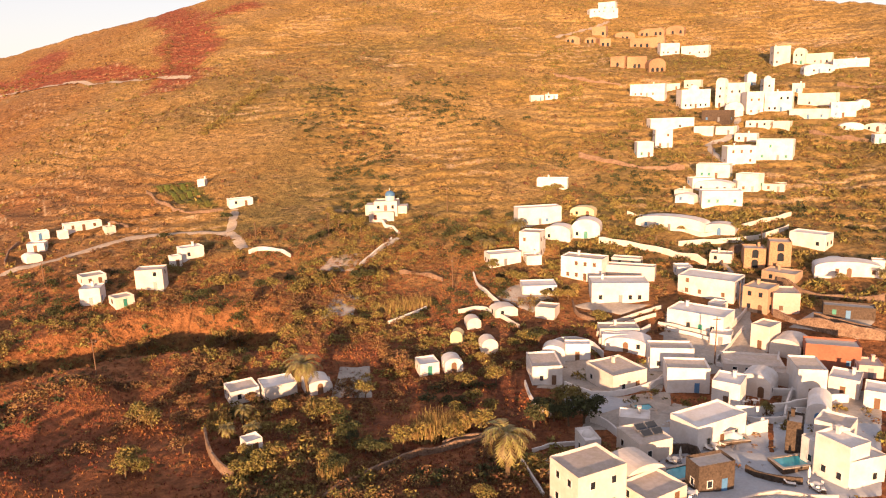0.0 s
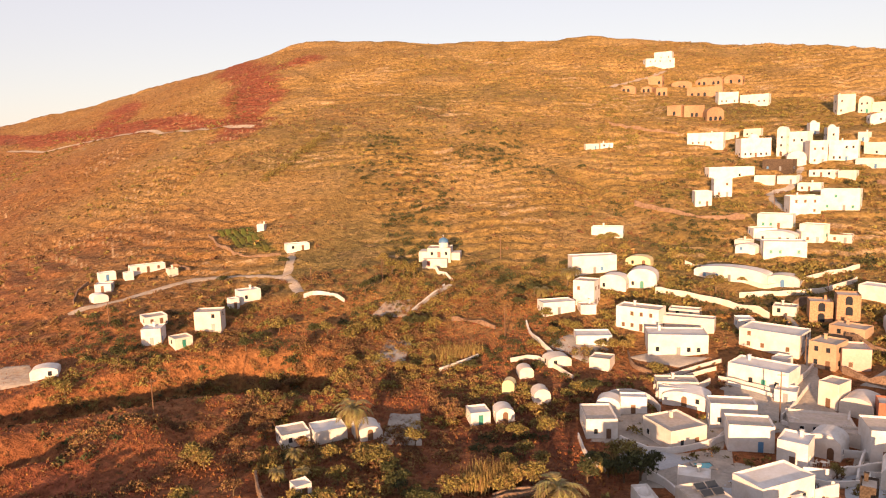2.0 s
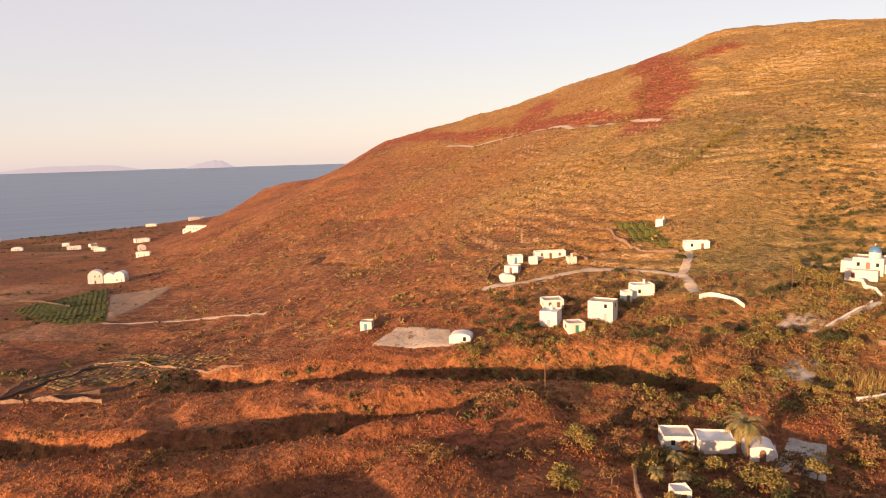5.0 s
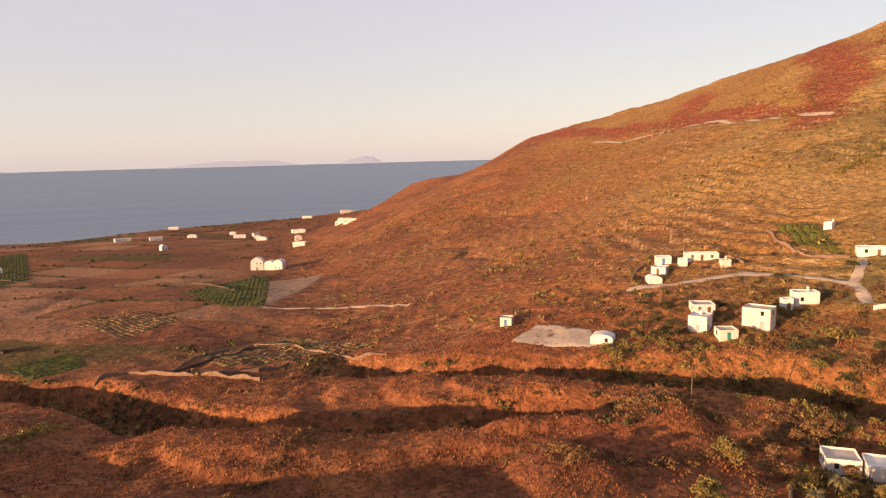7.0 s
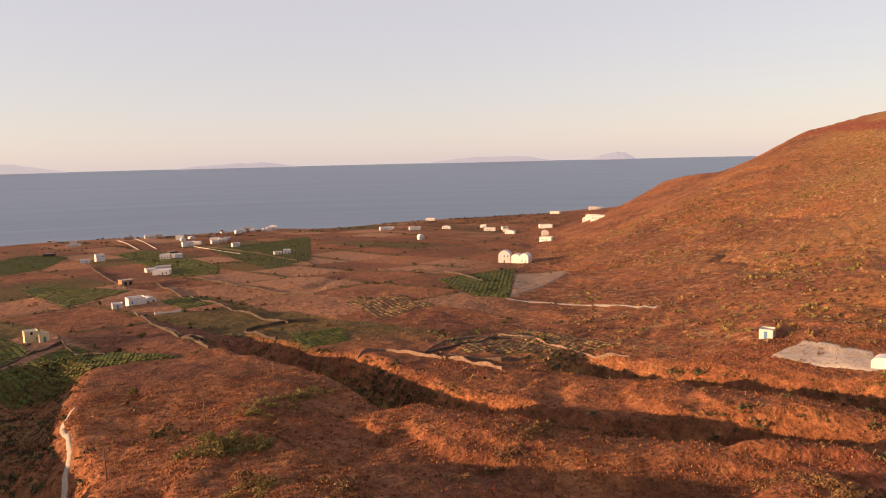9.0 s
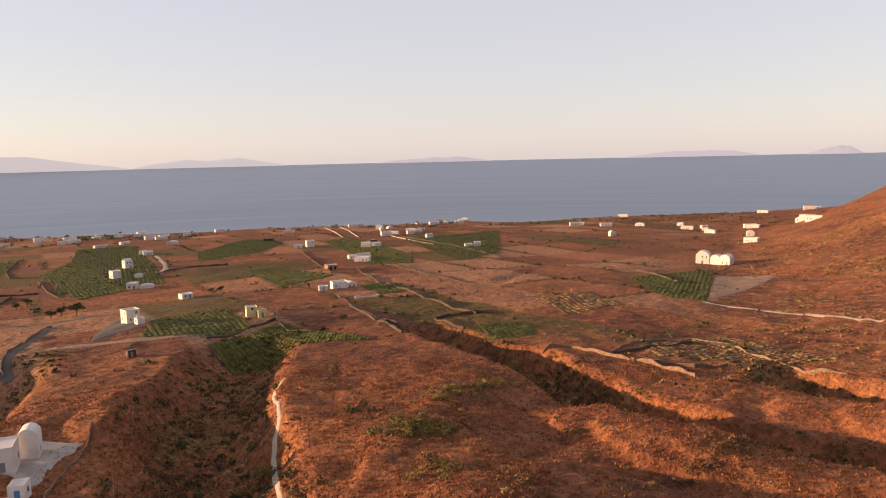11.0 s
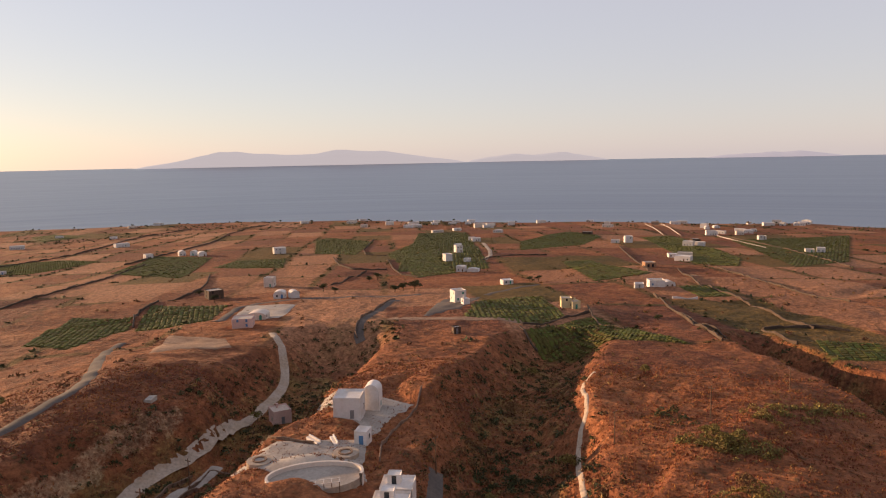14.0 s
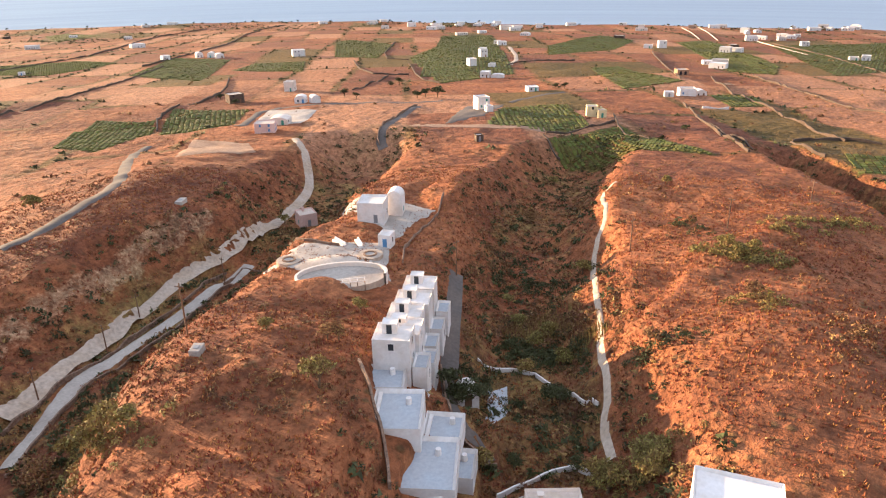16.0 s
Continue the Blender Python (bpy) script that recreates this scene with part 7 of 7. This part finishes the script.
lounger(52.2, 99.1, 70)
lounger(39.4, 101.5, 80)
lounger(47.1, 111.9, 140)
patio_set(57.0, 128.0)
patio_set(59.5, 128.5)
patio_set(45.1, 111.1)
patio_set(37.0, 106.9)
patio_set(55.8, 97.9)
patio_set(35.1, 94.4)
solar_rack(34.2, 111.0, 19)
for px, py, size in (
        (-30.5, 138.9, 1.72),
        (8.5, 101.0, 1.88),
        (22.5, 232.4, 1.50),
        (25.2, 233.5, 1.35),
        (12.5, 217.0, 1.20),
        (-40.1, 124.3, 0.83),
        (-40.8, 118.0, 0.75),
        (-37.3, 119.2, 0.75),
        (113.0, 175.6, 0.75)):
    plant(PALM, px, py, size)
for px, py, size in (
        (-44.1, 222.1, 1.3),
        (-41.7, 226.8, 1.1),
        (-70.4, 182.7, 1.2),
        (-68.5, 186.4, 1.1),
        (-101.0, 172.1, 1.1),
        (-26.7, 199.7, 1.4),
        (-24.0, 200.9, 1.1),
        (-78.3, 246.3, 1.2),
        (-53.1, 192.8, 1.1),
        (-95.1, 231.0, 0.9),
        (-107.8, 170.2, 0.8),
        (-8.1, 174.7, 1),
        (21.1, 159.6, 1.2),
        (6.0, 221.4, 1.1),
        (11.0, 223.5, 1),
        (17.6, 228.5, 1),
        (23.3, 247.8, 1),
        (13.7, 246.3, 1),
        (5.8, 215.3, 1),
        (17.6, 127.7, 1.2),
        (21.9, 122.3, 1.2),
        (24.8, 122.8, 1.3),
        (19.3, 124.1, 1.1),
        (15.3, 121.2, 1.1),
        (27.5, 125.1, 1),
        (-68.3, 169.4, 1.1),
        (-15.5, 113.1, 1),
        (-18.6, 116.2, 1.2),
        (-12.7, 111.5, 1),
        (-19.4, 103.4, 1)):
    plant(TREES["dark"], px, py, size)
for px, py, size in (
        (-20.9, 122.6, 1),
        (-87.8, -33.1, 1.3),
        (-89.4, -31.1, 1.3),
        (-99.7, -20.2, 1.1),
        (-96.8, -18.3, 1),
        (-88.4, -34.6, 1.1),
        (-78.9, -21.0, 0.7),
        (-79.7, -12.0, 0.8),
        (-320.2, -251.7, 1.2),
        (-336.2, -274.4, 1.2),
        (-434.2, -91.4, 1.2),
        (-433.8, -96.7, 1.1),
        (-372.1, -158.5, 1.6),
        (-374.8, -152.4, 1.6),
        (-367.2, -161.8, 1.4),
        (-421.6, -198.0, 1.3),
        (-413.9, -200.7, 1.2),
        (-357.3, -203.0, 1.2),
        (-351.5, -192.3, 1),
        (-314.8, -13.0, 1.1),
        (-832.8, -1117.1, 1.2),
        (-850.7, -1106.1, 1.2),
        (-881.7, -1056.2, 1.2),
        (-926.0, -1012.6, 1.2),
        (-956.2, -938.4, 1.2),
        (-978.2, -933.5, 1.2),
        (-1018.0, -865.8, 1.2),
        (-1022.6, -850.6, 1.2),
        (-1046.4, -763.3, 1.2),
        (-1082.0, -697.1, 1.2)):
    plant(TREES["dark"], px, py, size)
for px, py, size in (
        (-1093.1, -639.1, 1.2),
        (-1120.0, -562.1, 1.2),
        (-1126.7, -542.9, 1.2),
        (-1128.6, -505.1, 1.2),
        (-1121.1, -485.5, 1.2),
        (-1125.5, -460.5, 1.2),
        (-1154.4, -392.4, 1.2),
        (-1128.0, -363.2, 1.2),
        (-1129.7, -275.7, 1.2),
        (-1142.5, -222.1, 1.2),
        (-1155.3, -160.3, 1.2),
        (-1138.7, -88.7, 1.2),
        (-1157.1, -51.9, 1.2),
        (-1159.1, 80.6, 1.2),
        (-1151.5, 117.6, 1.2),
        (-1137.9, 145.3, 1.2)):
    plant(TREES["dark"], px, py, size)
for px, py, size in (
        (-37.8, 240.1, 1.4),
        (-33.5, 237.7, 1.5),
        (-29.3, 235.3, 1.3),
        (-41.7, 248.1, 1.1),
        (-49.9, 192.8, 1.2),
        (-41.2, 192.6, 1.2),
        (-37.2, 195.0, 1.2),
        (-34.5, 198.9, 1.0),
        (-43.2, 189.0, 1),
        (-64.8, 195.6, 1.2),
        (-62.3, 198.4, 1),
        (-63.5, 180.6, 1),
        (-66.2, 171.0, 1.1),
        (-66.4, 169.6, 1),
        (-84.4, 166.2, 1.1),
        (-19.1, 175.6, 0.9),
        (-25.8, 172.7, 0.9),
        (-39.0, 174.7, 0.9),
        (-19.0, 201.7, 1),
        (-11.7, 218.3, 0.9),
        (-55.4, 207.1, 1),
        (-22.7, 171.6, 0.9),
        (-14.2, 218.6, 0.8),
        (21.1, 197.0, 1.1),
        (19.1, 198.6, 1),
        (14.8, 194.3, 1),
        (29.7, 184.7, 1),
        (32.9, 185.3, 1),
        (35.2, 189.6, 1),
        (26.8, 186.3, 0.9)):
    plant(TREES["green"], px, py, size)
for px, py, size in (
        (67.5, 222.1, 1.6),
        (78.3, 229.0, 0.8),
        (93.5, 222.9, 0.9),
        (20.0, 161.6, 1.2),
        (17.7, 162.0, 1.1),
        (15.4, 157.8, 1),
        (38.5, 170.3, 1.1),
        (43.1, 269.4, 1.2),
        (38.5, 268.2, 1),
        (45.6, 258.4, 1),
        (13.5, 206.5, 1),
        (19.3, 212.7, 1),
        (102.9, 177.3, 0.8),
        (54.4, 240.7, 0.8),
        (7.0, 152.7, 0.7),
        (100.2, 194.1, 0.7),
        (21.8, 130.8, 1.3),
        (24.5, 128.7, 1.3),
        (27.7, 108.0, 0.8),
        (59.5, 123.3, 0.6),
        (2.4, 119.1, 1),
        (5.3, 120.5, 1.1),
        (1.1, 125.7, 1.1),
        (7.2, 128.6, 1),
        (-0.4, 116.3, 1),
        (9.7, 141.7, 1.1),
        (4.4, 132.5, 1),
        (3.1, 140.4, 1),
        (4.4, 93.3, 0.9),
        (-60.7, 126.0, 1.1)):
    plant(TREES["green"], px, py, size)
for px, py, size in (
        (-58.0, 124.9, 1),
        (-27.1, 124.8, 1.2),
        (-23.6, 126.1, 1.2),
        (-33.9, 128.8, 1),
        (-26.2, 128.1, 1),
        (-18.0, 135.6, 1),
        (-35.1, 106.5, 1.1),
        (-31.9, 106.3, 1.2),
        (-30.6, 108.7, 1.1),
        (-30.1, 118.6, 1),
        (-21.4, 108.1, 1.0),
        (-6.2, 116.7, 1.1),
        (-8.8, 114.0, 1),
        (-54.6, 105.9, 1),
        (-36.0, 111.8, 0.9),
        (-94.6, -53.6, 0.8),
        (-77.3, -60.4, 0.7),
        (-66.6, -44.8, 1),
        (-156.8, -26.0, 1.2),
        (-74.0, -7.1, 1.3),
        (-76.3, -8.9, 1.1),
        (-76.0, -24.7, 0.7),
        (-74.3, -1.7, 1.1),
        (-73.0, -2.1, 1),
        (-76.8, -3.2, 1),
        (-138.3, -39.4, 0.8),
        (-128.9, -34.4, 0.9),
        (-118.2, -28.2, 0.9),
        (-124.4, -26.7, 0.9),
        (-112.2, -21.0, 1)):
    plant(TREES["green"], px, py, size)
for px, py, size in (
        (-108.0, -27.1, 0.9),
        (-50.5, -65.7, 1),
        (-50.2, -68.3, 1),
        (-49.7, -61.1, 0.9),
        (-58.5, -84.5, 0.9),
        (-173.4, -123.2, 0.8),
        (-123.6, -167.3, 1.2),
        (-150.0, 5.6, 0.9),
        (-144.4, 7.8, 1),
        (-147.1, 10.0, 1),
        (-154.1, 3.9, 0.8),
        (-218.1, -12.4, 0.9),
        (-246.7, -54.0, 1),
        (-73.5, -2.5, 1),
        (-76.4, -1.9, 1),
        (-59.3, 128.4, 1),
        (-54.7, 108.8, 1),
        (-52.5, 107.7, 1),
        (-224.8, 128.9, 1),
        (-134.2, 140.4, 0.6),
        (-106.2, 156.4, 1)):
    plant(TREES["green"], px, py, size)
for px, py, size in (
        (-73.7, 168.4, 1),
        (-56.2, 176.3, 1),
        (-55.0, 183.1, 1),
        (-61.7, 174.6, 1.1),
        (-57.1, 170.8, 1),
        (-53.5, 173.2, 1),
        (-79.0, 173.4, 1),
        (-51.1, 169.4, 1),
        (-112.9, 197.2, 1),
        (-69.8, 167.5, 1),
        (-46.7, 178.6, 1),
        (-51.4, 146.3, 1.2),
        (-49.7, 149.5, 1.1),
        (-53.3, 132.4, 1),
        (-49.8, 126.8, 1),
        (-51.6, 141.7, 1),
        (-52.3, 125.3, 1),
        (-12.6, 150.5, 1.3),
        (-10.8, 148.4, 1.3),
        (-14.6, 153.9, 1.1),
        (-48.1, 114.1, 0.9),
        (-54.2, 144.6, 1),
        (-42.1, 137.0, 0.8),
        (-100.7, -5.4, 1),
        (-118.7, 9.7, 1),
        (-198.6, -50.0, 1),
        (-80.7, -49.8, 0.9),
        (-80.4, -51.6, 0.9),
        (-52.7, -84.8, 1),
        (-78.9, 100.0, 1)):
    plant(TREES["dry"], px, py, size)
for px, py, size in (
        (-75.4, 98.1, 1),
        (-60.5, 175.8, 1),
        (-170.2, 131.0, 1)):
    plant(TREES["dry"], px, py, size)
cane_clump(-0.4, 119.3, 3, 4.5, 500)
cane_clump(1.0, 120.8, 2.5, 4, 510)
cane_clump(-4.9, 118.1, 3, 4.5, 1610)
cane_clump(-2.8, 121.1, 3, 4.5, 1620)
cane_clump(-20.0, 103.4, 2, 4, 1470)
cane_clump(-12.5, 183.8, 3.5, 2.6, 1490)
cane_clump(-8.3, 184.5, 3.5, 2.6, 1525)
cane_clump(-16.5, 181.9, 3, 2.5, 1460)
cane_clump(-63.2, 176.2, 2.5, 3, 1020)
cane_clump(-126.4, -27.9, 6, 2.5, 1070)
cane_clump(-116.1, -17.7, 4, 2.5, 1200)
cane_clump(-124.4, -31.6, 5, 2, 1030)
cane_clump(-46.0, 126.5, 2, 3, 1030)
cane_clump(20.5, 127.4, 2.5, 3.5, 720)
pole(-73.7, -72.7, 9)
pole(-126.0, -109.3, 8)
pole(-89.1, -109.9, 7)
pole(-70.1, -106.2, 7)
pole(-103.6, -115.2, 6)
pole(-135.2, -51.0, 9)
pole(-148.7, -14.6, 8)
pole(-172.6, 5.4, 8)
pole(-39.5, 229.9, 9)
pole(-63.7, 228.9, 7)
pole(-116.9, 196.0, 7)
pole(58.2, 145.8, 11)
pole(1.2, 194.0, 9)
pole(74.4, 172.5, 7)
pole(96.9, 211.7, 8)
pole(0.4, 252.8, 9)
pole(112.8, 296.3, 9)
pole(-75.6, 140.4, 9)
pole(-207.4, 26.6, 7)
amphitheatre(-108.3, -65.0, 121)
paving_ring(-112.9, -80.2, 2.6)
paving_ring(-125.8, -67.8, 2.8)
bench(-130.0, -78.0, 60)
bench(-131.2, -73.5, 40)
slab_block(-142.1, -134.1, 4, 2)
slab_block(-67.2, -65.1, 2.4, 1.6)

# ---------------------------------------------------------------- scrub, tufts and hedges nobody could count
def free_of_houses(x, y):
    ok = np.ones(len(x), bool)
    for hx, hy, hr in FOOTPRINTS:
        ok &= (x - hx) ** 2 + (y - hy) ** 2 > (hr + 0.5) ** 2
    for line in LANES:
        d, _ = along(x, y, line[0])
        ok &= d > line[1] * 0.5 + 0.4
    return ok


def scatter(name, count, az, radius, size, leaves, leaf, mat, label, seed, share, power=1.0, squash=0.7):
    """Bushes strewn over a sector of the land where share(x, y) allows them."""
    g = np.random.default_rng(seed)
    a = g.uniform(az[0], az[1], count)
    r = radius[0] + (radius[1] - radius[0]) * g.random(count) ** power
    x, y = polar(a, r)
    keep = (g.random(count) < share(x, y)) & free_of_houses(x, y)
    x, y = x[keep], y[keep]
    rad = size[0] + (size[1] - size[0]) * g.random(len(x)) ** 2.2
    z = ground_z(x, y) + rad * 0.05
    tri = leaf_cloud(np.stack((x, y, z), -1), rad, leaves, leaf, seed, squash)
    return tagged(new(name, tri_mesh(name, tri, mat)), label, "scrub", kind="stuff")


def clumped(size, lo, hi, seed):
    return lambda x, y: smooth(lo, hi, fbm(x, y, size, 3, seed))


def gully(x, y):
    best = np.full(np.shape(x), 99.0)
    for line, half, depth in RAVINES[:4]:
        best = np.minimum(best, along(x, y, line)[0] / half)
    return (1 - smooth(0.5, 1.5, best)) * (0.35 + 0.65 * smooth(-0.2, 0.3, fbm(x, y, 15, 2, 91)))


def gardens(size, lo, hi, seed):
    """Bushes thin out over the open russet field west of the gardens."""
    grown = clumped(size, lo, hi, seed)
    def share(x, y):
        r, az = np.hypot(x, y), np.degrees(np.arctan2(-x, y))
        return grown(x, y) * (1 - (1 - smooth(165, 185, r)) * smooth(17, 22, az))
    return share


def hedge_line(name, line, count, width, size, leaves, leaf, mat, label, seed):
    """Rounded bushes along a field edge."""
    g = np.random.default_rng(seed)
    p = resample(line, 0.5)
    k = g.integers(0, len(p), count)
    x, y = (p[k] + g.normal(size=(count, 2)) * width).T
    ok = free_of_houses(x, y)
    x, y = x[ok], y[ok]
    rad = size[0] + (size[1] - size[0]) * g.random(len(x)) ** 1.6
    tri = leaf_cloud(np.stack((x, y, ground_z(x, y) + rad * 0.1), -1), rad, leaves, leaf, seed, 0.8)
    return tagged(new(name, tri_mesh(name, tri, mat)), label, "scrub", kind="stuff")


scatter("dry_scrub", 13000, (-36, 150), (45, 260), (0.25, 1.0), 26, 0.24, DRYLEAF, "low dry brown scrub on the slopes", 101, clumped(30, -0.1, 0.4, 92), 0.8)
scatter("garden_scrub", 5200, (-14, 36), (95, 250), (0.5, 2.3), 150, 0.12, LEAF, "olive-green bushes among the gardens", 102, gardens(26, -0.1, 0.25, 93))
scatter("brown_scrub", 5200, (-10, 40), (95, 250), (0.6, 2.1), 140, 0.12, DRYLEAF, "rounded brown bushes among the gardens", 103, gardens(22, -0.05, 0.3, 94))
scatter("dark_scrub", 2600, (-6, 34), (100, 240), (0.5, 1.9), 120, 0.13, DARKLEAF, "dark green bushes among the gardens", 104, gardens(20, 0.0, 0.3, 95))
for k, (line, count, size, mat) in enumerate((
        ([(-108, 41), (-116, 58), (-126, 77)], 60, (0.5, 1.3), DRYLEAF),
        ([(-104, 100), (-85, 127), (-69, 143), (-52, 152)], 150, (0.6, 1.7), DRYLEAF),
        ([(-92, 96), (-70, 110), (-62, 128), (-58, 150)], 110, (0.6, 1.7), DRYLEAF),
        ([(-62, 150), (-48, 172), (-40, 190)], 90, (0.7, 2.0), DRYLEAF),
        ([(-88, 165), (-81, 172), (-66, 176), (-50, 178)], 80, (0.7, 1.9), LEAF),
        ([(-178, 60), (-205, 66), (-240, 62)], 80, (0.5, 1.4), DARKLEAF),
        ([(-66, 180), (-85, 169), (-101, 156), (-118, 149), (-138, 141), (-166, 134)], 190, (0.5, 1.6), DRYLEAF),
        ([(-93, 129), (-108, 114), (-121, 101), (-130, 91), (-147, 82), (-175, 72), (-230, 61), (-262, 43)], 240, (0.5, 1.5), DRYLEAF),
        ([(-88, 162), (-104, 150), (-121, 142), (-140, 135)], 90, (0.5, 1.5), DARKLEAF),
        ([(-134, 85), (-150, 76), (-177, 66), (-235, 54)], 110, (0.5, 1.4), DARKLEAF),
        ([(-96, 425), (-104, 363), (-112, 330)], 120, (0.8, 2.2), LEAF),
        ([(-210, 560), (-190, 500), (-170, 470)], 60, (0.8, 1.8), DRYLEAF))):
    hedge_line("bush_row", line, count, 1.6, size, 110, 0.14, mat, "row of rounded bushes along a field edge", 300 + k)
for k, (line, count, size, mat) in enumerate((
        ([(-150, 1), (-146, 8), (-145, 15)], 70, (0.7, 2.0), LEAF),
        ([(-172, 17), (-188, 27), (-192, 37)], 60, (0.6, 1.7), LEAF),
        ([(-174, -6), (-163, 4)], 30, (0.5, 1.5), DARKLEAF),
        ([(-119, 8), (-120, 13)], 26, (0.6, 1.7), LEAF),
        ([(-101, -7), (-98, -3)], 24, (0.6, 1.6), DARKLEAF),
        ([(-73, -4), (-77, -3), (-78, -1)], 50, (0.6, 1.5), LEAF),
        ([(-128, -36), (-128, -28), (-123, -19)], 140, (0.7, 1.9), DRYLEAF),
        ([(-118, -33), (-115, -25), (-115, -18)], 110, (0.7, 1.9), DARKLEAF),
        ([(-150, -44), (-149, -34), (-154, -26)], 60, (0.6, 1.6), DARKLEAF),
        ([(-57, -85), (-49, -66), (-50, -61)], 70, (0.6, 1.4), LEAF),
        ([(-123, -42), (-141, -50), (-168, -51)], 70, (0.6, 1.6), DRYLEAF),
        ([(-96, -35), (-99, -33)], 14, (1.0, 2.0), DARKLEAF),
        ([(-113, 23), (-99, 24)], 24, (0.6, 1.7), DRYLEAF),
        ([(-60, -53), (-66, -45), (-77, -44)], 40, (0.4, 1.0), DRYLEAF),
        ([(-133, -16), (-119, -13), (-105, -10)], 30, (0.5, 1.2), DRYLEAF))):
    hedge_line("bush_group", line, count, 2.6, size, 90, 0.15, mat, "ragged olive and brown bushes on a dry slope", 340 + k)
scatter("gully_scrub", 24000, (20, 150), (50, 300), (0.4, 1.5), 22, 0.32, DARKLEAF, "dark bushes filling the gullies", 105, gully)
scatter("gully_grass", 30000, (20, 150), (50, 300), (0.4, 1.3), 20, 0.3, DRYLEAF, "brown brush on the gully banks", 106, gully)
scatter("hill_scrub", 14000, (-36, 58), (230, 700), (0.5, 1.7), 12, 0.42, LEAF, "scattered green scrub on the hillside", 107, clumped(60, -0.1, 0.45, 96), 0.75)
scatter("hill_brush", 14000, (-36, 60), (220, 760), (0.5, 1.5), 12, 0.42, DRYLEAF, "scattered brown scrub on the hillside", 108, clumped(40, -0.2, 0.4, 97), 0.8)
scatter("field_scrub", 2600, (58, 150), (200, 700), (0.5, 1.6), 14, 0.4, DRYLEAF, "brown bushes along the field banks", 109, clumped(50, -0.05, 0.4, 98))
scatter("field_hedge", 30000, (60, 150), (260, 1180), (0.6, 2.0), 9, 0.5, DARKLEAF, "dark hedgerows between the fields", 110,
        lambda x, y: (1 - smooth(1.5, 4.0, field_cell(x, y)[1])) * smooth(-0.35, 0.2, fbm(x, y, 60, 2, 63)), 0.8, 0.6)
scatter("village_scrub", 4200, (-34, -6), (100, 420), (0.4, 1.5), 30, 0.28, LEAF, "green and brown bushes between the houses", 111, clumped(18, 0.0, 0.4, 99))
scatter("village_brush", 4200, (-34, -4), (130, 460), (0.5, 1.4), 24, 0.3, DRYLEAF, "dry brush between the houses", 112, clumped(18, -0.1, 0.4, 100))

scatter("coast_scrub", 9000, (58, 152), (1080, 1420), (0.8, 2.6), 10, 0.45, DARKLEAF, "low dark bushes along the coast", 113,
        lambda x, y: smooth(-0.1, 0.35, fbm(x, y, 45, 3, 64)) * smooth(4, 8, land(x, y)))
scatter("slope_scrub", 5200, (-34, -8), (190, 520), (0.8, 2.6), 60, 0.18, LEAF, "olive and brown bushes round the upper village", 114, clumped(24, -0.1, 0.3, 88))
scatter("slope_brush", 4200, (-34, 12), (200, 420), (0.7, 2.2), 50, 0.19, DARKLEAF, "dark bushes on the lower hillside", 115, clumped(30, 0.0, 0.35, 89))


def tufts(count, az, radius, high, seed, label):
    g = np.random.default_rng(seed)
    x, y = polar(g.uniform(az[0], az[1], count), radius[0] + (radius[1] - radius[0]) * g.random(count) ** 0.75)
    keep = (g.random(count) < 0.35 + 0.65 * smooth(-0.3, 0.3, fbm(x, y, 12, 3, seed))) & free_of_houses(x, y)
    x, y = x[keep], y[keep]
    n, k = len(x), 4
    z = ground_z(x, y)
    base = np.stack((x, y, z - 0.05), -1)[:, None, :] + g.normal(size=(n, k, 3)) * np.array((0.14, 0.14, 0))
    th = g.random((n, k)) * 6.28
    w = np.stack((np.cos(th), np.sin(th), th * 0), -1) * 0.13
    tip = base + g.normal(size=(n, k, 3)) * np.array((0.2, 0.2, 0.05)) + np.array((0, 0, 1)) * (high * (0.5 + 0.8 * g.random((n, k, 1))))
    tri = np.stack((base - w, base + w, tip), 2).reshape(-1, 3)
    return tagged(new("dry_grass", tri_mesh("dry_grass", tri, STRAW)), label, "grass", kind="stuff")


tufts(90000, (-10, 150), (42, 230), 0.45, 201, "tufts of dry russet grass on the spurs")
